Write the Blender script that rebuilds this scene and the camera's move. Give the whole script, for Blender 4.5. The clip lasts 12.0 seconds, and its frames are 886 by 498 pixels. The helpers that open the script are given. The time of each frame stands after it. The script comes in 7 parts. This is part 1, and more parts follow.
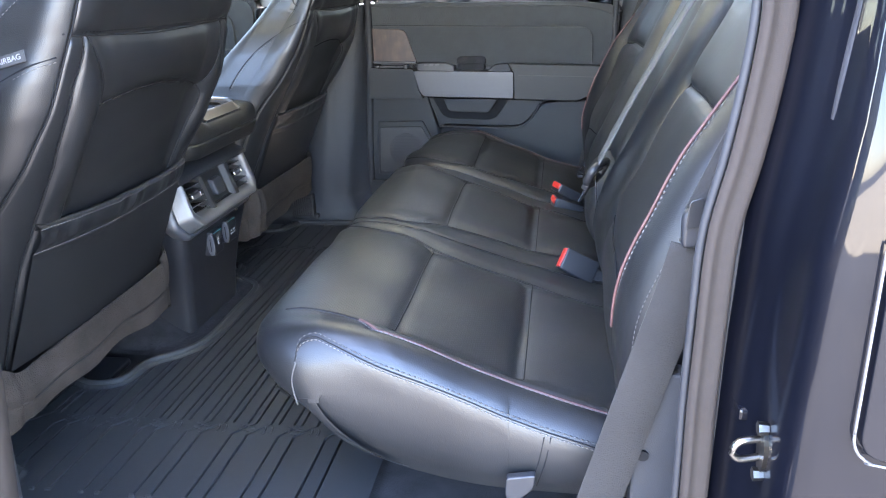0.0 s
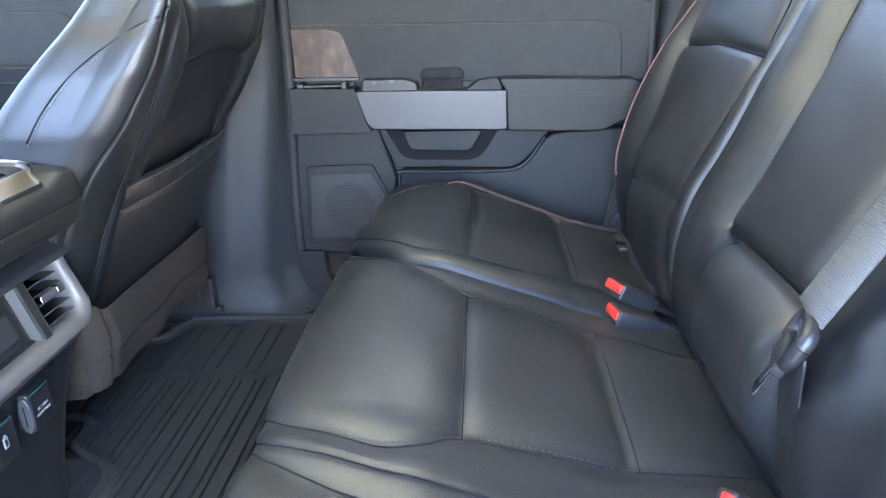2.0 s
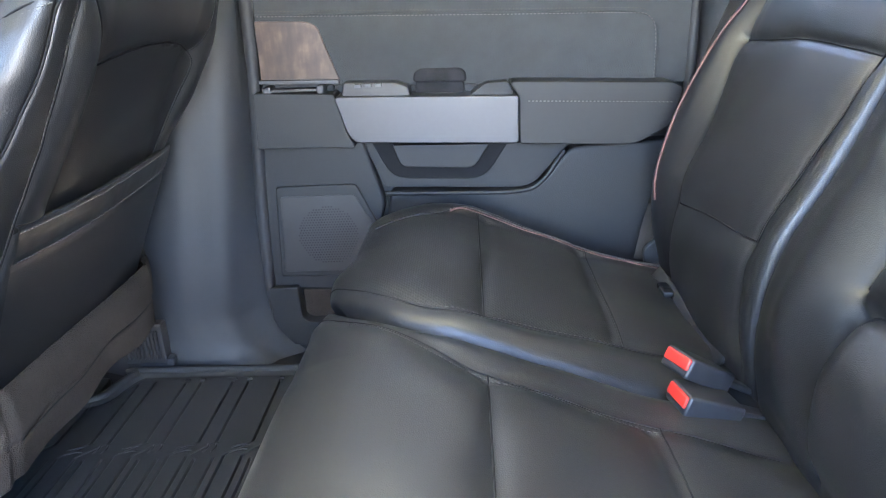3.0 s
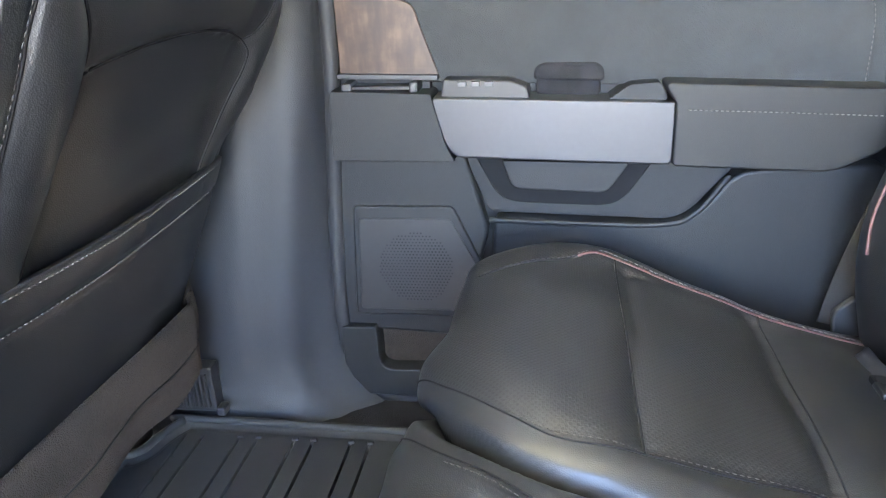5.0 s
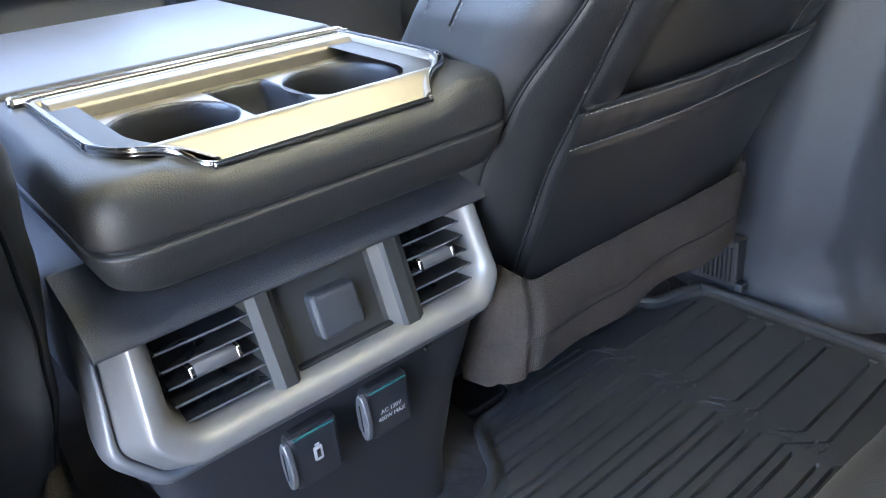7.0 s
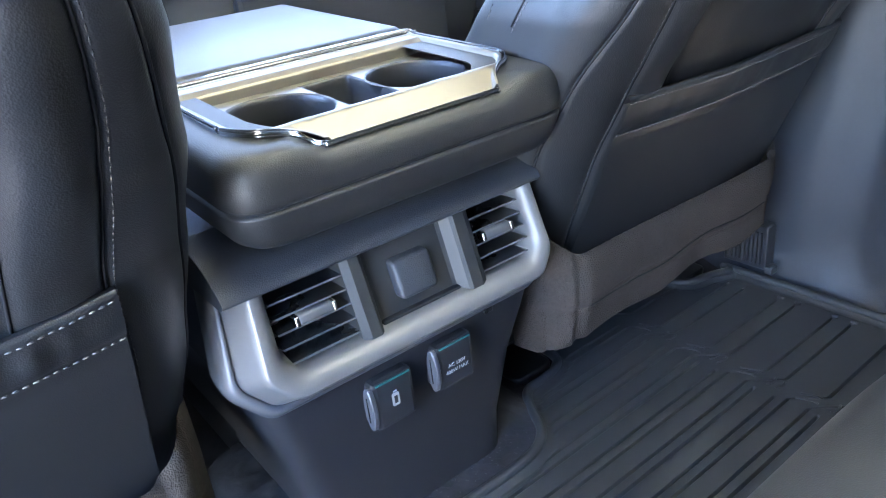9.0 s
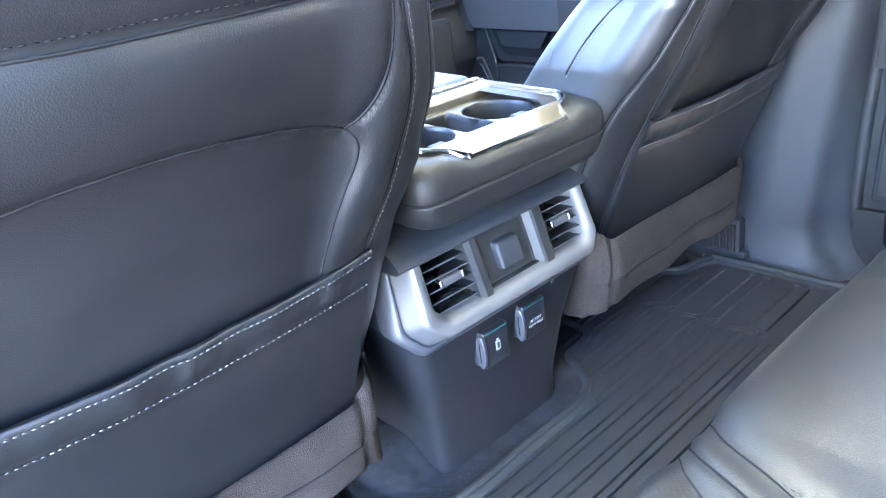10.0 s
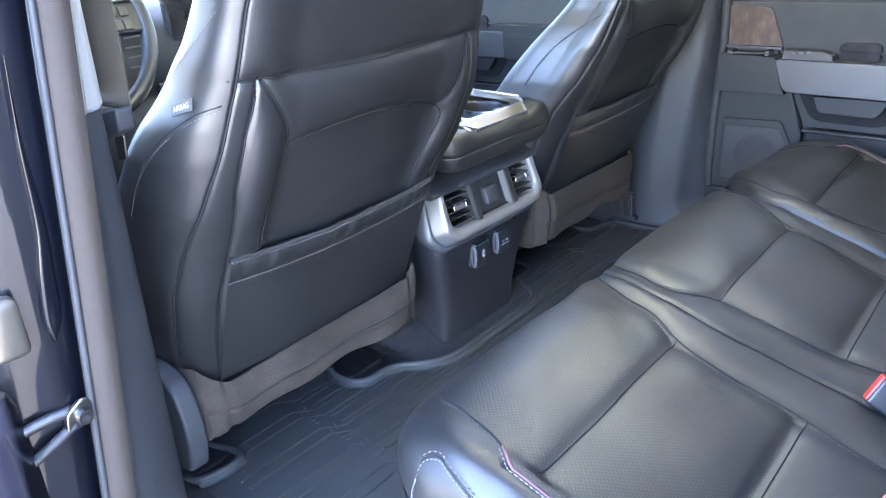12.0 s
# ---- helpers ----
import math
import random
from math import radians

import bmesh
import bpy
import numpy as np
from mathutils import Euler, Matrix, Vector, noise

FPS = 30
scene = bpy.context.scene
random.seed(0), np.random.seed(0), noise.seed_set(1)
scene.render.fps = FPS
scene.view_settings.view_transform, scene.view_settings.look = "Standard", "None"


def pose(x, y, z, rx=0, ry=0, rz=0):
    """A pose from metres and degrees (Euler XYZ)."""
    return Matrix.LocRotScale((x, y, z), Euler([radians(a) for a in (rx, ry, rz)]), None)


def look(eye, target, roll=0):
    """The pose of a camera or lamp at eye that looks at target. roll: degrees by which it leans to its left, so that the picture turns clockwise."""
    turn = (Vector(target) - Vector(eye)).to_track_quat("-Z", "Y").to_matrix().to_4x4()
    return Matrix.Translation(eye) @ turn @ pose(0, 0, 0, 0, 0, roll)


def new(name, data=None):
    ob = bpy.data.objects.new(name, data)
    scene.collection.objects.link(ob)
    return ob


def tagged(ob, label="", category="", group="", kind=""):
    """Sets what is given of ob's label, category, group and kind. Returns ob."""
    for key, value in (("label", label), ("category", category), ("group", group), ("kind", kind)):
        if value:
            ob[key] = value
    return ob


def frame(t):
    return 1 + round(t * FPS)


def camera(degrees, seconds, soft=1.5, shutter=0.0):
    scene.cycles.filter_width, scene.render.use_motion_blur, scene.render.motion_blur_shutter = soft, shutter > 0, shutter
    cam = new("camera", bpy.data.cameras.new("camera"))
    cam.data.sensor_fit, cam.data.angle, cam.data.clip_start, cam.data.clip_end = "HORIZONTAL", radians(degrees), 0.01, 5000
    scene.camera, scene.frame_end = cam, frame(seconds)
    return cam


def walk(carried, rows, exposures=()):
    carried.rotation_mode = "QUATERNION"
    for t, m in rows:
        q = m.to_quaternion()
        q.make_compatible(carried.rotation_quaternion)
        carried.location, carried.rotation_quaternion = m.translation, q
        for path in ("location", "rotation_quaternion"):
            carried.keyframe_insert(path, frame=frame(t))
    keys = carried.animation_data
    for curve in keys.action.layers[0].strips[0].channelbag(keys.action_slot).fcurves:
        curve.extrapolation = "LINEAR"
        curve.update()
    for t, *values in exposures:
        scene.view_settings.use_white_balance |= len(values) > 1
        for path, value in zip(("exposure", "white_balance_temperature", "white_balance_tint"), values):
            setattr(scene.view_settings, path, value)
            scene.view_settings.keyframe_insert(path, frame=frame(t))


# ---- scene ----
cam = camera(62.4, 12.0, soft=1.1)
PATH = [
    (0, (0.354, -0.736, 0.695), (0.048, 1.122, 0.021), -2.3),
    (0.5, (0.294, -0.539, 0.683), (0.044, 1.331, 0.02), -2.4),
    (1, (0.227, -0.359, 0.676), (0.04, 1.52, 0.019), -2.3),
    (1.5, (0.197, -0.204, 0.665), (0.04, 1.678, 0.005), -2.6),
    (2, (0.178, 0.004, 0.657), (0.052, 1.879, -0.026), -3.0),
    (2.5, (0.156, 0.135, 0.645), (0.074, 2.011, -0.045), -2.9),
    (4.5, (0.09, 0.563, 0.618), (0.004, 2.438, -0.072), -2.5),
    (5, (0.077, 0.552, 0.631), (-0.222, 2.383, -0.117), -2.7),
    (5.5, (0.104, 0.527, 0.612), (-0.538, 2.26, -0.152), -3.3),
    (6, (0.094, 0.504, 0.602), (-0.889, 2.045, -0.209), -4.2),
    (6.5, (0.081, 0.493, 0.597), (-1.149, 1.826, -0.248), -5.2),
    (7, (0.068, 0.487, 0.59), (-1.351, 1.595, -0.281), -6.1),
    (7.2, (0.068, 0.488, 0.584), (-1.405, 1.521, -0.289), -6.5),
    (8.8, (0.096, 0.446, 0.6), (-1.387, 1.454, -0.285), -6.5),
    (9, (0.117, 0.405, 0.608), (-1.35, 1.456, -0.253), -7.0),
    (9.5, (0.17, 0.284, 0.639), (-1.263, 1.408, -0.188), -7.6),
    (10, (0.213, 0.119, 0.681), (-1.195, 1.304, -0.103), -8.3),
    (10.5, (0.247, -0.021, 0.729), (-1.148, 1.195, -0.028), -8.4),
    (11, (0.305, -0.197, 0.754), (-1.053, 1.072, 0.015), -7.3),
    (11.5, (0.38, -0.296, 0.776), (-0.919, 1.025, 0.022), -5.9),
    (12, (0.488, -0.393, 0.774), (-0.754, 0.978, 0.014), -5.1),
]
EXPOSURES = [(0, 5.6, 6550, 18), (0.5, 5.6, 6300, 18), (1, 5.8, 6050, 18), (1.5, 6.05, 6250, 18), (2, 6.2, 6250, 18), (2.5, 6.3, 6350, 18), (4.5, 6.75, 6550, 18), (5, 6.8, 6650, 18), (5.5, 6.85, 6750, 18), (6, 6.85, 6700, 18), (6.5, 6.65, 6550, 18), (7, 6.4, 6450, 18), (9, 6.45, 5900, 18), (9.5, 6.7, 5800, 18), (10, 7.1, 5800, 18), (10.5, 7.1, 5850, 18), (11, 6.7, 5900, 18), (11.5, 6.45, 5950, 18), (12, 6.35, 6100, 18)]
walk(cam, [(t, look(eye, target, roll)) for t, eye, target, roll in PATH], EXPOSURES)

# ---- world, sun, exposure ----
world = bpy.data.worlds.new("world")
scene.world = world
world.use_nodes = True
wn = world.node_tree
sky = wn.nodes.new("ShaderNodeTexSky")
sky.sky_type, sky.sun_disc = "NISHITA", False
sky.ozone_density, sky.dust_density = 1.6, 0.8
sky.sun_elevation, sky.sun_rotation = radians(62), radians(-68)
wn.nodes["Background"].inputs["Strength"].default_value = 0.15
wn.links.new(sky.outputs["Color"], wn.nodes["Background"].inputs["Color"])
sun = new("sun", bpy.data.lights.new("sun", "SUN"))
sun.data.energy, sun.data.angle, sun.data.color = 4.5, radians(1.0), (1.0, 0.94, 0.86)
sun.matrix_world = look((4.0, 1.6, 8.3), (0, 0, 0))


# ---- materials ----
def nodes_of(name):
    m = bpy.data.materials.new(name)
    m.use_nodes = True
    return m, m.node_tree, m.node_tree.nodes["Principled BSDF"]


def surface(name, color, rough=0.5, metal=0.0, vary=0.25, scale=6.0, grain=700.0, bump=0.15, coat=0.0, fine=0.12, dots=0.0, weave=0.0, spec=0.5, hole=0.4):
    """A surface with blotches at two scales, uneven gloss and fine relief. dots: perforations a so many metres apart."""
    m, tree, bsdf = nodes_of(name)
    n, l = tree.nodes, tree.links
    at = n.new("ShaderNodeTexCoord").outputs["Object"]
    big = n.new("ShaderNodeTexNoise")
    big.inputs["Scale"].default_value, big.inputs["Detail"].default_value = scale, 5
    l.new(at, big.inputs["Vector"])
    small = n.new("ShaderNodeTexNoise")
    small.inputs["Scale"].default_value, small.inputs["Detail"].default_value = scale * 22, 3
    l.new(at, small.inputs["Vector"])
    both = n.new("ShaderNodeMath")
    both.operation = "MULTIPLY_ADD"
    both.inputs[1].default_value = 0.35
    l.new(small.outputs["Fac"], both.inputs[0])
    l.new(big.outputs["Fac"], both.inputs[2])
    ramp = n.new("ShaderNodeValToRGB")
    a, b = ramp.color_ramp.elements
    a.position, b.position = 0.42, 0.92
    a.color = (*[c * (1 - vary) for c in color], 1)
    b.color = (*[min(1, c * (1 + vary)) for c in color], 1)
    l.new(both.outputs[0], ramp.inputs["Fac"])
    col = ramp.outputs["Color"]
    rr = n.new("ShaderNodeMapRange")
    rr.inputs["To Min"].default_value, rr.inputs["To Max"].default_value = max(0.03, rough - fine), min(1, rough + fine)
    l.new(big.outputs["Fac"], rr.inputs["Value"])
    l.new(rr.outputs["Result"], bsdf.inputs["Roughness"])
    bsdf.inputs["Metallic"].default_value = metal
    bsdf.inputs["Coat Weight"].default_value = coat
    bsdf.inputs["Coat Roughness"].default_value = 0.03
    bsdf.inputs["Specular IOR Level"].default_value = spec
    height = None
    if bump:
        vor = n.new("ShaderNodeTexVoronoi")
        vor.inputs["Scale"].default_value = grain
        l.new(at, vor.inputs["Vector"])
        height = vor.outputs["Distance"]
        if weave:
            wave = n.new("ShaderNodeTexWave")
            wave.inputs["Scale"].default_value, wave.inputs["Distortion"].default_value = weave, 1.5
            l.new(at, wave.inputs["Vector"])
            add = n.new("ShaderNodeMath")
            l.new(height, add.inputs[0])
            l.new(wave.outputs["Fac"], add.inputs[1])
            height = add.outputs[0]
    if dots:
        holes = n.new("ShaderNodeTexVoronoi")
        holes.inputs["Scale"].default_value, holes.inputs["Randomness"].default_value = 1 / dots, 0.0
        turn = n.new("ShaderNodeMapping")
        turn.inputs["Rotation"].default_value = (0, 0, radians(45))
        turn.inputs["Scale"].default_value = (1, 1, 0.0)
        l.new(at, turn.inputs["Vector"])
        l.new(turn.outputs["Vector"], holes.inputs["Vector"])
        edge = n.new("ShaderNodeMapRange")
        edge.inputs["From Min"].default_value, edge.inputs["From Max"].default_value = 0.22, 0.36
        l.new(holes.outputs["Distance"], edge.inputs["Value"])
        dark = n.new("ShaderNodeMix")
        dark.data_type = "RGBA"
        dark.inputs["A"].default_value = (*[c * hole for c in color], 1)
        l.new(edge.outputs["Result"], dark.inputs["Factor"])
        l.new(col, dark.inputs["B"])
        col = dark.outputs["Result"]
        deep = n.new("ShaderNodeMath")
        deep.operation = "MULTIPLY_ADD"
        deep.inputs[1].default_value = 0.8
        l.new(edge.outputs["Result"], deep.inputs[0])
        l.new(height, deep.inputs[2])
        height = deep.outputs[0]
    if height is not None:
        bm_node = n.new("ShaderNodeBump")
        bm_node.inputs["Strength"].default_value, bm_node.inputs["Distance"].default_value = bump, 0.001
        l.new(height, bm_node.inputs["Height"])
        l.new(bm_node.outputs["Normal"], bsdf.inputs["Normal"])
    l.new(col, bsdf.inputs["Base Color"])
    return m


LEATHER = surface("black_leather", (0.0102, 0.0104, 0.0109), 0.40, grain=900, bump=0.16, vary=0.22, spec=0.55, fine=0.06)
VINYL = surface("satin_black_vinyl", (0.0105, 0.0107, 0.0112), 0.52, grain=900, bump=0.18, vary=0.15, spec=0.36, fine=0.05)
BELT_TAN = surface("olive_tan_seat_belt_webbing", (0.040, 0.031, 0.020), 0.75, grain=500, bump=0.6, vary=0.12, weave=420)
# The black leather lightened, which paints overhead light onto the bench cushion tops
LIT_LEATHER = surface("black_leather_lit_tops", (0.0155, 0.0157, 0.0160), 0.42, grain=900, bump=0.16, vary=0.22, spec=0.55, fine=0.06)
# Perforated leather, its base lightened the same way
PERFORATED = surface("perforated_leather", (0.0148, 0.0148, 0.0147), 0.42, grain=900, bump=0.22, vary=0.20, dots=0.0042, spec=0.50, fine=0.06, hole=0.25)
PLASTIC = surface("grained_black_plastic", (0.0200, 0.0215, 0.0250), 0.56, grain=900, bump=0.22, vary=0.12, spec=0.38)
DOOR_PLASTIC = surface("black_grained_door_plastic", (0.0110, 0.0120, 0.0138), 0.52, grain=900, bump=0.22, vary=0.14, spec=0.32)
PLASTIC_DARK = surface("matt_black_plastic", (0.014, 0.014, 0.016), 0.45, grain=900, bump=0.12, vary=0.2)
GLOSS_BLACK = surface("satin_black_plastic", (0.013, 0.013, 0.014), 0.30, grain=900, bump=0.05, vary=0.2)
FABRIC = surface("dark_woven_trim", (0.034, 0.037, 0.040), 0.75, grain=900, bump=0.6, vary=0.22, scale=40, weave=500)
FELT = surface("brown_grey_felt", (0.030, 0.0240, 0.0200), 0.95, grain=700, bump=1.0, vary=0.45, scale=14, spec=0.2)
CARPET = surface("black_carpet", (0.022, 0.022, 0.025), 0.95, grain=1500, bump=1.0, vary=0.5, scale=30, spec=0.2)
RUBBER = surface("black_rubber_mat", (0.022, 0.023, 0.0245), 0.56, grain=700, bump=0.12, vary=0.16, scale=9, fine=0.07, spec=0.3)
SEAL = surface("taupe_rubber_seal", (0.030, 0.0235, 0.0195), 0.85, grain=900, bump=0.15, vary=0.15, spec=0.2)
SEAL_DARK = surface("dark_rubber_seal", (0.02, 0.02, 0.022), 0.6, grain=900, bump=0.1, vary=0.2, spec=0.3)
ALU = surface("brushed_aluminium_trim", (0.056, 0.057, 0.062), 0.46, metal=0.65, grain=500, bump=0.04, vary=0.08, fine=0.05)
BEZEL = surface("satin_silver_bezel", (0.120, 0.115, 0.112), 0.46, metal=0.4, grain=500, bump=0.03, vary=0.08, fine=0.05)
BAND = surface("dark_satin_band", (0.070, 0.070, 0.075), 0.46, metal=0.3, grain=500, bump=0.03, vary=0.08, fine=0.05)
PANEL = surface("satin_graphite_panel", (0.018, 0.0175, 0.0170), 0.55, grain=900, bump=0.04, vary=0.15, spec=0.35)
CHROME = surface("polished_chrome", (0.40, 0.39, 0.38), 0.14, metal=1.0, bump=0.0, vary=0.05, fine=0.03)
CUP_TRIM = surface("champagne_satin_trim", (0.150, 0.134, 0.110), 0.36, metal=0.85, bump=0.0, vary=0.08, fine=0.05)
STEEL = surface("zinc_steel", (0.17, 0.165, 0.155), 0.30, metal=1.0, grain=300, bump=0.05, vary=0.2)
THREAD = surface("light_grey_thread", (0.105, 0.098, 0.094), 0.8, bump=0.0, vary=0.15)
THREAD_DARK = surface("grey_taupe_thread", (0.050, 0.046, 0.044), 0.8, bump=0.0, vary=0.15)
# Black of seam threads, dark joints and the shade painted in the door pocket
THREAD_AND_SHADE = surface("black_thread_and_shade", (0.008, 0.008, 0.009), 0.8, bump=0.0, vary=0.2, spec=0.2)
PIPING = surface("dull_red_piping", (0.090, 0.039, 0.035), 0.6, bump=0.0, vary=0.2)
RED = surface("red_button_plastic", (0.42, 0.020, 0.013), 0.4, bump=0.0, vary=0.1)
BELT = surface("grey_seat_belt_webbing", (0.075, 0.077, 0.080), 0.7, grain=900, bump=0.5, vary=0.12, weave=420)
BELT_WARM = surface("taupe_seat_belt_webbing", (0.036, 0.032, 0.029), 0.75, grain=500, bump=0.9, vary=0.12, weave=420)
PAINT = surface("navy_gloss_paint", (0.0007, 0.0011, 0.0030), 0.5, metal=0.0, bump=0.0, vary=0.3, coat=0.55, scale=3, spec=0.1)
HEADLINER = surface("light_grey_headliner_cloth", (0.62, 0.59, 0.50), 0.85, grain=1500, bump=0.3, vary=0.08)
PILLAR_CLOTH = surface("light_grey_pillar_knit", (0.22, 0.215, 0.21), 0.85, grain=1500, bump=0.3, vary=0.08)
WHITE_INK = surface("white_print", (0.24, 0.24, 0.24), 0.6, bump=0.0, vary=0.05)
TEAL = surface("teal_edge_print", (0.012, 0.11, 0.11), 0.5, bump=0.0, vary=0.1)
TAG = surface("grey_label_cloth", (0.045, 0.045, 0.047), 0.8, grain=1500, bump=0.3, vary=0.1)
ASPHALT = surface("grey_asphalt", (0.050, 0.0485, 0.0475), 0.9, grain=200, bump=0.5, vary=0.25, scale=1.2)
CONCRETE = surface("pale_tan_concrete", (0.34, 0.30, 0.22), 0.9, grain=200, bump=0.5, vary=0.2, scale=1.2)
LOGO_BLUE = surface("dark_blue_enamel", (0.008, 0.018, 0.06), 0.3, bump=0.0, vary=0.1)


def wood_material():
    m, tree, bsdf = nodes_of("rustic_brown_wood")
    n, l = tree.nodes, tree.links
    at = n.new("ShaderNodeTexCoord").outputs["Object"]
    mp = n.new("ShaderNodeMapping")
    mp.inputs["Scale"].default_value = (70, 70, 16)
    l.new(at, mp.inputs["Vector"])
    a = n.new("ShaderNodeTexNoise")
    a.inputs["Scale"].default_value, a.inputs["Detail"].default_value = 1.0, 8
    l.new(mp.outputs["Vector"], a.inputs["Vector"])
    b = n.new("ShaderNodeTexNoise")
    b.inputs["Scale"].default_value, b.inputs["Detail"].default_value = 34, 6
    l.new(at, b.inputs["Vector"])
    mix = n.new("ShaderNodeMath")
    mix.operation = "MULTIPLY"
    l.new(a.outputs["Fac"], mix.inputs[0])
    l.new(b.outputs["Fac"], mix.inputs[1])
    ramp = n.new("ShaderNodeValToRGB")
    e = ramp.color_ramp.elements
    e[0].position, e[0].color = 0.15, (0.020, 0.011, 0.008, 1)
    e[1].position, e[1].color = 0.42, (0.075, 0.046, 0.032, 1)
    mid = e.new(0.25)
    mid.color = (0.036, 0.020, 0.0135, 1)
    l.new(mix.outputs[0], ramp.inputs["Fac"])
    l.new(ramp.outputs["Color"], bsdf.inputs["Base Color"])
    bsdf.inputs["Roughness"].default_value = 0.4
    bp = n.new("ShaderNodeBump")
    bp.inputs["Strength"].default_value, bp.inputs["Distance"].default_value = 0.3, 0.001
    l.new(mix.outputs[0], bp.inputs["Height"])
    l.new(bp.outputs["Normal"], bsdf.inputs["Normal"])
    return m


def tinted_glass_material(name, clear_share):
    """Laminated glass that lets part of the light through and mirrors a little."""
    m, tree, bsdf = nodes_of(name)
    n, l = tree.nodes, tree.links
    clear, gloss, mix = n.new("ShaderNodeBsdfTransparent"), n.new("ShaderNodeBsdfGlossy"), n.new("ShaderNodeMixShader")
    clear.inputs["Color"].default_value = (clear_share * 0.97, clear_share, clear_share * 0.98, 1)
    gloss.inputs["Roughness"].default_value = 0.0
    mix.inputs["Fac"].default_value = 0.05
    l.new(clear.outputs[0], mix.inputs[1])
    l.new(gloss.outputs[0], mix.inputs[2])
    l.new(mix.outputs[0], n["Material Output"].inputs["Surface"])
    return m


def shade_material():
    """Closely woven cream cloth that lets some of the sun through; added, unseen, as soft overhead light."""
    m, tree, bsdf = nodes_of("added_cream_shade_cloth")
    n, l = tree.nodes, tree.links
    at = n.new("ShaderNodeTexCoord").outputs["Object"]
    big = n.new("ShaderNodeTexNoise")
    big.inputs["Scale"].default_value, big.inputs["Detail"].default_value = 9.0, 4
    l.new(at, big.inputs["Vector"])
    ramp = n.new("ShaderNodeValToRGB")
    a, b = ramp.color_ramp.elements
    a.color, b.color = (0.57, 0.555, 0.46, 1), (0.64, 0.625, 0.53, 1)
    l.new(big.outputs["Fac"], ramp.inputs["Fac"])
    cloth, through_cloth, mix = n.new("ShaderNodeBsdfDiffuse"), n.new("ShaderNodeBsdfTranslucent"), n.new("ShaderNodeMixShader")
    mix.inputs["Fac"].default_value = 0.7
    for node in (cloth, through_cloth):
        l.new(ramp.outputs["Color"], node.inputs["Color"])
    l.new(cloth.outputs[0], mix.inputs[1])
    l.new(through_cloth.outputs[0], mix.inputs[2])
    l.new(mix.outputs[0], n["Material Output"].inputs["Surface"])
    return m


SHADE = shade_material()
WOOD, TINTED, DARK_GLASS = wood_material(), tinted_glass_material("tinted_windscreen_glass", 0.45), tinted_glass_material("tinted_glass", 0.50)
PRIVACY_GLASS = tinted_glass_material("dark_privacy_glass", 0.15)
ROOF_GLASS = tinted_glass_material("added_roof_glass", 0.72)


# ---- mesh helpers ----
def thing(name, at, label, category, group="", kind=""):
    ob = new(name)
    ob.location = at
    ob.empty_display_size = 0.05
    return tagged(ob, label, category, group, kind)


def adopt(ob, parent, label=""):
    """Hangs a mesh, given in world places, under a thing or a part."""
    shift, p = Vector(), parent
    while p is not None:
        shift += p.location
        p = p.parent
    ob.parent = parent
    ob.location = -shift
    if label:
        ob["label"] = label
    return ob


def part(name, bm, material, parent=None, label=""):
    """Links a bmesh, given in world places, as one mesh object under a thing or a part."""
    me = bpy.data.meshes.new(name)
    bm.to_mesh(me)
    bm.free()
    me.materials.append(material)
    return adopt(new(name, me), parent, label)


def raw(name, verts, faces, material, parent=None, label="", normals=None, smooth=True):
    me = bpy.data.meshes.new(name)
    me.from_pydata([tuple(v) for v in np.asarray(verts).tolist()], [], [tuple(f) for f in faces])
    me.materials.append(material)
    if smooth:
        me.polygons.foreach_set("use_smooth", np.ones(len(me.polygons), bool))
    if normals is not None:
        me.normals_split_custom_set_from_vertices([tuple(v) for v in np.asarray(normals).tolist()])
    me.update()
    return adopt(new(name, me), parent, label)


def smooth_bm(bm, on=True):
    for f in bm.faces:
        f.smooth = on
    return bm


def box_bm(x0, x1, y0, y1, z0, z1, r=0.004, seg=2):
    bm = bmesh.new()
    bmesh.ops.create_cube(bm, size=1.0)
    for v in bm.verts:
        v.co = Vector(((x0 + x1) / 2 + v.co.x * (x1 - x0), (y0 + y1) / 2 + v.co.y * (y1 - y0), (z0 + z1) / 2 + v.co.z * (z1 - z0)))
    if r > 0:
        bmesh.ops.bevel(bm, geom=bm.edges[:], offset=r, segments=seg, affect="EDGES", profile=0.5)
    return bm


def block(name, b, material, parent=None, r=0.004, label="", seg=2, turn=None):
    bm = box_bm(*b, r, seg)
    if turn is not None:
        bm.transform(turn)
    return part(name, smooth_bm(bm, False) if seg < 3 else smooth_bm(bm), material, parent, label)


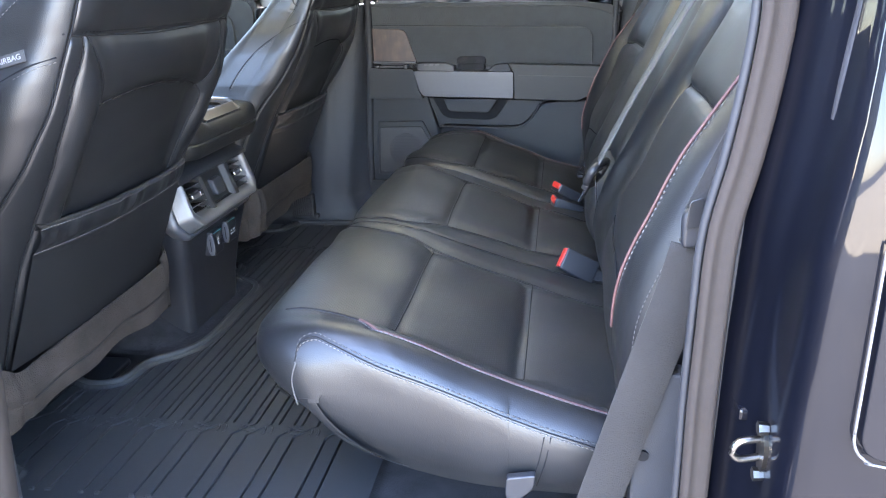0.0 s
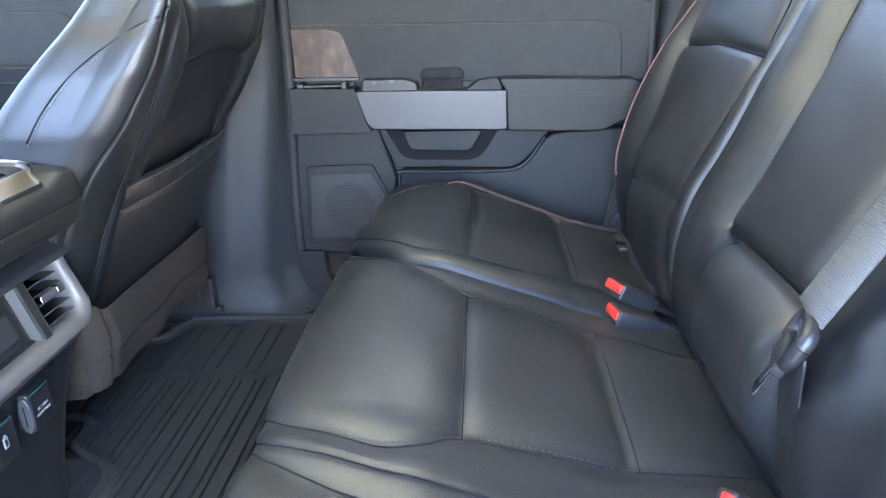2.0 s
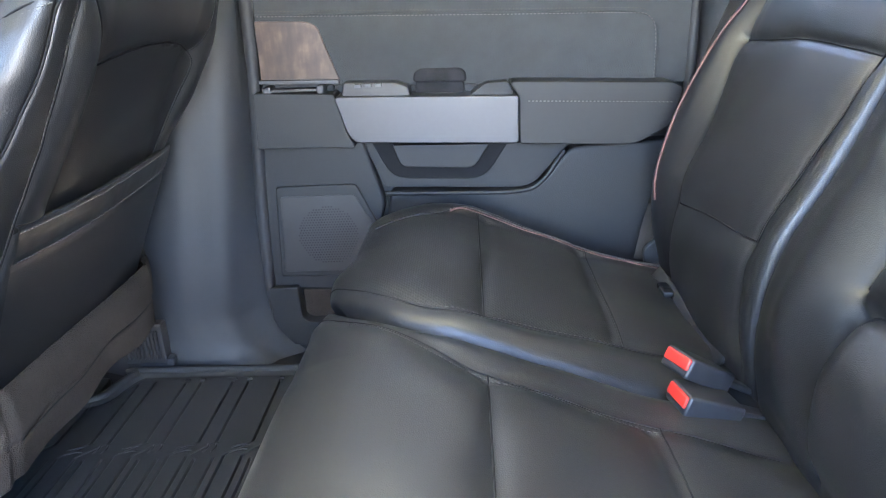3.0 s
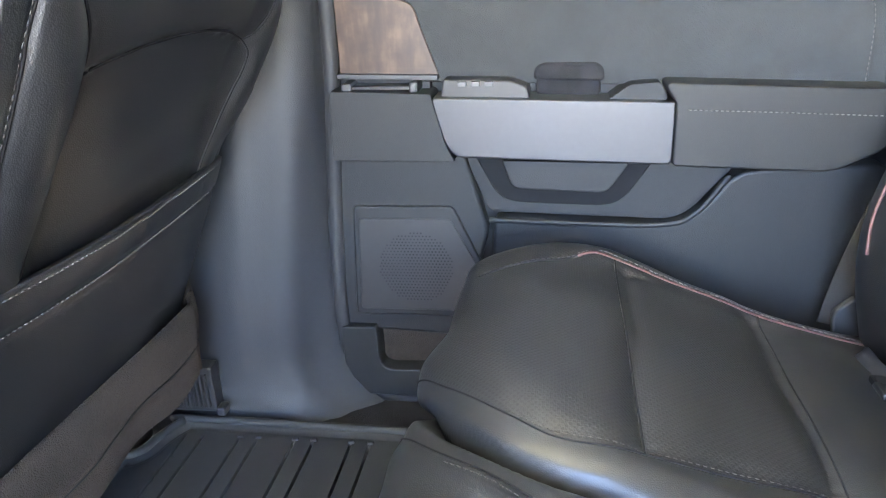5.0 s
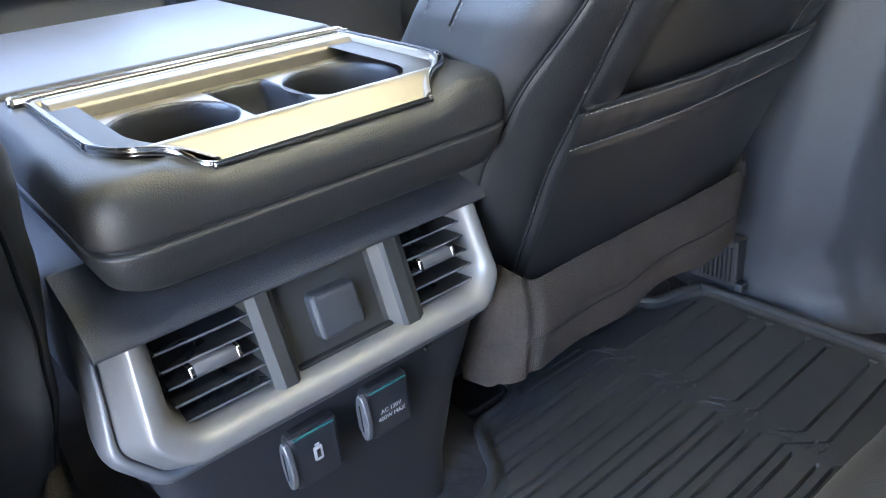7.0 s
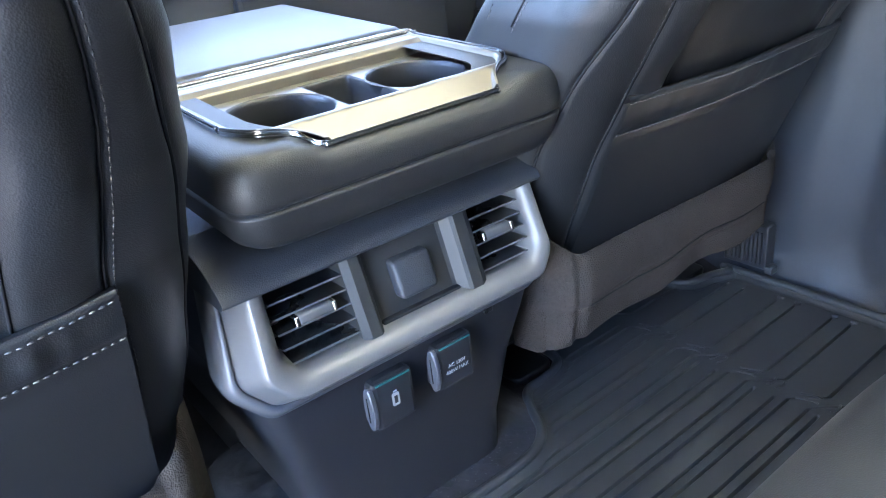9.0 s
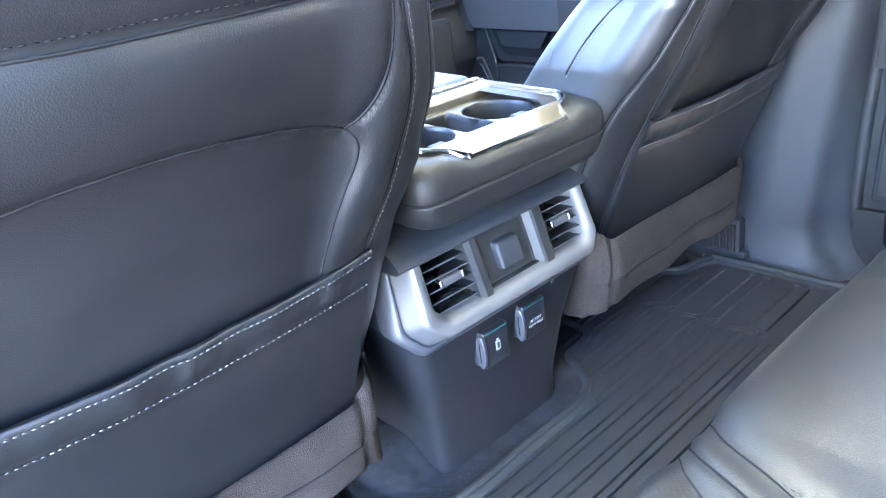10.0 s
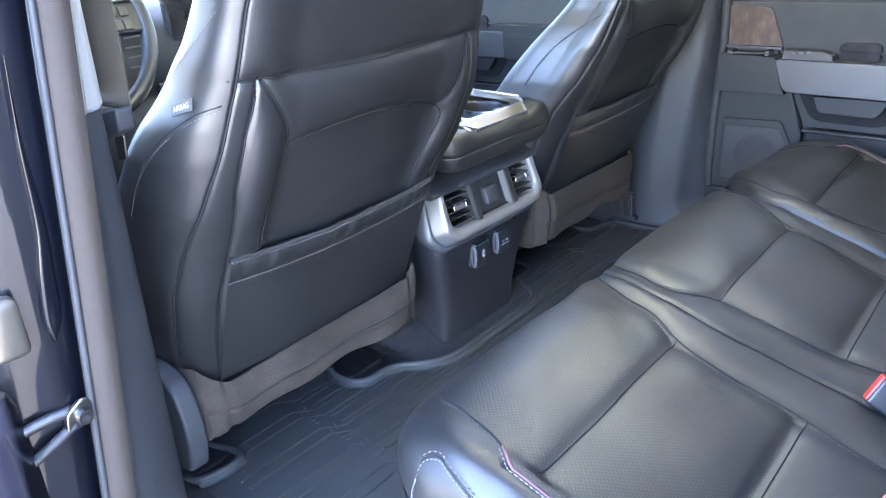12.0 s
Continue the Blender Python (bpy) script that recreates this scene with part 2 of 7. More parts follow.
def prism_bm(pts, axis, a0, a1, r=0.003, seg=2):
    """A polygon in the plane across the axis (x: y,z; y: x,z; z: x,y), drawn out from a0 to a1, with rounded edges."""
    bm = bmesh.new()
    p = np.array(pts, float)
    p = p[np.linalg.norm(p - np.roll(p, 1, 0), axis=1) > 1e-5]
    if ((p[:, 0] * np.roll(p[:, 1], -1)) - (np.roll(p[:, 0], -1) * p[:, 1])).sum() < 0:
        p = p[::-1]
    nxt = np.roll(p, -1, 0) - p
    size = np.linalg.norm(nxt, axis=1)
    nxt /= size[:, None]
    inward = np.stack([-nxt[:, 1], nxt[:, 0]], 1)
    prev = np.roll(inward, 1, 0)
    mitre = (inward + prev) / np.maximum(0.35, 1 + (inward * prev).sum(1))[:, None]
    closing = -((np.roll(mitre, -1, 0) - mitre) * nxt).sum(1)
    limit = np.where(closing > 1e-6, size / np.maximum(closing, 1e-6), 9.0).min()
    r = min(r, 0.95 * limit, abs(a1 - a0) * 0.49)
    lo, hi = min(a0, a1), max(a0, a1)
    def put(q, a):
        return {"x": (a, q[0], q[1]), "y": (q[0], a, q[1]), "z": (q[0], q[1], a)}[axis]
    stages = [(0.0, 0.0)] if r <= 1e-5 else [(r * (1 - math.sin(t)), r * (1 - math.cos(t))) for t in np.linspace(0, math.pi / 2, seg + 1)]
    rings = [(i, lo + d) for i, d in stages] + [(i, hi - d) for i, d in stages[::-1]]
    loops = [[bm.verts.new(put(q + m * i, a)) for q, m in zip(p, mitre)] for i, a in rings]
    n = len(p)
    for u, w in zip(loops[:-1], loops[1:]):
        for i in range(n):
            f = bm.faces.new((u[i], u[(i + 1) % n], w[(i + 1) % n], w[i]))
            f.smooth = True
    bm.faces.new(loops[0][::-1])
    bm.faces.new(loops[-1])
    bmesh.ops.recalc_face_normals(bm, faces=bm.faces[:])
    return bm


def rounded(pts, r, n=5):
    """A polygon with its corners rounded; r is one radius or one for each corner."""
    out = []
    k = len(pts)
    for i, p in enumerate(pts):
        rad = r[i] if isinstance(r, (list, tuple)) else r
        p, a, b = Vector(p), Vector(pts[i - 1]), Vector(pts[(i + 1) % k])
        if rad <= 0:
            out.append(tuple(p))
            continue
        da, db = (a - p), (b - p)
        ra, rb = min(rad, da.length * 0.48), min(rad, db.length * 0.48)
        s, e = p + da.normalized() * ra, p + db.normalized() * rb
        for j in range(n + 1):
            t = j / n
            out.append(tuple((1 - t) ** 2 * s + 2 * t * (1 - t) * p + t * t * e))
    return out


def plate(name, pts, axis, a0, a1, material, parent=None, r=0.003, label="", seg=2):
    return part(name, prism_bm(pts, axis, a0, a1, r, seg), material, parent, label)


def spline(pts, step=0.006):
    """A smooth line through the points, with even steps."""
    p = np.array(pts, float)
    if len(p) == 2:
        fine = p
    else:
        q = np.vstack([2 * p[0] - p[1], p, 2 * p[-1] - p[-2]])
        fine = []
        for i in range(1, len(q) - 2):
            for t in np.linspace(0, 1, 12, endpoint=False):
                fine.append(0.5 * ((2 * q[i]) + (-q[i - 1] + q[i + 1]) * t + (2 * q[i - 1] - 5 * q[i] + 4 * q[i + 1] - q[i + 2]) * t * t + (-q[i - 1] + 3 * q[i] - 3 * q[i + 1] + q[i + 2]) * t ** 3))
        fine.append(p[-1])
        fine = np.array(fine)
    d = np.r_[0, np.cumsum(np.linalg.norm(np.diff(fine, axis=0), axis=1))]
    m = max(2, int(d[-1] / step) + 1)
    at = np.linspace(0, d[-1], m)
    return np.stack([np.interp(at, d, fine[:, k]) for k in range(p.shape[1])], 1)


def sweep(name, path, section, material, parent=None, label="", up=(0, 0, 1), closed=True, caps=True):
    """Draws a flat section (rows of side, height) along a path."""
    path, up = np.asarray(path, float), np.asarray(up, float)
    tan = np.gradient(path, axis=0)
    tan /= np.linalg.norm(tan, axis=1)[:, None] + 1e-12
    side = np.cross(tan, up)
    side /= np.linalg.norm(side, axis=1)[:, None] + 1e-12
    top = np.cross(side, tan)
    k = len(section)
    v = np.concatenate([path[:, None] + side[:, None] * np.array(section)[None, :, :1] + top[:, None] * np.array(section)[None, :, 1:]], 0).reshape(-1, 3)
    faces = []
    for i in range(len(path) - 1):
        for j in range(k if closed else k - 1):
            a, b = i * k + j, i * k + (j + 1) % k
            faces.append((a, b, b + k, a + k))
    if caps and closed:
        faces += [tuple(range(k))[::-1], tuple(range((len(path) - 1) * k, len(path) * k))]
    return raw(name, v, faces, material, parent, label)


def circle(r, n=8, flat=1.0):
    return [(r * math.cos(2 * math.pi * i / n), flat * r * math.sin(2 * math.pi * i / n)) for i in range(n)]


def rect(w, h, c=0.3):
    """A flat strip's section with softened corners."""
    k = h * c
    return [(-w + k, -h), (w - k, -h), (w, -h + k), (w, h - k), (w - k, h), (-w + k, h), (-w, h - k), (-w, -h + k)]


def tube(name, pts, r, material, parent=None, label="", step=0.006, n=8):
    return sweep(name, spline(pts, step), circle(r, n), material, parent, label, up=(0.13, 0.2, 0.97))


def stitches(name, path, normal, material, parent=None, length=0.0042, gap=0.0022, r=0.0007, label=""):
    """A row of thread stitches along a path: each a small six-sided bead."""
    path = spline(path, 0.002) if len(path) < 60 else np.asarray(path, float)
    d = np.r_[0, np.cumsum(np.linalg.norm(np.diff(path, axis=0), axis=1))]
    normal = np.broadcast_to(np.asarray(normal, float), path.shape)
    v, f = [], []
    for s in np.arange(0, d[-1] - length, length + gap):
        a = np.array([np.interp(s, d, path[:, k]) for k in range(3)])
        b = np.array([np.interp(s + length, d, path[:, k]) for k in range(3)])
        up = np.array([np.interp(s, d, normal[:, k]) for k in range(3)])
        t = b - a
        side = np.cross(t, up)
        side /= np.linalg.norm(side) + 1e-12
        up = np.cross(side, t)
        up /= np.linalg.norm(up) + 1e-12
        o = len(v)
        for c, w in ((a, 0.4), ((a + b) / 2, 1.0), (b, 0.4)):
            for q in (side, up, -side, -up):
                v.append(c + q * r * w * 1.3)
        for i in range(2):
            for j in range(4):
                f.append((o + 4 * i + j, o + 4 * i + (j + 1) % 4, o + 4 * i + 4 + (j + 1) % 4, o + 4 * i + 4 + j))
        f += [(o + 3, o + 2, o + 1, o), (o + 8, o + 9, o + 10, o + 11)]
    return raw(name, np.array(v), f, material, parent, label)


def cord(pts, parent, r=0.0011):
    """The dark thread line that lies in a seam."""
    return sweep("seam", pts, circle(r, 5), THREAD_AND_SHADE, parent, up=(0.13, 0.2, 0.97))


def seam_distance(a, b, line):
    """How far the places (a, b) lie from a line of points in the same plane."""
    line = np.asarray(line, float)
    best = np.full(a.shape, 9.0)
    for (p, q), (u, w) in zip(line[:-1], line[1:]):
        du, dw = u - p, w - q
        t = np.clip(((a - p) * du + (b - q) * dw) / (du * du + dw * dw + 1e-12), 0, 1)
        best = np.minimum(best, np.hypot(a - p - t * du, b - q - t * dw))
    return best


def grid_normals(P):
    du, dv = np.gradient(P, axis=0), np.gradient(P, axis=1)
    n = np.cross(du, dv)
    return n / (np.linalg.norm(n, axis=-1, keepdims=True) + 1e-12)


def panels(P, regions, names, parent, flip=False):
    """Splits a sheet of points into panels, one mesh each, that share their shading at the seams. regions: a number for each face."""
    nu, nv = P.shape[:2]
    N = grid_normals(P) * (-1 if flip else 1)
    made = {}
    for key, (name, material, label) in names.items():
        ii, jj = np.nonzero(regions == key)
        if not len(ii):
            continue
        q = np.stack([ii * nv + jj, (ii + 1) * nv + jj, (ii + 1) * nv + jj + 1, ii * nv + jj + 1], 1)
        if flip:
            q = q[:, ::-1]
        used, inv = np.unique(q, return_inverse=True)
        made[key] = raw(name, P.reshape(-1, 3)[used], inv.reshape(-1, 4).tolist(), material, parent, label, normals=N.reshape(-1, 3)[used])
    return made


def lines(*spans):
    """Even steps over several spans (start, end, step), joined."""
    return np.unique(np.concatenate([np.linspace(a, b, max(2, int(round(abs(b - a) / s)) + 1)) for a, b, s in spans]).round(5))


# ---- rear bench: cushions ----
SEAM_N = [(-0.12, 0.60), (-0.05, 0.545), (-0.022, 0.517), (0.045, 0.470), (0.095, 0.450), (0.148, 0.422), (0.20, 0.416), (0.30, 0.421), (0.40, 0.414), (0.5, 0.405)]
SEAM_NM = [(-0.12, 0.62), (-0.055, 0.565), (-0.012, 0.534), (0.05, 0.504), (0.10, 0.490), (0.18, 0.487), (0.26, 0.502), (0.335, 0.510), (0.5, 0.515)]
SEAM_C1 = [(-0.12, 0.655), (-0.05, 0.597), (-0.015, 0.567), (0.045, 0.536), (0.08, 0.526), (0.115, 0.540), (0.148, 0.563), (0.245, 0.575), (0.315, 0.589), (0.446, 0.62), (0.5, 0.63)]
SEAM_C2 = [(-0.12, 1.09), (-0.05, 1.03), (0.0, 0.988), (0.08, 0.934), (0.148, 0.893), (0.24, 0.886), (0.315, 0.886), (0.5, 0.87)]
SEAM_GAP = [(-0.12, 1.125), (-0.05, 1.075), (0.0, 1.025), (0.06, 0.987), (0.124, 0.974), (0.28, 0.968), (0.5, 0.975)]
SEAM_F = [(-0.12, 1.17), (-0.05, 1.115), (-0.02, 1.087), (0.04, 1.038), (0.085, 1.014), (0.148, 1.022), (0.24, 1.04), (0.315, 1.053), (0.5, 1.07)]
CUSHION = [(0.22, 0.080), (0.12, 0.098), (0.04, 0.138), (-0.022, 0.19), (-0.05, 0.24), (-0.036, 0.277), (0.03, 0.296), (0.10, 0.291), (0.148, 0.277), (0.23, 0.246), (0.315, 0.215), (0.40, 0.19), (0.46, 0.172), (0.50, 0.14)]


wide_bench = thing("rear_seat", (0.3, 0.5, -0.012), "wide black leather rear seat with rolled centre pad and red piping", "car seat", "rear bench")
single = thing("rear_seat", (0.3, 1.2, -0.012), "single black leather rear seat with red piping beside the closed door", "car seat", "rear bench")


def build_cushions():
    prof = spline(CUSHION, 0.0042)
    arc = np.r_[0, np.cumsum(np.linalg.norm(np.diff(prof, axis=0), axis=1))]
    k148 = np.argmin(np.abs(prof[:, 0] - 0.148) + np.where(prof[:, 1] < 0.2, 9, 0))
    s = arc - arc[k148] + 0.148
    # outer ends: from the foot of the side up over the rounded edge
    side_y = np.array([0.05, 0.034, 0.026, 0.024, 0.027, 0.034, 0.044, 0.056, 0.070, 0.085, 0.105, 0.13])
    side_h = np.array([0.0, 0.22, 0.45, 0.66, 0.81, 0.90, 0.965, 1.015, 1.035, 1.03, 1.008, 1.0])
    cv = spline(list(zip(side_y, side_h * 0.2)), 0.004)
    near_y, near_h = cv[:, 0], cv[:, 1] / 0.2
    mid = np.arange(0.134, 1.445 - 0.133, 0.0042)
    Y = np.r_[near_y, mid, (1.445 - near_y)[::-1]]
    Hs = np.r_[near_h, np.ones(len(mid)), near_h[::-1]]
    S, YY = np.meshgrid(s, Y, indexing="ij")
    X = np.repeat(prof[:, :1], len(Y), 1)
    Z = np.repeat(prof[:, 1:], len(Y), 1)
    d = np.minimum(YY - 0.024, 1.421 - YY)
    R = 0.115
    back = np.where(d < R, R - np.sqrt(np.clip(R * R - (R - np.clip(d, 0, R)) ** 2, 0, None)), 0)
    ease = np.clip((YY - 1.12) / 0.11, 0, 1)
    back = np.maximum(back, 0.021 * ease ** 2 * (3 - 2 * ease))
    X = X + back * np.clip((0.30 - X) / 0.30, 0, 1) ** 0.7
    low = spline([(-0.12, 0.26), (-0.03, 0.235), (0.036, 0.188), (0.081, 0.142), (0.153, 0.109), (0.249, 0.087), (0.35, 0.081), (0.52, 0.08)], 0.01)
    zb = np.minimum(Z, np.interp(X, low[:, 0], low[:, 1]))
    slim = np.clip((Z - zb) / 0.05, 0, 1)
    hold = 0.024 + 0.05 * (1 - np.sqrt(np.clip(1 - (1 - slim) ** 2, 0, 1)))
    YY = np.clip(YY, hold, 1.445 - hold)
    Z = zb + (Z - zb) * Hs[None, :]
    P = np.stack([X, YY, Z], -1)
    N = grid_normals(P)
    if N[len(prof) // 2 + 30, len(Y) // 2, 2] < 0:
        N = -N
    flip = grid_normals(P)[len(prof) // 2 + 30, len(Y) // 2, 2] < 0
    top = Hs[None, :] > 0.93
    f = lambda seam: np.interp(S, *np.array(seam).T)
    n1, nm, c1, c2, g, f1 = [f(q) for q in (SEAM_N, SEAM_NM, SEAM_C1, SEAM_C2, SEAM_GAP, SEAM_F)]
    disp = np.zeros(S.shape)
    def cut(dd, depth, width, wide=0.0, reach=0.03):
        nonlocal disp
        disp = disp - depth * np.exp(-(dd / width) ** 2) - wide * np.exp(-(dd / reach) ** 2)
    rows = [(0.085, n1), (c1, c2), (f1, 1.36)]
    for lo, hi in rows:
        inside = np.clip(np.minimum(YY - lo, hi - YY) / 0.012, 0, 1)
        for at in (0.148, 0.315):
            dd = np.abs(S - at)
            disp = disp - inside * (0.0036 * np.exp(-(dd / 0.010) ** 2) + 0.0030 * np.exp(-(dd / 0.030) ** 2))
    for q in (SEAM_N, SEAM_C1, SEAM_C2, SEAM_F):
        cut(seam_distance(S, YY, spline(q, 0.01)), 0.0, 0.0042, 0.0042, 0.016)
    cut(seam_distance(S, YY, spline(SEAM_NM, 0.01)), 0.0025, 0.004)
    cut(seam_distance(S, YY, spline(SEAM_GAP, 0.01)), 0.028, 0.0065, 0.013, 0.022)
    # valley strips lie lower at the front than the cushions, and the leather is slack along them
    slack = np.exp(-((YY - n1 + 0.03) / 0.035) ** 2) + np.exp(-((YY - c2 + 0.03) / 0.035) ** 2)
    disp = disp + 0.0035 * slack * np.sin(S * 38 + 0.7) * np.sin(YY * 21 + 1.0)
    disp = disp + 0.0022 * np.sin(S * 21 + YY * 9) * np.sin(YY * 27 + 2 * np.sin(S * 11)) * np.clip((S + 0.02) / 0.1, 0, 1)
    for lo, hi in ((0.10, 0.43), (0.59, 0.90), (1.05, 1.35)):
        c, w = (lo + hi) / 2, (hi - lo) / 2
        disp = disp + 0.0035 * np.clip(1 - ((YY - c) / w) ** 4, 0, 1)
    # welts of the outer bolsters
    for yy in (0.074, 1.371):
        disp = disp - np.where(S > 0.10, 0.004 * np.exp(-((YY - yy) / 0.004) ** 2), 0)
    disp = disp * np.clip((Hs[None, :] - 0.3) / 0.5, 0, 1)
    P2 = P + N * disp[..., None]
    # small tucks where the two long seams cross the side
    cs, cy = (S[:-1, :-1] + S[1:, 1:]) / 2, (YY[:-1, :-1] + YY[1:, 1:]) / 2
    ch = np.broadcast_to((Hs[:-1] + Hs[1:])[None, :] / 2, cs.shape)
    F = lambda q: np.interp(cs, *np.array(q).T)
    reg = np.zeros(cs.shape, int)
    band = np.where(cs < 0.148, 0, np.where(cs < 0.315, 1, 2))
    reg[:] = 10 + band
    reg = np.where(cy > F(SEAM_N), 20, reg)
    reg = np.where(cy > F(SEAM_C1), 30 + band, reg)
    reg = np.where(cy > F(SEAM_C2), 40, reg)
    reg = np.where(cy > F(SEAM_GAP), 50, reg)
    reg = np.where(cy > F(SEAM_F), 60 + band, reg)
    out = (cy < 0.075) | (cy > 1.37)
    reg = np.where(out & (cy < 0.7), np.where(ch < 0.90, 1, 2), reg)
    reg = np.where(out & (cy > 0.7), np.where(ch < 0.90, 3, 4), reg)
    thin = (slim[:-1, :-1] + slim[1:, 1:]) / 2
    nose = int(np.argmin(prof[:, 0]))
    rows_below = (np.arange(cs.shape[0]) < nose - 1)[:, None]
    reg = np.where(rows_below & (ch < 0.68) & out, 99, reg)
    reg = np.where((np.arange(cs.shape[0]) < nose + 3)[:, None] & (ch < 0.5) & out, 99, reg)
    reg = np.where((thin < 0.2) & ((cy < 0.14) | (cy > 1.305)), 99, reg)
    # Tops take the lightened leather; sides and bolsters keep the darker base
    names_a = {10: ("cushion_front_panel", PERFORATED, "perforated black leather"), 11: ("cushion_middle_panel", PERFORATED, "perforated black leather"), 12: ("cushion_rear_panel", LIT_LEATHER, ""), 20: ("cushion_centre_strip", LIT_LEATHER, ""),
               30: ("cushion_front_panel", LIT_LEATHER, ""), 31: ("cushion_middle_panel", LIT_LEATHER, ""), 32: ("cushion_rear_panel", LIT_LEATHER, ""), 40: ("cushion_edge_strip", LIT_LEATHER, ""), 1: ("cushion_side_panel", LEATHER, ""), 2: ("cushion_bolster", LEATHER, "")}
    names_b = {50: ("cushion_edge_strip", LIT_LEATHER, ""), 60: ("cushion_front_panel", PERFORATED, "perforated black leather"), 61: ("cushion_middle_panel", PERFORATED, "perforated black leather"), 62: ("cushion_rear_panel", LIT_LEATHER, ""), 3: ("cushion_side_panel", LEATHER, ""), 4: ("cushion_bolster", LEATHER, "")}
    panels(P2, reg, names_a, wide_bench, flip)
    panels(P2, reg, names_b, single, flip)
    turn0, turn1 = int(np.argmin(Y)), int(np.argmax(Y)) + 1
    def on(x, y, up=0.003):
        """The finished surface at a place of the plan."""
        j = int(np.clip(np.searchsorted(Y[turn0:turn1], y) + turn0, 1, len(Y) - 1))
        w = np.clip((y - Y[j - 1]) / (Y[j] - Y[j - 1]), 0, 1)
        z = []
        for col in (P2[:, j - 1], P2[:, j]):
            lo = np.argmin(col[:, 0])
            z.append(np.interp(x, col[lo:, 0], col[lo:, 2]))
        return np.array([x, y, z[0] * (1 - w) + z[1] * w + up])
    for host, y in ((wide_bench, 0.074), (single, 1.371)):
        xs = np.linspace(0.105, 0.44, 50)
        run = np.array([on(x, y + (1 if y < 0.7 else -1) * 0.02 * np.clip((0.13 - x) / 0.025, 0, 1), 0.0015) for x in xs])
        sweep("piping", run, circle(0.0019), PIPING, host, "dull red piping")
        run = np.array([on(p[0], p[1] + (-0.0055 if y < 0.7 else 0.0055), 0.001) for p in run])
        stitches("stitching", run, (0, 0, 1), THREAD, host, length=0.005, gap=0.0015, r=0.0008, label="pale grey stitching")
        tuck = spline([on(x, yy if y < 0.7 else 1.445 - yy, 0.0006) for x, yy in ((0.112, 0.090), (0.085, 0.104), (0.055, 0.112), (0.02, 0.122), (-0.008, 0.128))], 0.004)
        cord(tuck, host, 0.0012)
        stitches("stitching", tuck + np.array((0.001, -0.004 if y < 0.7 else 0.004, 0.0004)), (0, 0, 1), THREAD_DARK, host, length=0.004, r=0.0007, label="dark grey stitching")
    def on_end(x, z, out=0.001):
        """The place on the near end's outer face nearest to a distance and height."""
        face = P2[:, :len(near_y)]
        gap = (face[..., 0] - x) ** 2 + (face[..., 2] - z) ** 2 + 0.02 * (face[..., 1] - 0.024) ** 2
        near = np.argsort(gap, axis=None)[:6]
        w = 1 / (gap.reshape(-1)[near] + 1e-7)
        y = (face[..., 1].reshape(-1)[near] * w).sum() / w.sum()
        return np.array((x, y - out, z))
    # double stitch along the edge between top bolster and side, and the welt down the front
    EDGE = [(0.036, 0.262), (0.040, 0.281), (0.052, 0.289), (0.067, 0.289), (0.095, 0.281), (0.151, 0.259), (0.206, 0.238), (0.275, 0.208), (0.345, 0.181), (0.406, 0.163)]
    run = spline([on_end(x, z, 0.0012) for x, z in spline(EDGE, 0.02)], 0.004)
    stitches("stitching", run, (0, -0.8, 0.6), THREAD, wide_bench, length=0.0042, gap=0.0014, r=0.0007, label="pale grey stitching")
    cord(run + np.array((0, 0.0008, 0.004)), wide_bench, 0.0008)
    stitches("stitching", run + np.array((0, 0.003, 0.008)), (0, -0.8, 0.6), THREAD_DARK, wide_bench, length=0.005, r=0.0008, label="dark grey stitching")
    tube("welt", [on_end(x, z, 0.0006) for x, z in spline([(0.037, 0.264), (0.031, 0.245), (0.030, 0.225), (0.034, 0.205)], 0.012)], 0.0010, THREAD_DARK, wide_bench, "grey welt")
    for dx in (-0.004, 0.004):
        cord(spline([on_end(x + dx, z, 0.0004) for x, z in ((0.347, 0.178), (0.341, 0.145), (0.335, 0.12), (0.330, 0.097))], 0.006), wide_bench, 0.001)
    for q, off in ((SEAM_N, -0.006), (SEAM_C1, 0.006), (SEAM_C2, -0.006)):
        line = spline([p for p in q if 0.0 <= p[0] <= 0.45], 0.006)
        run = np.array([on(x, y + off, 0.0006) for x, y in line])
        stitches("stitching", run, (0, 0, 1), THREAD_DARK, wide_bench, length=0.004, gap=0.0025, r=0.0005, label="dark grey stitching")
    line = spline([p for p in SEAM_F if 0.0 <= p[0] <= 0.45], 0.006)
    stitches("stitching", np.array([on(x, y + 0.006, 0.0006) for x, y in line]), (0, 0, 1), THREAD_DARK, single, length=0.004, gap=0.0025, r=0.0005, label="dark grey stitching")
    # seam lines
    for q, host in ((SEAM_N, wide_bench), (SEAM_C1, wide_bench), (SEAM_C2, wide_bench), (SEAM_NM, wide_bench), (SEAM_F, single)):
        rows = np.nonzero((s > -0.13) & (s < 0.45))[0]
        ys = np.interp(s[rows], *spline(q, 0.01).T)
        run = [[np.interp(y, Y[turn0:turn1], P2[i, turn0:turn1, k] + 0.0006 * N[i, turn0:turn1, k]) for k in range(3)] for i, y in zip(rows, ys)]
        cord(run, host, 0.0008)
    for at in (0.148, 0.315):
        for lo, hi, host in ((0.09, np.interp(at, *np.array(SEAM_N).T), wide_bench), (np.interp(at, *np.array(SEAM_C1).T), np.interp(at, *np.array(SEAM_C2).T), wide_bench), (np.interp(at, *np.array(SEAM_F).T), 1.362, single)):
            cord([on(at, y, 0.0008) for y in np.linspace(lo, hi, 60)], host, 0.0009)
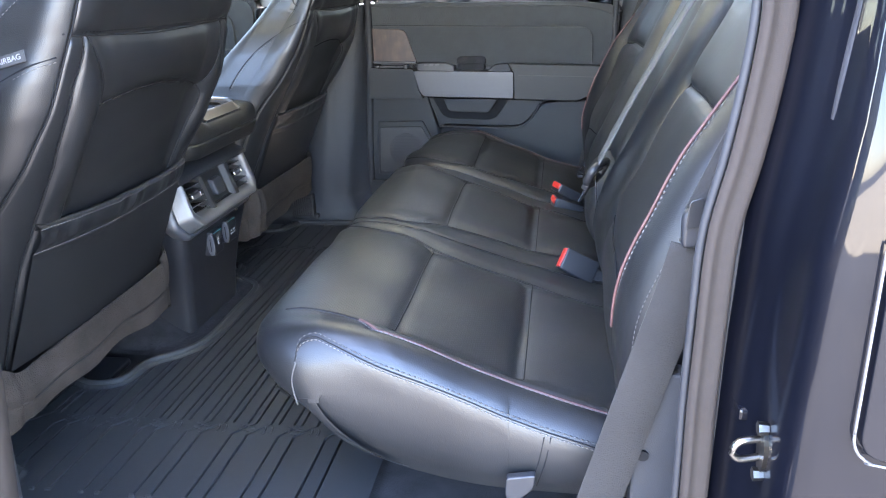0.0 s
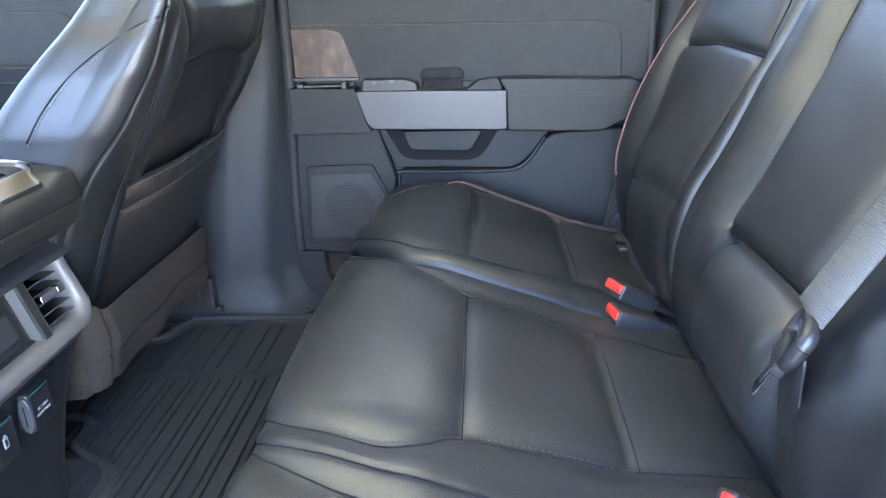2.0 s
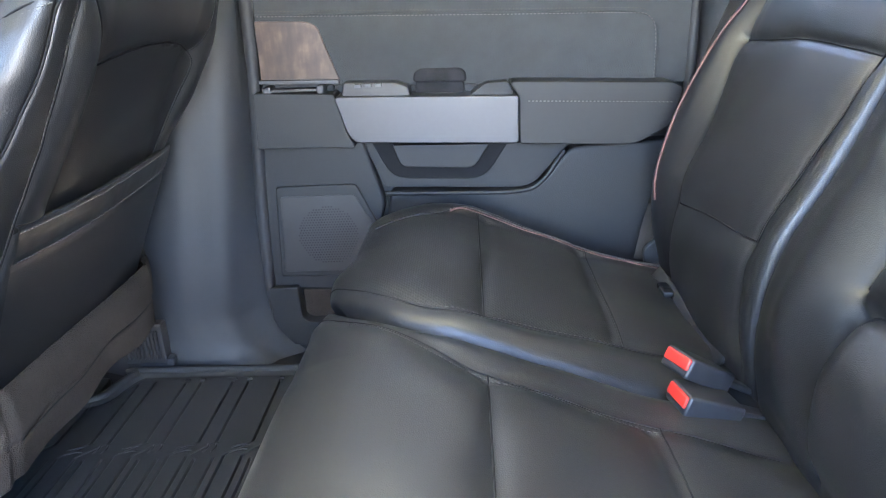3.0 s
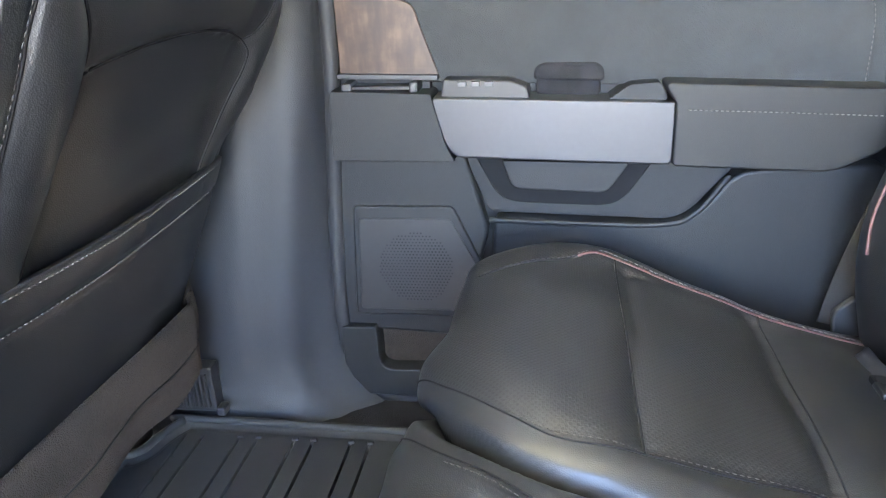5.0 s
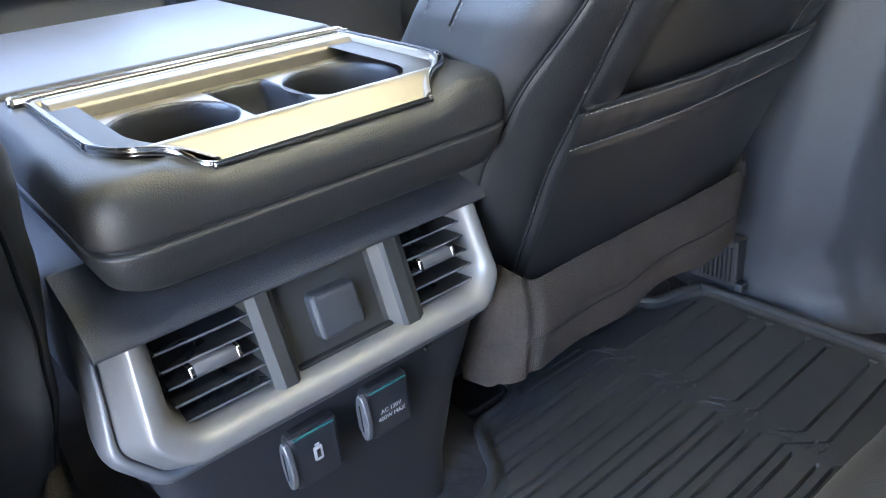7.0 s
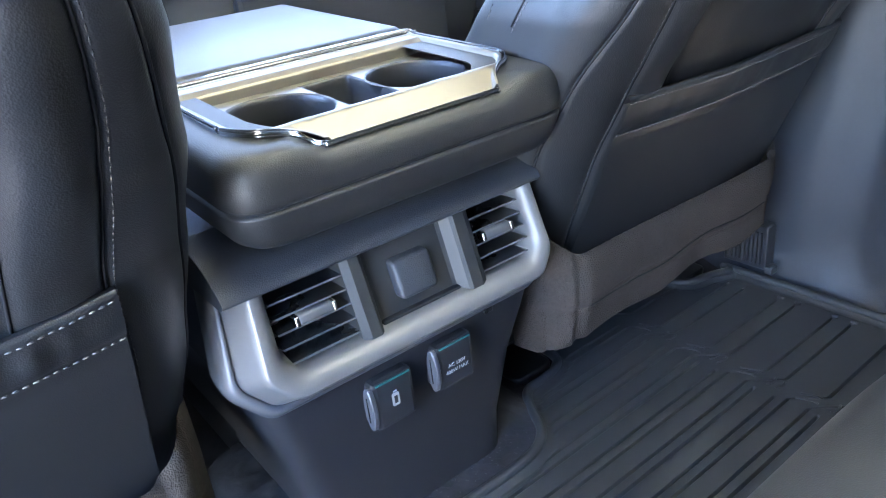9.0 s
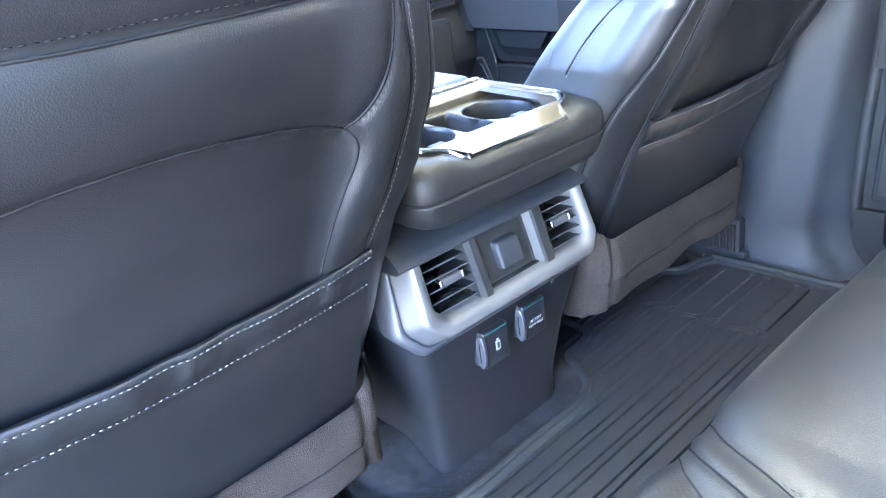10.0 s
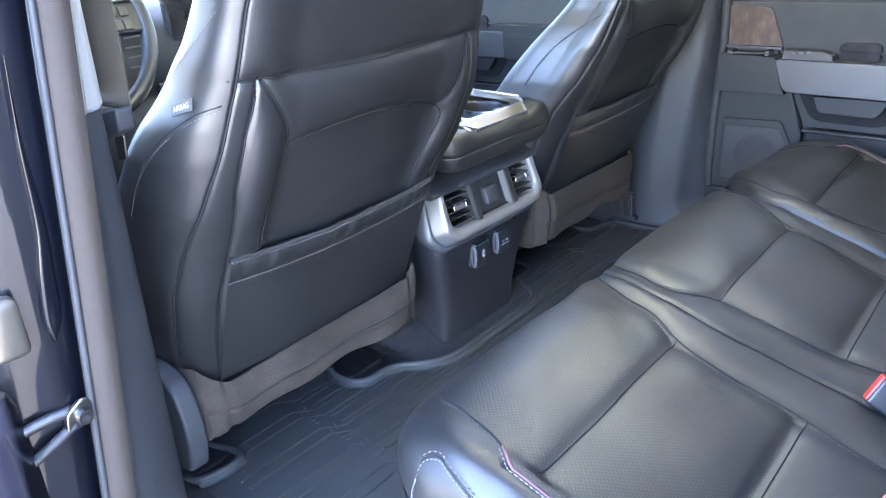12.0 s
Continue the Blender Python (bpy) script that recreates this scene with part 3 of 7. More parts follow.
    # undersides
    block("seat_pan", (0.18, 0.52, 0.14, 0.98, 0.062, 0.115), PLASTIC_DARK, wide_bench)
    block("seat_pan", (0.16, 0.52, 1.0, 1.39, 0.055, 0.115), PLASTIC_DARK, single)
    for host, ys in ((wide_bench, (0.20, 0.52, 0.92)), (single, (1.06, 1.34))):
        for y in ys:
            block("bracket", (0.24, 0.44, y - 0.02, y + 0.02, -0.012, 0.06), PLASTIC_DARK, host)
    plate("pull_loop", rounded([(0.297, 0.127), (0.334, 0.134), (0.331, 0.114), (0.318, 0.100), (0.305, 0.092), (0.296, 0.100)], 0.005), "y", 0.010, 0.022, PLASTIC_DARK, wide_bench, 0.003, "dark blue-black fabric pull loop", 3)


# ---- rear bench: backrests ----
BACK = [(0.50, 0.12), (0.452, 0.16), (0.436, 0.21), (0.432, 0.28), (0.444, 0.35), (0.488, 0.44), (0.54, 0.548), (0.60, 0.67), (0.655, 0.79), (0.685, 0.85), (0.715, 0.865), (0.74, 0.84)]


def build_backrests():
    prof = spline(BACK, 0.0045)
    side_y = [0.075, 0.045, 0.026, 0.022, 0.028, 0.045, 0.07, 0.10, 0.13]
    side_d = [0.12, 0.115, 0.085, 0.05, 0.022, 0.005, 0.0, 0.0, 0.0]
    cv = spline(list(zip(side_y, side_d)), 0.0045)
    mid = np.arange(0.134, 1.445 - 0.133, 0.0045)
    Y = np.r_[cv[:, 0], mid, (1.445 - cv[:, 0])[::-1]]
    D = np.r_[cv[:, 1], np.zeros(len(mid)), cv[::-1, 1]]
    X = np.repeat(prof[:, :1], len(Y), 1) + D[None, :]
    Z = np.repeat(prof[:, 1:], len(Y), 1)
    YY = np.repeat(Y[None, :], len(prof), 0)
    P = np.stack([X, YY, Z], -1)
    N = grid_normals(P)
    flip = N[len(prof) // 2, len(Y) // 2, 0] > 0
    if flip:
        N = -N
    disp = np.zeros(Z.shape)
    mirror = np.minimum(YY, 1.445 - YY)
    # outer bolsters stand forward
    tall = np.exp(-((Z - 0.47) / 0.17) ** 2)
    disp += 0.032 * tall * np.exp(-((mirror - 0.07) / 0.055) ** 2)
    front = D[None, :] < 0.03
    def cut(dd, depth=0.0, width=0.0045, wide=0.0045, reach=0.018):
        nonlocal disp
        disp = disp - np.where(front, depth * np.exp(-(dd / width) ** 2) + wide * np.exp(-(dd / reach) ** 2), 0)
    for flipy in (False, True):
        M = (1.445 - YY) if flipy else YY
        cut(seam_distance(M, Z, [(0.16, 0.318), (0.28, 0.338), (0.408, 0.349)]))
        cut(seam_distance(M, Z, [(0.11, 0.535), (0.25, 0.548), (0.426, 0.548)]), 0.006)
        cut(seam_distance(M, Z, spline([(0.12, 0.18), (0.14, 0.3), (0.135, 0.42), (0.11, 0.535), (0.10, 0.7), (0.12, 0.83)], 0.02)), 0.003, 0.004, 0.006)
        cut(seam_distance(M, Z, spline([(0.42, 0.20), (0.408, 0.349), (0.426, 0.548), (0.40, 0.70), (0.36, 0.82)], 0.02)), 0.0035, 0.004, 0.005)
        c, w = 0.27, 0.15
        disp += 0.008 * np.clip(1 - ((M - c) / w) ** 2, 0, 1) * front
    # centre: rolled lower pad and a panel above it
    cy = 0.712
    box = np.clip(1 - ((YY - cy) / 0.112) ** 8, 0, 1)
    disp += 0.022 * box * np.exp(-((Z - 0.285) / 0.065) ** 4)
    cut(seam_distance(YY, Z, spline([(0.59, 0.20), (0.595, 0.33), (0.61, 0.368), (0.712, 0.374), (0.812, 0.366), (0.824, 0.33), (0.826, 0.2)], 0.02)), 0.009, 0.006, 0.006, 0.016)
    cut(seam_distance(YY, Z, spline([(0.605, 0.38), (0.60, 0.5), (0.61, 0.7), (0.65, 0.83)], 0.02)), 0.006, 0.005, 0.006)
    cut(seam_distance(YY, Z, spline([(0.836, 0.38), (0.832, 0.5), (0.846, 0.6), (0.852, 0.7), (0.82, 0.83)], 0.02)), 0.006, 0.005, 0.006)
    disp += 0.007 * np.clip(1 - ((YY - 0.718) / 0.116) ** 4, 0, 1) * (Z > 0.38)
    for ridge in (0.515, 0.895):
        disp += 0.016 * np.exp(-((YY - ridge) / 0.038) ** 2) * np.clip((Z - 0.2) / 0.1, 0, 1)
    cut(np.abs(YY - 0.985), 0.03, 0.0055, 0.008, 0.016)
    disp += 0.0016 * np.sin(Z * 31 + YY * 13) * np.sin(YY * 29 + 2 * np.sin(Z * 17))
    P2 = P + N * disp[..., None]
    cyy, czz = (YY[:-1, :-1] + YY[1:, 1:]) / 2, (Z[:-1, :-1] + Z[1:, 1:]) / 2
    mm = np.where(cyy < 0.72, cyy, 1.445 - cyy)
    inner = np.interp(czz, [0.2, 0.349, 0.548, 0.7, 0.82], [0.42, 0.408, 0.426, 0.40, 0.36])
    outer = np.interp(czz, [0.18, 0.3, 0.42, 0.535, 0.7, 0.83], [0.12, 0.14, 0.135, 0.11, 0.10, 0.12])
    reg = np.where(mm < outer, 1, np.where(mm < inner, np.where(czz < 0.34, 2, np.where(czz < 0.548, 3, 4)), 5))
    reg = np.where((cyy > 0.6) & (cyy < 0.834), np.where(czz < 0.375, 6, 7), reg)
    reg = np.where(cyy > 0.985, reg + 10, reg)
    a, b = wide_bench, single
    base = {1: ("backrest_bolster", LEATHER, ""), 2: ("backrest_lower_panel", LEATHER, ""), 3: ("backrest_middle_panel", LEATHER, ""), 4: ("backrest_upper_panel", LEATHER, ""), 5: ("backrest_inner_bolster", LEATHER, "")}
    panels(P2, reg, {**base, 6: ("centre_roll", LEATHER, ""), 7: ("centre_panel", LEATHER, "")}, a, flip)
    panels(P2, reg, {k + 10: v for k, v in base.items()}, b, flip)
    turn0, turn1 = int(np.argmin(Y)), int(np.argmax(Y)) + 1
    def on(y, z, out=0.001):
        j = int(np.clip(np.searchsorted(Y[turn0:turn1], y) + turn0, 1, len(Y) - 1))
        w = np.clip((y - Y[j - 1]) / (Y[j] - Y[j - 1]), 0, 1)
        top = int(np.argmax(prof[:, 1]))
        i = int(np.clip(np.searchsorted(prof[:top, 1], z), 1, top))
        q = np.clip((z - prof[i - 1, 1]) / (prof[i, 1] - prof[i - 1, 1]), 0, 1)
        mix = lambda A: (A[i - 1, j - 1] * (1 - q) + A[i, j - 1] * q) * (1 - w) + (A[i - 1, j] * (1 - q) + A[i, j] * q) * w
        return mix(P2) + mix(N) * out
    for host, flipy in ((a, False), (b, True)):
        ys = lambda y: 1.445 - y if flipy else y
        zs = np.linspace(0.30, 0.63, 60)
        run = spline([on(ys(0.085 - 0.012 * np.sin((z - 0.3) / 0.33 * 3.14)), z, 0.002) for z in zs[::6]], 0.006)
        sweep("piping", run, circle(0.0019), PIPING, host, "dull red piping", up=(0, 1, 0.1))
        stitches("stitching", run + np.array((0.002, 0.007 if flipy else -0.007, 0)), (-1, 0, 0), THREAD, host, length=0.005, r=0.0009, label="pale grey stitching")
        run = spline([on(ys(0.034), z, 0.0015) for z in np.linspace(0.30, 0.62, 14)], 0.006)
        stitches("stitching", run, (-0.5, 0.8 if flipy else -0.8, 0), THREAD, host, length=0.0045, r=0.0006, label="pale grey stitching")
    for host, flipy in ((a, False), (b, True)):
        ys = lambda y: 1.445 - y if flipy else y
        for line in ([(0.16, 0.318), (0.28, 0.338), (0.408, 0.349)], [(0.11, 0.535), (0.25, 0.548), (0.426, 0.548)], [(0.408, 0.349), (0.418, 0.45), (0.426, 0.548), (0.40, 0.70), (0.37, 0.80)]):
            cord(spline([on(ys(y), z, 0.0008) for y, z in spline(line, 0.02)], 0.006), host)
    cord(spline([on(y, z, 0.0008) for y, z in spline([(0.595, 0.33), (0.61, 0.368), (0.712, 0.374), (0.812, 0.366), (0.824, 0.33)], 0.02)], 0.006), a)
    for line in ([(0.605, 0.38), (0.60, 0.5), (0.61, 0.7), (0.63, 0.8)], [(0.836, 0.38), (0.832, 0.5), (0.846, 0.6), (0.852, 0.7), (0.835, 0.8)]):
        cord(spline([on(y, z, 0.0008) for y, z in spline(line, 0.02)], 0.006), a)
    block("back_shell", (0.60, 0.78, 0.06, 0.975, 0.12, 0.80), PLASTIC_DARK, a, 0.01)
    block("back_shell", (0.60, 0.78, 0.995, 1.39, 0.12, 0.80), PLASTIC_DARK, b, 0.01)
    return on


build_cushions()
build_backrests()


# ---- front seats ----
def back_x(z):
    return -0.307 + 0.447 * (z - 0.416)


# the long seams of a seat back, by height: inner seam and the seam to the side wing
SEAM_Z, SEAM_U = [0.20, 0.30, 0.347, 0.43, 0.50, 0.53, 0.584, 0.62, 0.653], [0.190, 0.199, 0.201, 0.198, 0.204, 0.207, 0.204, 0.196, 0.189]
WING_Z, WING_U = [0.20, 0.30, 0.376, 0.45, 0.54, 0.63, 0.66, 0.73, 0.80, 0.93], [0.230, 0.248, 0.254, 0.251, 0.238, 0.220, 0.213, 0.203, 0.188, 0.02]


def front_seat(yc, mirror, label, slack=0.012, hem=(0.212, 0.06)):
    sgn = -1 if mirror else 1
    seat = thing("front_seat", (-0.6, yc, 0.0), label, "car seat", "front seats")
    zs = lines((0.20, 0.93, 0.004))
    half = np.interp(zs, [0.20, 0.24, 0.30, 0.42, 0.50, 0.57, 0.61, 0.66, 0.74, 0.80, 0.86, 0.90, 0.93], [0.234, 0.245, 0.257, 0.268, 0.273, 0.271, 0.260, 0.240, 0.221, 0.205, 0.168, 0.12, 0.03])
    deep = np.interp(zs, [0.20, 0.30, 0.45, 0.50, 0.56, 0.65, 0.70, 0.78, 0.86, 0.93], [0.24, 0.24, 0.225, 0.205, 0.18, 0.135, 0.115, 0.105, 0.09, 0.03])
    th = np.linspace(-math.pi, math.pi, 401)
    c, s = np.cos(th), np.sin(th)
    n = 4.0
    A = np.sign(c) * np.abs(c) ** (2 / n)
    B = np.sign(s) * np.abs(s) ** (2 / n)
    # the wings draw in towards the front, more so higher up
    draw = np.interp(zs, [0.20, 0.43, 0.50, 0.57, 0.64, 0.72, 0.80], [0.0, 0.0, 0.010, 0.022, 0.028, 0.024, 0.014])
    inner = np.where(A * (1 if yc < 0.7 else -1) > 0, 1.0, 0.0)[None, :]
    u = (half[:, None] - draw[:, None] * inner * np.clip((0.85 - B[None, :]) / 0.6, 0, 1)) * A[None, :]
    lead = -deep[:, None] / 2 + deep[:, None] / 2 * B[None, :]
    # back face bows slightly; side wings reach forward
    x = back_x(zs)[:, None] + lead - 0.012 * (u / 0.26) ** 2 * (B[None, :] > 0)
    swell = np.interp(zs, [0.20, 0.44, 0.56, 0.65, 0.75, 0.85], [0.0, 0.0, 0.008, 0.010, 0.006, 0.0])
    ridge = np.interp(zs, [0.20, 0.35, 0.43, 0.50, 0.58, 0.65, 0.72, 0.80, 0.90], [0.007, 0.007, 0.010, 0.023, 0.025, 0.018, 0.012, 0.006, 0.0])
    toward = np.clip((np.abs(u) - 0.125) / 0.07, 0, 1)
    x = x + np.sqrt(np.clip(B, 0, 1))[None, :] * (swell[:, None] + ridge[:, None] * toward ** 2 * (3 - 2 * toward))
    wing = np.clip(np.abs(u) - 0.16, 0, None) / 0.1
    x = x - np.where(B[None, :] < 0, np.clip(-B[None, :] / 0.3, 0, 1) * 0.02 * wing * np.interp(zs, [0.2, 0.45, 0.7, 0.9], [1, 1, 0.3, 0])[:, None], 0)
    Zg = np.repeat(zs[:, None], len(th), 1)
    P = np.stack([x, yc + sgn * u, Zg], -1)
    N = grid_normals(P)
    k = np.argmax(B)
    flip = N[len(zs) // 2, k, 0] < 0
    if flip:
        N = -N
    face = np.clip((B[None, :] + 0.05) / 0.3, 0, 1)
    disp = np.zeros(x.shape)
    def cut(line, depth=0.004, width=0.004, wide=0.003, reach=0.016, both=True, only=1.0):
        nonlocal disp
        dd = seam_distance(np.abs(u) if both else u, Zg, spline(line, 0.01))
        disp = disp - face * only * (depth * np.exp(-(dd / width) ** 2) + wide * np.exp(-(dd / reach) ** 2))
    PAD = [(-0.148, 0.40), (-0.15, 0.47), (-0.145, 0.53), (-0.134, 0.558), (-0.115, 0.570), (-0.06, 0.577), (0.0, 0.578), (0.06, 0.576), (0.117, 0.567), (0.152, 0.552), (0.159, 0.532), (0.154, 0.505), (0.147, 0.465), (0.140, 0.40)]
    pad = spline(PAD, 0.008)
    dd = seam_distance(u, Zg, pad)
    wl = np.interp(Zg, [0.40, 0.47, 0.53, 0.558, 0.572, 0.578], [-0.148, -0.15, -0.145, -0.134, -0.11, 0.0])
    wr = np.interp(Zg, [0.40, 0.465, 0.505, 0.535, 0.552, 0.567, 0.578], [0.140, 0.147, 0.154, 0.159, 0.152, 0.117, 0.0])
    inside = (u > wl) & (u < wr) & (Zg < 0.578)
    over = np.sin(math.pi * np.clip(dd / 0.085, 0, 1)) * np.where(Zg < 0.655, 1, 0) * np.clip((Zg - 0.44) / 0.06, 0, 1)
    disp += face * np.where(inside, -0.006 * np.tanh(dd / 0.011), 0.0095 * over * np.clip(1 - (np.abs(u) / 0.2) ** 6, 0, 1) + 0.003 * np.tanh(dd / 0.008) * np.exp(-(dd / 0.03) ** 2) * np.clip((Zg - 0.40) / 0.02, 0, 1))
    disp -= face * 0.002 * np.exp(-(dd / 0.006) ** 2)
    cut([(-0.26, 0.664), (-0.18, 0.654), (0.0, 0.652), (0.18, 0.656), (0.26, 0.664)], 0.004, 0.0045, 0.003, both=False, only=np.clip((np.interp(Zg, WING_Z, WING_U) + 0.004 - np.abs(u)) / 0.006, 0, 1))
    cut(list(zip(SEAM_U, SEAM_Z)), 0.0035, 0.0035)
    WEDGES = [(-0.178, 0.652), (-0.160, 0.622), (-0.142, 0.590), (-0.134, 0.556)], [(0.182, 0.652), (0.178, 0.62), (0.168, 0.585), (0.146, 0.554)]
    for wedge in WEDGES:
        cut(wedge, 0.003, both=False)
    # seam where the back meets the side wing
    turn = np.abs(np.abs(u) - np.interp(Zg, WING_Z, WING_U))
    disp -= np.where(B[None, :] > 0.2, 0.0025 * np.exp(-(turn / 0.0022) ** 2), 0)
    disp += 0.0014 * np.sin(Zg * 37 + u * 11) * np.sin(u * 31 + 2 * np.sin(Zg * 19))
    P2 = P + N * disp[..., None]
    cu = np.abs((u[:-1, :-1] + u[1:, 1:]) / 2)
    cz = (Zg[:-1, :-1] + Zg[1:, 1:]) / 2
    cb = np.broadcast_to(((B[:-1] + B[1:]) / 2)[None, :], cu.shape)
    seam2 = np.interp(cz, SEAM_Z, SEAM_U)
    edge = np.interp(cz, WING_Z, WING_U)
    ins = (inside[:-1, :-1] & inside[1:, 1:])
    reg = np.where(cb < -0.55, 1, 2)
    back = (cb > 0.2) & (cu < edge)
    reg = np.where(back, np.where(cz > 0.654, 3, np.where(cu > seam2, 4, np.where(ins, 6, 5))), reg)
    left = (u[:-1, :-1] + u[1:, 1:]) < 0
    reg = np.where((reg == 4) & left, 7, np.where((reg == 2) & left, 8, reg))
    names = {7: ("edge_panel", LEATHER, ""), 8: ("side_wing", LEATHER, ""), 1: ("front_face", PERFORATED, "perforated black leather"), 2: ("side_wing", LEATHER, ""), 3: ("shoulder_panel", LEATHER, ""), 4: ("edge_panel", LEATHER, ""), 5: ("back_panel", LEATHER, ""), 6: ("back_pad", LEATHER, "")}
    panels(P2, reg, names, seat, flip)
    def on(uu, z, out=0.001):
        js = np.nonzero((th > 0.02) & (th < math.pi - 0.02))[0][::-1]
        i = int(np.clip(np.searchsorted(zs, z), 1, len(zs) - 1))
        q = np.clip((z - zs[i - 1]) / (zs[i] - zs[i - 1]), 0, 1)
        out_rows = []
        for k in (i - 1, i):
            out_rows.append([np.interp(uu, u[k, js], (P2[k, js, m] + N[k, js, m] * out)) for m in range(3)])
        return np.array(out_rows[0]) * (1 - q) + np.array(out_rows[1]) * q
    # map pocket
    us = np.linspace(-0.199, 0.199, 81)
    ts = np.linspace(0, 1, 46)
    U, T = np.meshgrid(us, ts, indexing="ij")
    sag = 0.5 * slack * (1 - (U / 0.199) ** 2)
    ztop = 0.4225 - sag
    Zp = 0.205 + (ztop - 0.205) * T
    band = np.sin(math.pi * np.clip((T - 0.815) / 0.185, 0, 1))
    gape = 0.003 + (0.010 * T ** 4 + 0.004 * np.sin(T * 3.1)) * (1 - (U / 0.2) ** 2) * (0.5 + 40 * slack) + (0.001 + 0.3 * slack) * band
    ruck = 0.17 * slack * band * (np.sin(U * 150 + 3 * np.sin(U * 40)) * np.sin(U * 47 + 1) + 0.6 * np.sin(U * 95)) + (0.0005 + 0.08 * slack) * np.sin(U * 62 + 2 * np.sin(U * 23)) * np.clip((T - 0.72) / 0.28, 0, 1) + 0.002 * np.sin(U * 17) * np.sin(T * 5)
    Xp = back_x(Zp) - 0.012 * (U / 0.26) ** 2 + gape + ruck
    Xp = Xp - 0.0035 * np.exp(-((T - 0.815) / 0.012) ** 2)
    Q = np.stack([Xp, yc + sgn * U, Zp], -1)
    lip = Q[:, -1:] + np.array((-0.004, 0, 0.0025))
    inn = Q[:, -1:] + np.array((-0.008, 0, -0.006))
    Q = np.concatenate([Q, lip, inn], 1)
    nq = grid_normals(Q)
    fl = nq[40, 20, 0] < 0
    panels(Q, np.zeros((Q.shape[0] - 1, Q.shape[1] - 1), int), {0: ("map_pocket", LEATHER, "")}, seat, fl)
    pocket_line = Q[:, -4] + np.array((0.0012, 0, 0))
    stitches("pocket_stitching", pocket_line, (1, 0, 0.3), THREAD, seat, length=0.0036, gap=0.0022, r=0.0006, label="pale grey stitching")
    stitches("pocket_stitching", Q[:, int(46 * 0.815)] + np.array((0.0022, 0, 0)), (1, 0, 0.3), THREAD, seat, length=0.0036, gap=0.0022, r=0.0006, label="pale grey stitching")
    def on_wing(side, x, z, out=0.001):
        """A place on the outer face of a wing, from its distance forward and height."""
        wide = np.nonzero(side * A > 0.55)[0]
        i = int(np.clip(np.searchsorted(zs, z), 1, len(zs) - 1))
        xs = P2[i, wide, 0]
        near = np.argsort(np.abs(xs - x) + 0.02 * np.abs(np.abs(u[i, wide]) - half[i]))[:3]
        y = P2[i, wide[near], 1].mean()
        return np.array((x, y + sgn * side * out, z))
    for side in (-1, 1):
        edge = [on_wing(side, x, z, 0.0014) for x, z in spline([(-0.425, 0.50), (-0.395, 0.56), (-0.32, 0.635), (-0.255, 0.69), (-0.215, 0.72), (-0.195, 0.735)], 0.012)]
        stitches("wing_stitching", spline(edge[::2] + edge[-1:], 0.003), (0, side, 0.2), THREAD, seat, length=0.0042, gap=0.0018, r=0.0005, label="pale grey stitching")
        edge = [on_wing(side, x, z, 0.0008) for x, z in spline([(-0.212, 0.636), (-0.236, 0.628), (-0.282, 0.604), (-0.325, 0.574), (-0.363, 0.536), (-0.392, 0.495)], 0.012)]
        edge = [tuple(p) for p in spline(edge[::2] + edge[-1:], 0.005)]
        cord(edge, seat, 0.0011)
        stitches("wing_stitching", spline([np.array(p) + np.array((0.001, -side * sgn * -0.0016, -0.005)) for p in edge], 0.003), (0, side, 0.2), THREAD, seat, length=0.0042, gap=0.0018, r=0.0005, label="pale grey stitching")
    run = spline([on(uu, 0.768 - 0.02 * (abs(uu) / 0.2) ** 4, 0.001) for uu in np.linspace(-0.20, 0.20, 20)], 0.004)
    stitches("seam_stitching", run, (1, 0, 0), THREAD_DARK, seat, length=0.0042, r=0.0006, label="grey stitching")
    cord(run + np.array((0, 0, 0.006)), seat)
    # stitched lines of the seams
    for side in (-1, 1):
        run = spline([on(side * (np.interp(z, SEAM_Z, SEAM_U) + 0.004), z, 0.0006) for z in np.linspace(0.23, 0.645, 16)], 0.004)
        stitches("seam_stitching", run, (1, 0, 0), THREAD_DARK if side * (0.7 - yc) > 0 else THREAD_AND_SHADE, seat, length=0.004, r=0.0005)
    run = spline([on(uu, 0.6585, 0.0006) for uu in np.linspace(-0.21, 0.21, 18)], 0.004)
    stitches("seam_stitching", run, (1, 0, 0), THREAD_AND_SHADE, seat, length=0.004, r=0.0006, label="black stitching")
    for line in ([(-0.222, 0.661), (-0.18, 0.654), (0.0, 0.652), (0.18, 0.656), (0.222, 0.661)], [(-a, b) for a, b in zip(SEAM_U, SEAM_Z)], list(zip(SEAM_U, SEAM_Z)), *WEDGES, PAD):
        cord(spline([on(a, b, 0.0006) for a, b in spline(line, 0.012)], 0.006), seat, 0.0012)
    for side in (-1, 1):
        cord(spline([on(side * np.interp(z, WING_Z, WING_U), z, 0.0006) for z in np.linspace(0.21, 0.84, 24)], 0.006), seat, 0.0014)
    # felt skirt below the leather
    ws = np.linspace(-0.285, 0.285, 141)
    ts = np.linspace(0, 1, 34)
    W, T = np.meshgrid(ws, ts, indexing="ij")
    beyond = np.clip(np.abs(W) - 0.192, 0, None)
    U = np.sign(W) * (np.minimum(np.abs(W), 0.192) + 0.058 * (1 - np.exp(-beyond / 0.045)))
    zt = hem[0] + hem[1] * U + 0.040 * np.clip(beyond / 0.05, 0, 1)
    zbm = 0.132 + 0.005 * np.sin(W * 14 + 1) + 0.003 * np.sin(W * 41) - 0.02 * np.clip(beyond / 0.06, 0, 1)
    Zs = zt + (zbm - zt) * T
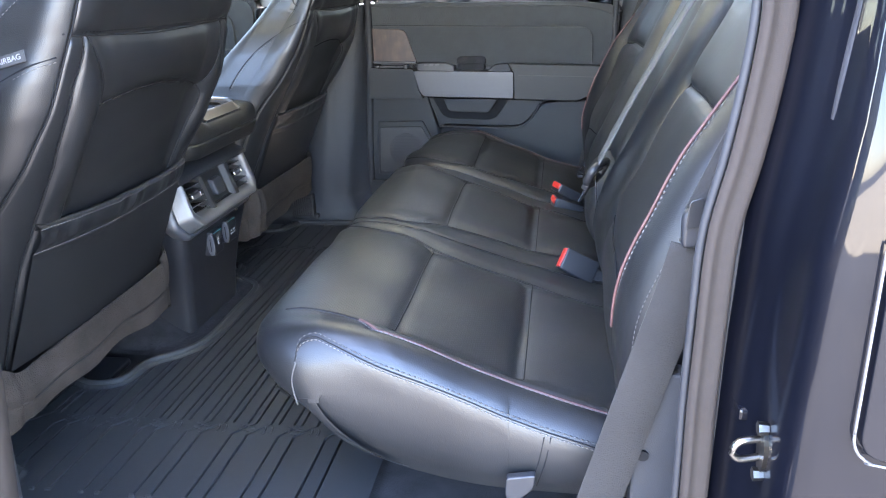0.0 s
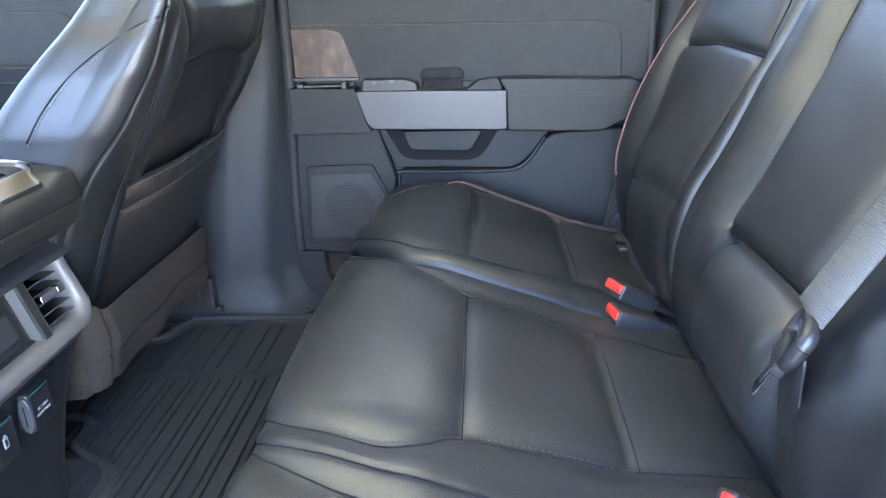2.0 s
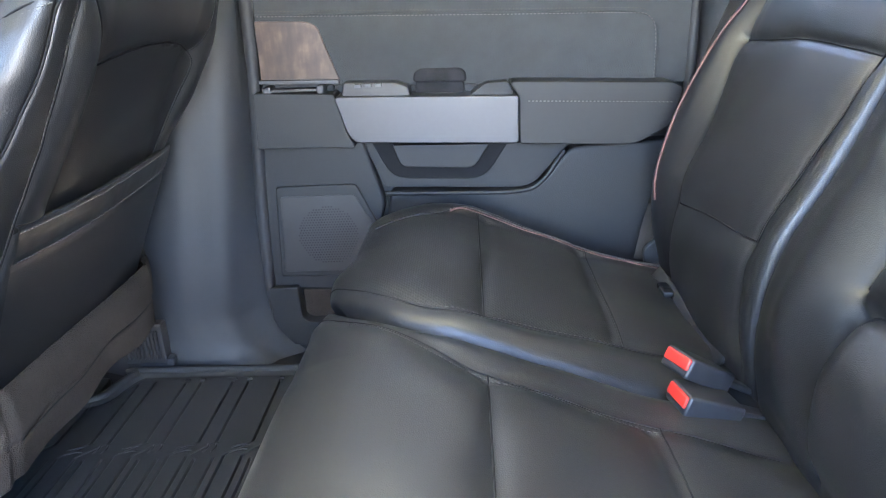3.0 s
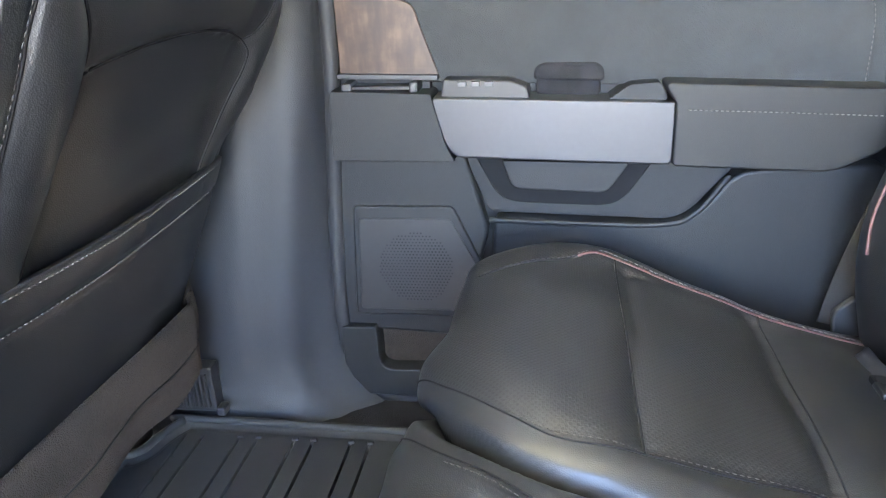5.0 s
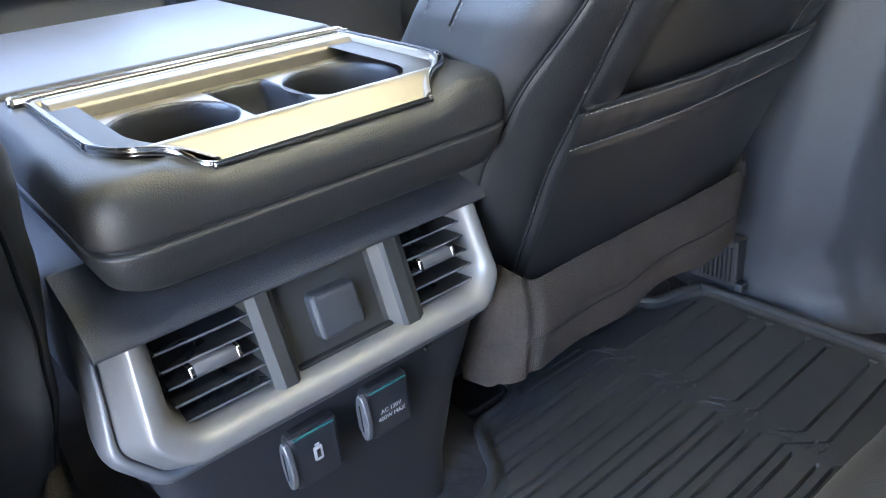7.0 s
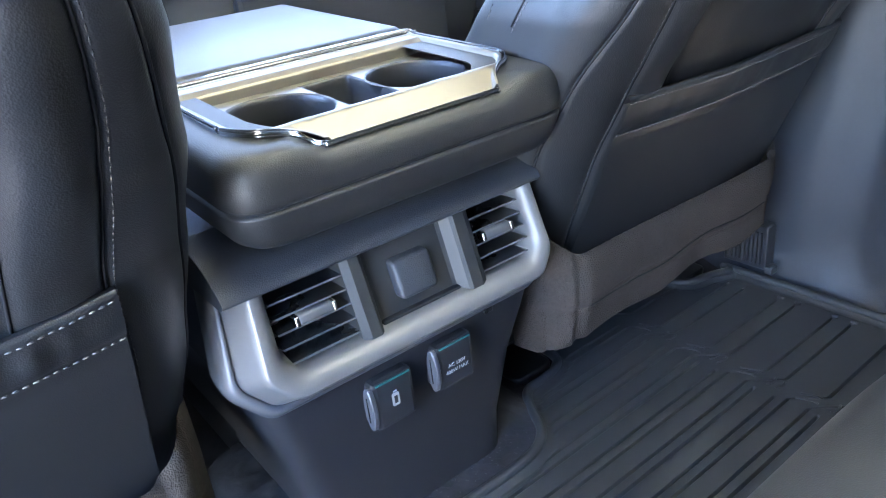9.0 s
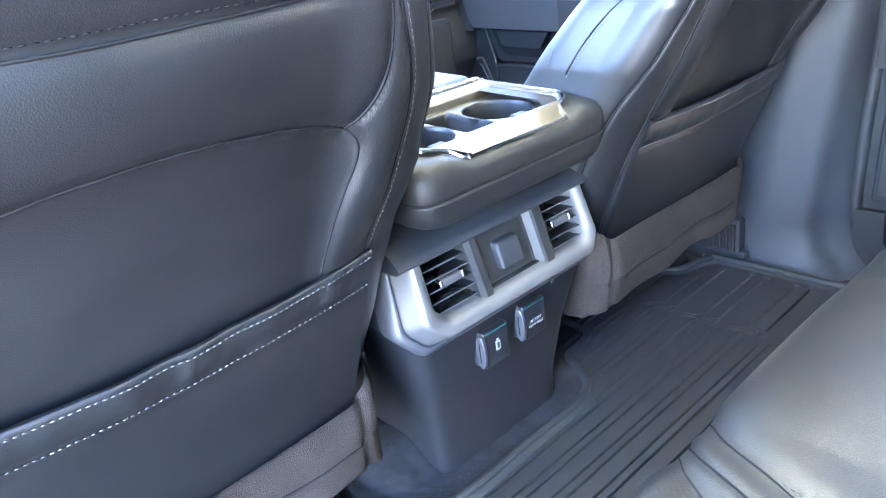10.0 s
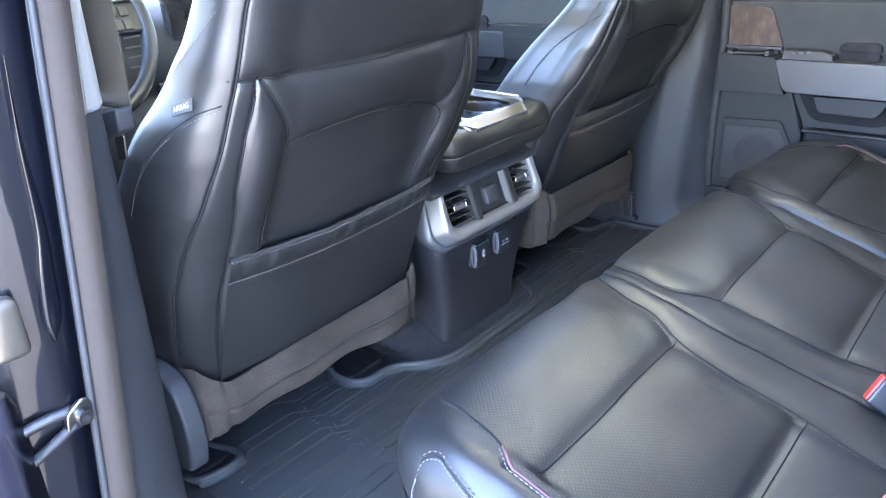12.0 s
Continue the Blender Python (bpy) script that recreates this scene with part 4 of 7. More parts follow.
    Xs = back_x(np.minimum(zt, 0.245)) + 0.011 + 0.005 * np.sin(T * 2.4) - 0.006 * T - 0.75 * beyond
    Xs = Xs + 0.003 * np.sin(W * 34 + T * 3 + sgn) * T + 0.0025 * np.sin(W * 13 - T * 6) - 0.0035 * np.exp(-((T - 0.62 - 0.05 * np.sin(W * 15)) / 0.03) ** 2)
    Xs = Xs - 0.006 * np.exp(-((np.abs(W) - 0.196) / 0.006) ** 2) - 0.004 * np.exp(-((np.abs(W) - 0.232) / 0.006) ** 2)
    Q = np.stack([Xs, yc + sgn * U, Zs], -1)
    back = np.stack([Xs - 0.004, yc + sgn * U, Zs], -1)
    Q = np.concatenate([Q, back[:, ::-1]], 1)
    fl = grid_normals(Q)[70, 10, 0] < 0
    panels(Q, np.zeros((Q.shape[0] - 1, Q.shape[1] - 1), int), {0: ("skirt", FELT, "brown-grey felt skirt")}, seat, fl)
    hem_line = Q[(np.abs(ws) < 0.185), 20] + np.array((0.001, 0, 0))
    cord([tuple(p) for p in hem_line[::3]], seat, 0.0009)
    # recliner cover, cushion and base
    for side in ((-1,) if yc < 0.7 else ()):
        y0 = yc + sgn * side * 0.262
        plate("hinge_cover", rounded([(-0.43, 0.245), (-0.398, 0.225), (-0.385, 0.16), (-0.40, 0.085), (-0.52, 0.08), (-0.62, 0.13), (-0.60, 0.22), (-0.50, 0.25)], 0.02), "y", y0 - 0.016, y0 + 0.016, PLASTIC, seat, 0.006, "dark grey plastic cover", 3)
    bm = box_bm(-0.98, -0.44, yc - 0.25, yc + 0.25, 0.13, 0.29, 0.05, 4)
    part("seat_cushion", smooth_bm(bm), LEATHER, seat)
    block("seat_base", (-0.92, -0.54, yc - 0.22, yc + 0.22, 0.03, 0.14), PLASTIC_DARK, seat, 0.01)
    for side in (-1, 1):
        block("seat_rail", (-0.95, -0.62, yc + side * 0.2 - 0.02, yc + side * 0.2 + 0.02, -0.006, 0.034), PLASTIC_DARK, seat, 0.005)
    return seat, on_wing


driver_seat, on_driver = front_seat(0.274, False, "black leather driver seat with map pocket and brown-grey felt skirt")
passenger_seat, on_passenger = front_seat(1.140, False, "black leather front passenger seat with map pocket and felt skirt", 0.003, (0.235, 0.0))


def sewn_label():
    """A small cloth label with its word, sewn to the driver seat's outer wing."""
    a, b, c = (Vector(on_driver(-1, x, z, 0.002)) for x, z in ((-0.277, 0.630), (-0.258, 0.6347), (-0.272, 0.640)))
    ax = (b - a).normalized()
    nrm = ax.cross(c - a).normalized()
    if nrm.y > 0:
        nrm = -nrm
    up = nrm.cross(ax)
    if up.z < 0:
        up = -up
    m = Matrix((ax, up, nrm)).transposed().to_4x4()
    m.translation = a + ax * 0.024 + nrm * 0.001
    bm = box_bm(-0.020, 0.020, -0.0066, 0.0066, -0.0004, 0.0012, 0.0004, 1)
    bm.transform(m)
    part("side_label", smooth_bm(bm, False), TAG, driver_seat, "grey sewn cloth label")
    cu = bpy.data.curves.new("writing", "FONT")
    cu.body, cu.size, cu.align_x, cu.align_y, cu.extrude = "AIRBAG", 0.0088, "CENTER", "CENTER", 0.0002
    cu.materials.append(WHITE_INK)
    ob = new("writing", cu)
    ob.matrix_world = m @ Matrix.Translation((0, 0, 0.0014))
    me = bpy.data.meshes.new_from_object(ob.evaluated_get(bpy.context.evaluated_depsgraph_get()))
    me.transform(ob.matrix_world)
    bpy.data.objects.remove(ob)
    adopt(new("writing", me), driver_seat, "white woven word")


sewn_label()


# ---- centre console with rear vents ----
def tilt_console(v):
    """Leans the vent panel: its foot stands further back than its head."""
    return Vector((v.x - 0.014 + 0.32 * (0.345 - v.z), v.y, v.z))


def leaned(bm):
    for v in bm.verts:
        v.co = tilt_console(v.co)
    return bm


def build_console():
    con = thing("centre_console", (-0.5, 0.72, 0.0), "dark grey centre console with silver-framed rear air vents", "console")
    # body behind the bezel, narrowing to the tunnel
    def ring(z, y0, y1, x1, x0=-0.98, r=0.03):
        return [(x, y, z) for x, y in rounded([(x0, y0), (x1, y0), (x1, y1), (x0, y1)], [0, r, r, 0], 6)]
    rings = [ring(-0.005, 0.600, 0.850, -0.425), ring(0.06, 0.598, 0.852, -0.42), ring(0.15, 0.580, 0.864, -0.404), ring(0.20, 0.566, 0.876, -0.392), ring(0.238, 0.560, 0.884, -0.384), ring(0.256, 0.560, 0.884, -0.384)]
    k = len(rings[0])
    v = [p for r in rings for p in r]
    f = [(i * k + j, i * k + (j + 1) % k, (i + 1) * k + (j + 1) % k, (i + 1) * k + j) for i in range(len(rings) - 1) for j in range(k)]
    raw("lower_body", np.array(v), f + [tuple(range((len(rings) - 1) * k, len(rings) * k))], PLASTIC_DARK, con)
    rings = [ring(0.252, 0.552, 0.890, -0.400, r=0.02), ring(0.335, 0.552, 0.890, -0.425, r=0.02), ring(0.350, 0.554, 0.888, -0.425, r=0.02), ring(0.366, 0.560, 0.880, -0.43, r=0.03), ring(0.376, 0.57, 0.866, -0.44, r=0.03)]
    v = [p for r in rings for p in r]
    f = [(i * k + j, i * k + (j + 1) % k, (i + 1) * k + (j + 1) % k, (i + 1) * k + j) for i in range(len(rings) - 1) for j in range(k)]
    raw("upper_body", np.array(v), f + [tuple(range((len(rings) - 1) * k, len(rings) * k))], PLASTIC, con)
    # hood lip above the vents
    part("hood", smooth_bm(prism_bm(rounded([(-0.386, 0.342), (-0.378, 0.3465), (-0.382, 0.354), (-0.405, 0.371), (-0.45, 0.386), (-0.47, 0.342)], [0.002, 0.003, 0.006, 0.012, 0.004, 0.002]), "y", 0.550, 0.890, 0.004, 2), False), PLASTIC, con)
    # U-shaped bezel
    outer = rounded([(0.557, 0.350), (0.546, 0.270), (0.571, 0.242), (0.868, 0.242), (0.893, 0.270), (0.888, 0.350)], [0.004, 0.009, 0.009, 0.009, 0.009, 0.004], 4)
    inner = rounded([(0.862, 0.350), (0.867, 0.289), (0.853, 0.274), (0.599, 0.274), (0.584, 0.289), (0.587, 0.350)], [0.002, 0.009, 0.009, 0.009, 0.009, 0.002], 4)
    n = len(outer)
    bm = bmesh.new()
    loops = []
    prof = [(-0.416, 0.0), (-0.398, 0.02), (-0.392, 0.10), (-0.375, 0.36), (-0.367, 0.45), (-0.3655, 0.52), (-0.368, 0.78), (-0.372, 0.93), (-0.380, 0.985), (-0.412, 1.0)]
    inn = inner[::-1]
    for x, t in prof:
        loops.append([bm.verts.new((x, outer[i][0] * (1 - t) + inn[i][0] * t, outer[i][1] * (1 - t) + inn[i][1] * t)) for i in range(n)])
    for a, b in zip(loops[:-1], loops[1:]):
        for i in range(n - 1):
            bm.faces.new((a[i], a[i + 1], b[i + 1], b[i]))
    for end in (0, n - 1):
        bm.faces.new([lp[end] for lp in (loops if end == 0 else loops[::-1])])
    bmesh.ops.recalc_face_normals(bm, faces=bm.faces[:])
    bezel = part("bezel", smooth_bm(leaned(bm)), BEZEL, con, "satin silver bezel")
    # outer band of the bezel, darker, flaring towards the body
    wide = rounded([(0.551, 0.350), (0.535, 0.264), (0.566, 0.229), (0.873, 0.229), (0.904, 0.264), (0.894, 0.350)], [0.004, 0.011, 0.011, 0.011, 0.011, 0.004], 4)
    bm = bmesh.new()
    loops = [[bm.verts.new((x, wide[i][0] * (1 - t) + outer[i][0] * t, wide[i][1] * (1 - t) + outer[i][1] * t)) for i in range(n)] for x, t in ((-0.430, 0.12), (-0.412, 0.0), (-0.4055, 0.06), (-0.398, 0.5), (-0.3945, 1.0), (-0.40, 1.15))]
    for a, b in zip(loops[:-1], loops[1:]):
        for i in range(n - 1):
            bm.faces.new((a[i], a[i + 1], b[i + 1], b[i]))
    bmesh.ops.recalc_face_normals(bm, faces=bm.faces[:])
    part("outer_band", smooth_bm(leaned(bm)), BAND, con, "dark silver outer band of the bezel")
    # vents
    for y0, y1 in ((0.588, 0.661), (0.794, 0.863)):
        vent = part("vent", smooth_bm(leaned(prism_bm([(y0, 0.274), (y1, 0.274), (y1, 0.346), (y0, 0.346)], "x", -0.44, -0.425, 0.002)), False), PLASTIC_DARK, con, "black air vent")
        for i in range(6):
            z = 0.2785 + i * 0.0125
            part("slat", smooth_bm(leaned(prism_bm([(-0.404, z - 0.0005), (-0.379, z + 0.0004), (-0.379, z + 0.0019), (-0.404, z + 0.0007)], "y", y0, y1, 0.0006, 1)), False), GLOSS_BLACK, vent)
            part("slat_edge", smooth_bm(leaned(box_bm(-0.3795, -0.3782, y0, y1, z + 0.0005, z + 0.0018, 0.0)), False), BAND, vent, "thin grey slat edge")
        for i in range(7):
            y = y0 + 0.006 + i * (y1 - y0 - 0.012) / 6
            part("vane", smooth_bm(leaned(box_bm(-0.424, -0.410, y - 0.001, y + 0.001, 0.276, 0.344, 0)), False), PLASTIC_DARK, vent)
        ym = (y0 + y1) / 2
        part("slider", smooth_bm(leaned(box_bm(-0.384, -0.3735, ym - 0.018, ym + 0.016, 0.3063, 0.3157, 0.003, 3))), BAND, vent, "dark grey slider")
        part("slider_cap", smooth_bm(leaned(box_bm(-0.384, -0.373, ym - 0.021, ym - 0.0165, 0.3063, 0.3157, 0.0018, 3))), CHROME, vent, "chrome end cap")
        part("slider_cap", smooth_bm(leaned(box_bm(-0.384, -0.373, ym + 0.0150, ym + 0.0185, 0.3063, 0.3157, 0.0014, 3))), CHROME, vent, "chrome end cap")
    # middle panel with its recess and button
    face = [(-0.3765, 0.657), (-0.3725, 0.664), (-0.3725, 0.674), (-0.3750, 0.6775), (-0.3845, 0.682), (-0.3860, 0.686), (-0.3860, 0.766), (-0.3845, 0.770), (-0.3750, 0.7765), (-0.3725, 0.780), (-0.3725, 0.792), (-0.3765, 0.799)]
    mid = part("middle_panel", smooth_bm(leaned(prism_bm([(-0.42, 0.657)] + face + [(-0.42, 0.799)], "z", 0.266, 0.3475, 0.0008, 1)), False), PANEL, con, "satin graphite panel with a hollow middle")
    for z0, z1 in ((0.2735, 0.2765), (0.3385, 0.3415)):
        part("panel_rim", smooth_bm(leaned(box_bm(-0.39, -0.3805, 0.682, 0.771, z0, z1, 0.001)), False), THREAD_AND_SHADE, mid, "dark joint line")
    part("button", smooth_bm(leaned(box_bm(-0.392, -0.3745, 0.705, 0.747, 0.288, 0.323, 0.005, 4))), PLASTIC, mid, "grey square button")
    # sockets under the bezel
    for y0, y1, z0, z1, who in ((0.660, 0.706, 0.162, 0.217, "usb"), (0.735, 0.781, 0.167, 0.220, "power")):
        lid = part("socket_cover", smooth_bm(box_bm(-0.402, -0.376, y0, y1, z0, z1, 0.005, 2), False), PLASTIC_DARK, con, "black socket cover")
        zc = (z0 + z1) / 2
        part("hinge_ear", smooth_bm(prism_bm([(-0.381 + 0.0085 * math.cos(a), zc + 0.024 * math.sin(a)) for a in np.linspace(0, 2 * math.pi, 20, endpoint=False)], "y", y0 - 0.0045, y0 + 0.001, 0.001, 1), False), BAND, lid, "grey oval hinge ear")
        part("ear_slot", smooth_bm(box_bm(-0.3818, -0.3806, y0 - 0.0052, y0 - 0.004, zc - 0.014, zc + 0.014, 0.0), False), THREAD_AND_SHADE, lid)
        part("edge_line", smooth_bm(box_bm(-0.39, -0.3752, y0 + 0.004, y1 - 0.004, z1 - 0.004, z1 - 0.0028, 0.0), False), TEAL, lid, "thin teal edge line")
        ym = (y0 + y1) / 2
        if who == "usb":
            part("symbol", smooth_bm(prism_bm(rounded([(ym - 0.004, 0.184), (ym + 0.004, 0.184), (ym + 0.004, 0.198), (ym - 0.004, 0.198)], 0.002), "x", -0.377, -0.3752, 0.0), False), WHITE_INK, lid, "white battery symbol")
            part("symbol", smooth_bm(box_bm(-0.3755, -0.3748, ym - 0.0018, ym + 0.0018, 0.187, 0.195, 0.0), False), PLASTIC_DARK, lid)
            part("symbol", smooth_bm(box_bm(-0.377, -0.3752, ym - 0.002, ym + 0.002, 0.199, 0.2005, 0.0), False), WHITE_INK, lid)
        else:
            for text, z in (("AC 120V", 0.1915), ("400W MAX", 0.1845)):
                cu = bpy.data.curves.new("writing", "FONT")
                cu.body, cu.size, cu.align_x, cu.extrude = text, 0.0058, "CENTER", 0.0002
                cu.materials.append(WHITE_INK)
                ob = new("writing", cu)
                ob.matrix_world = Matrix(((0, 0, 1, -0.3757), (1, 0, 0, ym), (0, 1, 0, z), (0, 0, 0, 1)))
                me = bpy.data.meshes.new_from_object(ob.evaluated_get(bpy.context.evaluated_depsgraph_get()))
                me.transform(ob.matrix_world)
                bpy.data.objects.remove(ob)
                adopt(new("writing", me), lid, "white printed writing")
    block("screw_cover", (-0.392, -0.384, 0.806, 0.818, 0.222, 0.231), GLOSS_BLACK, con, 0.002)
    return con


build_console()


def in_poly(x, y, poly):
    inside = np.zeros(x.shape, bool)
    for (x0, y0), (x1, y1) in zip(poly, poly[1:] + poly[:1]):
        hit = ((y0 > y) != (y1 > y)) & (x < (x1 - x0) * (y - y0) / (y1 - y0 + 1e-12) + x0)
        inside ^= hit
    return inside


# ---- folded centre backrest: armrest with cup holders ----
def build_armrest():
    arm = thing("folding_centre_seat", (-0.6, 0.725, 0.384), "folded-down black leather centre seatback with chrome-rimmed cup holder tray", "car seat")
    def lift(x):
        return 0.06 * (-0.39 - x) - 0.0165
    # leather body: a cushion with a bulging rear end
    zs = [(0.3885, 0.060), (0.3888, 0.030), (0.3895, 0.020), (0.3915, 0.014), (0.396, 0.0088), (0.404, 0.0052), (0.414, 0.0024), (0.4205, 0.0010), (0.4222, 0.0010), (0.4236, 0.0030), (0.4245, 0.0050), (0.4254, 0.0030), (0.4266, 0.0010), (0.429, 0.0004), (0.440, 0.0), (0.450, 0.0010), (0.4565, 0.0028), (0.461, 0.0056), (0.4635, 0.009), (0.4648, 0.0135), (0.4651, 0.019), (0.4651, 0.055)]
    def dip(x, y, z):
        """The rear edge lies lower across the tray's open side."""
        return 0.010 * min(1, max(0, (z - 0.438) / 0.02)) * min(1, max(0, (x + 0.41) / 0.03)) * min(1, max(0, (0.115 - abs(y - 0.729)) / 0.03))
    rings = []
    for z, inset in zs:
        pts = rounded([(-0.86, 0.562 + inset), (-0.334 - inset, 0.562 + inset), (-0.334 - inset, 0.893 - inset), (-0.86, 0.893 - inset)], [0, 0.034, 0.034, 0], 14)
        k = max(range(len(pts) - 1), key=lambda i: abs(pts[i + 1][1] - pts[i][1]))
        pts = pts[:k + 1] + [(pts[k][0], y) for y in np.linspace(pts[k][1], pts[k + 1][1], 40)[1:-1]] + pts[k + 1:]
        rings.append([(x, y, z + 0.06 * (-0.334 - x) * (0.6 + 0.4 * (z - 0.3885) / 0.0766) - dip(x, y, z)) for x, y in pts])
    k = len(rings[0])
    f = [(i * k + j, i * k + (j + 1) % k, (i + 1) * k + (j + 1) % k, (i + 1) * k + j) for i in range(len(rings) - 1) for j in range(k)]
    raw("body", np.array([p for r in rings for p in r]), f + [tuple(range(k))[::-1]], VINYL, arm)
    def raise_bm(bm):
        for v in bm.verts:
            v.co.z += lift(v.co.x)
        return bm
    # tray: chrome rim, satin floor with two round wells and a slot between
    rim_out = rounded([(-0.545, 0.590), (-0.405, 0.590), (-0.375, 0.603), (-0.366, 0.630), (-0.345, 0.642), (-0.345, 0.815), (-0.366, 0.828), (-0.378, 0.855), (-0.40, 0.872), (-0.545, 0.872)], 0.012, 4)
    ring = rounded([(-0.80, 0.5668), (-0.3388, 0.5668), (-0.3388, 0.8882), (-0.80, 0.8882)], [0, 0.034, 0.034, 0], 14)
    cord([(x, y, 0.4245 + 0.048 * (-0.334 - x)) for x, y in ring], arm, 0.0012)
    loop = [(x, y, 0.4878 + lift(x) - 0.012 * min(1, max(0, (x + 0.372) / 0.022))) for x, y in rim_out]
    sweep("tray_rim", spline(loop + loop[:1], 0.004), rect(0.0014, 0.0030, 0.6), CHROME, arm, "polished chrome rim")
    # tray floor as a sheet with holes
    xs, ss = lines((-0.545, -0.345, 0.0025)), np.linspace(0, 1, 113)
    lo = np.interp(xs, [-0.545, -0.405, -0.390, -0.376, -0.367, -0.358, -0.345], [0.590, 0.591, 0.596, 0.606, 0.625, 0.635, 0.644])
    hi = np.interp(xs, [-0.545, -0.405, -0.394, -0.380, -0.368, -0.358, -0.345], [0.872, 0.870, 0.864, 0.850, 0.832, 0.823, 0.814])
    X = np.repeat(xs[:, None], len(ss), 1)
    Y = lo[:, None] + (hi - lo)[:, None] * ss[None, :]
    z = np.interp(X, [-0.545, -0.538, -0.530, -0.384, -0.377, -0.371, -0.346], [0.489, 0.489, 0.4755, 0.4755, 0.4890, 0.4893, 0.4765])
    cups = ((-0.452, 0.662), (-0.452, 0.806))
    side = np.minimum(Y - lo[:, None], hi[:, None] - Y)
    z = np.maximum(z, np.where(X < -0.377, np.interp(side, [0.0, 0.006, 0.012], [0.489, 0.4885, 0.4755]), np.interp(side, [0.0, 0.004, 0.010], [0.4893, 0.489, 0.4765]) - np.clip(X + 0.371, 0, 1) * 0.3))
    slot = np.maximum(np.abs(X + 0.458) - 0.046, np.abs(Y - 0.735) - 0.026)
    z = z + lift(X)
    Q = np.stack([X, Y, z], -1)
    deep = np.minimum.reduce([np.hypot((X - cx), (Y - cy)) for cx, cy in cups])
    cd = (deep[:-1, :-1] + deep[1:, 1:]) / 2
    cs = (slot[:-1, :-1] + slot[1:, 1:]) / 2
    reg = np.where((cd < 0.0485) | (cs < 0.0), 9, 0)
    panels(Q, reg, {0: ("tray", CUP_TRIM, "champagne satin tray")}, arm, grid_normals(Q)[5, 5, 2] < 0)
    for cx, cy in cups:
        rings = [[(cx + r * math.cos(a), cy + r * math.sin(a), zz + (lift(cx + r * math.cos(a)) if zz > 0.46 else lift(cx))) for a in np.linspace(0, 2 * math.pi, 48, endpoint=False)] for r, zz in ((0.0495, 0.4752), (0.0485, 0.4758), (0.0470, 0.4740), (0.0465, 0.469), (0.0455, 0.452), (0.0465, 0.450), (0.0445, 0.43), (0.040, 0.408), (0.002, 0.405))]
        k = 48
        raw("cup_well", np.array([p for r in rings for p in r]), [(i * k + j, i * k + (j + 1) % k, (i + 1) * k + (j + 1) % k, (i + 1) * k + j) for i in range(len(rings) - 1) for j in range(k)], PLASTIC_DARK, arm, "dark cup well")
    lo = rounded([(-0.504, 0.709), (-0.412, 0.709), (-0.412, 0.761), (-0.504, 0.761)], 0.007, 4)
    rings = [[(x, y, zz + lift(x)) for x, y in [(-0.458 + (px + 0.458) * g, 0.735 + (py - 0.735) * g) for px, py in lo]] for g, zz in ((1.03, 0.4752), (1.00, 0.4758), (0.97, 0.4735), (0.96, 0.466), (0.95, 0.425), (0.02, 0.424))]
    k = len(lo)
    raw("slot_well", np.array([p for r in rings for p in r]), [(i * k + j, i * k + (j + 1) % k, (i + 1) * k + (j + 1) % k, (i + 1) * k + j) for i in range(len(rings) - 1) for j in range(k)], PLASTIC_DARK, arm, "dark slot between the cup wells")
    for cx, cy in cups:
        block("rubber_tab", (cx + 0.03, cx + 0.044, cy - 0.012, cy + 0.012, 0.448, 0.460), PLASTIC, arm, 0.003)
    # raised ledge at the back of the tray
    part("tray_ledge", smooth_bm(raise_bm(prism_bm(rounded([(-0.543, 0.470), (-0.512, 0.470), (-0.516, 0.4845), (-0.524, 0.4885), (-0.543, 0.4885)], 0.002), "y", 0.600, 0.866, 0.002, 2)), False), CUP_TRIM, arm, "champagne satin ledge")
    # hinge strip and padded lid
    part("hinge_strip", smooth_bm(raise_bm(box_bm(-0.560, -0.546, 0.580, 0.878, 0.468, 0.492, 0.004, 2)), False), CHROME, arm, "chrome strip")
    part("hinge_strip", smooth_bm(raise_bm(box_bm(-0.572, -0.561, 0.580, 0.872, 0.468, 0.482, 0.003, 2)), False), PLASTIC_DARK, arm)
    part("lid", smooth_bm(raise_bm(box_bm(-0.86, -0.574, 0.572, 0.888, 0.450, 0.490, 0.012, 4))), LEATHER, arm, "padded black leather lid")
    stitches("stitching", [(-0.60, 0.8885, 0.480 + lift(-0.6)), (-0.72, 0.8885, 0.480 + lift(-0.72)), (-0.85, 0.8885, 0.480 + lift(-0.85))], (0, 1, 0), THREAD, arm)
    return arm


build_armrest()


# ---- floor ----
MAT_EDGE = [(-0.60, 0.035), (-0.50, 0.035), (-0.478, 0.060), (-0.474, 0.100), (-0.495, 0.122), (-0.60, 0.125), (-0.60, 0.382), (-0.523, 0.384), (-0.482, 0.390), (-0.466, 0.412), (-0.464, 0.448), (-0.450, 0.482), (-0.419, 0.509), (-0.392, 0.545), (-0.380, 0.60), (-0.383, 0.73), (-0.385, 0.845), (-0.405, 0.893), (-0.452, 0.920), (-0.478, 0.943), (-0.483, 0.990), (-0.500, 1.020), (-0.545, 1.027), (-0.60, 1.030), (-0.60, 1.305), (-0.52, 1.307), (-0.490, 1.320), (-0.480, 1.355), (-0.462, 1.392), (-0.43, 1.402), (0.12, 1.392)]


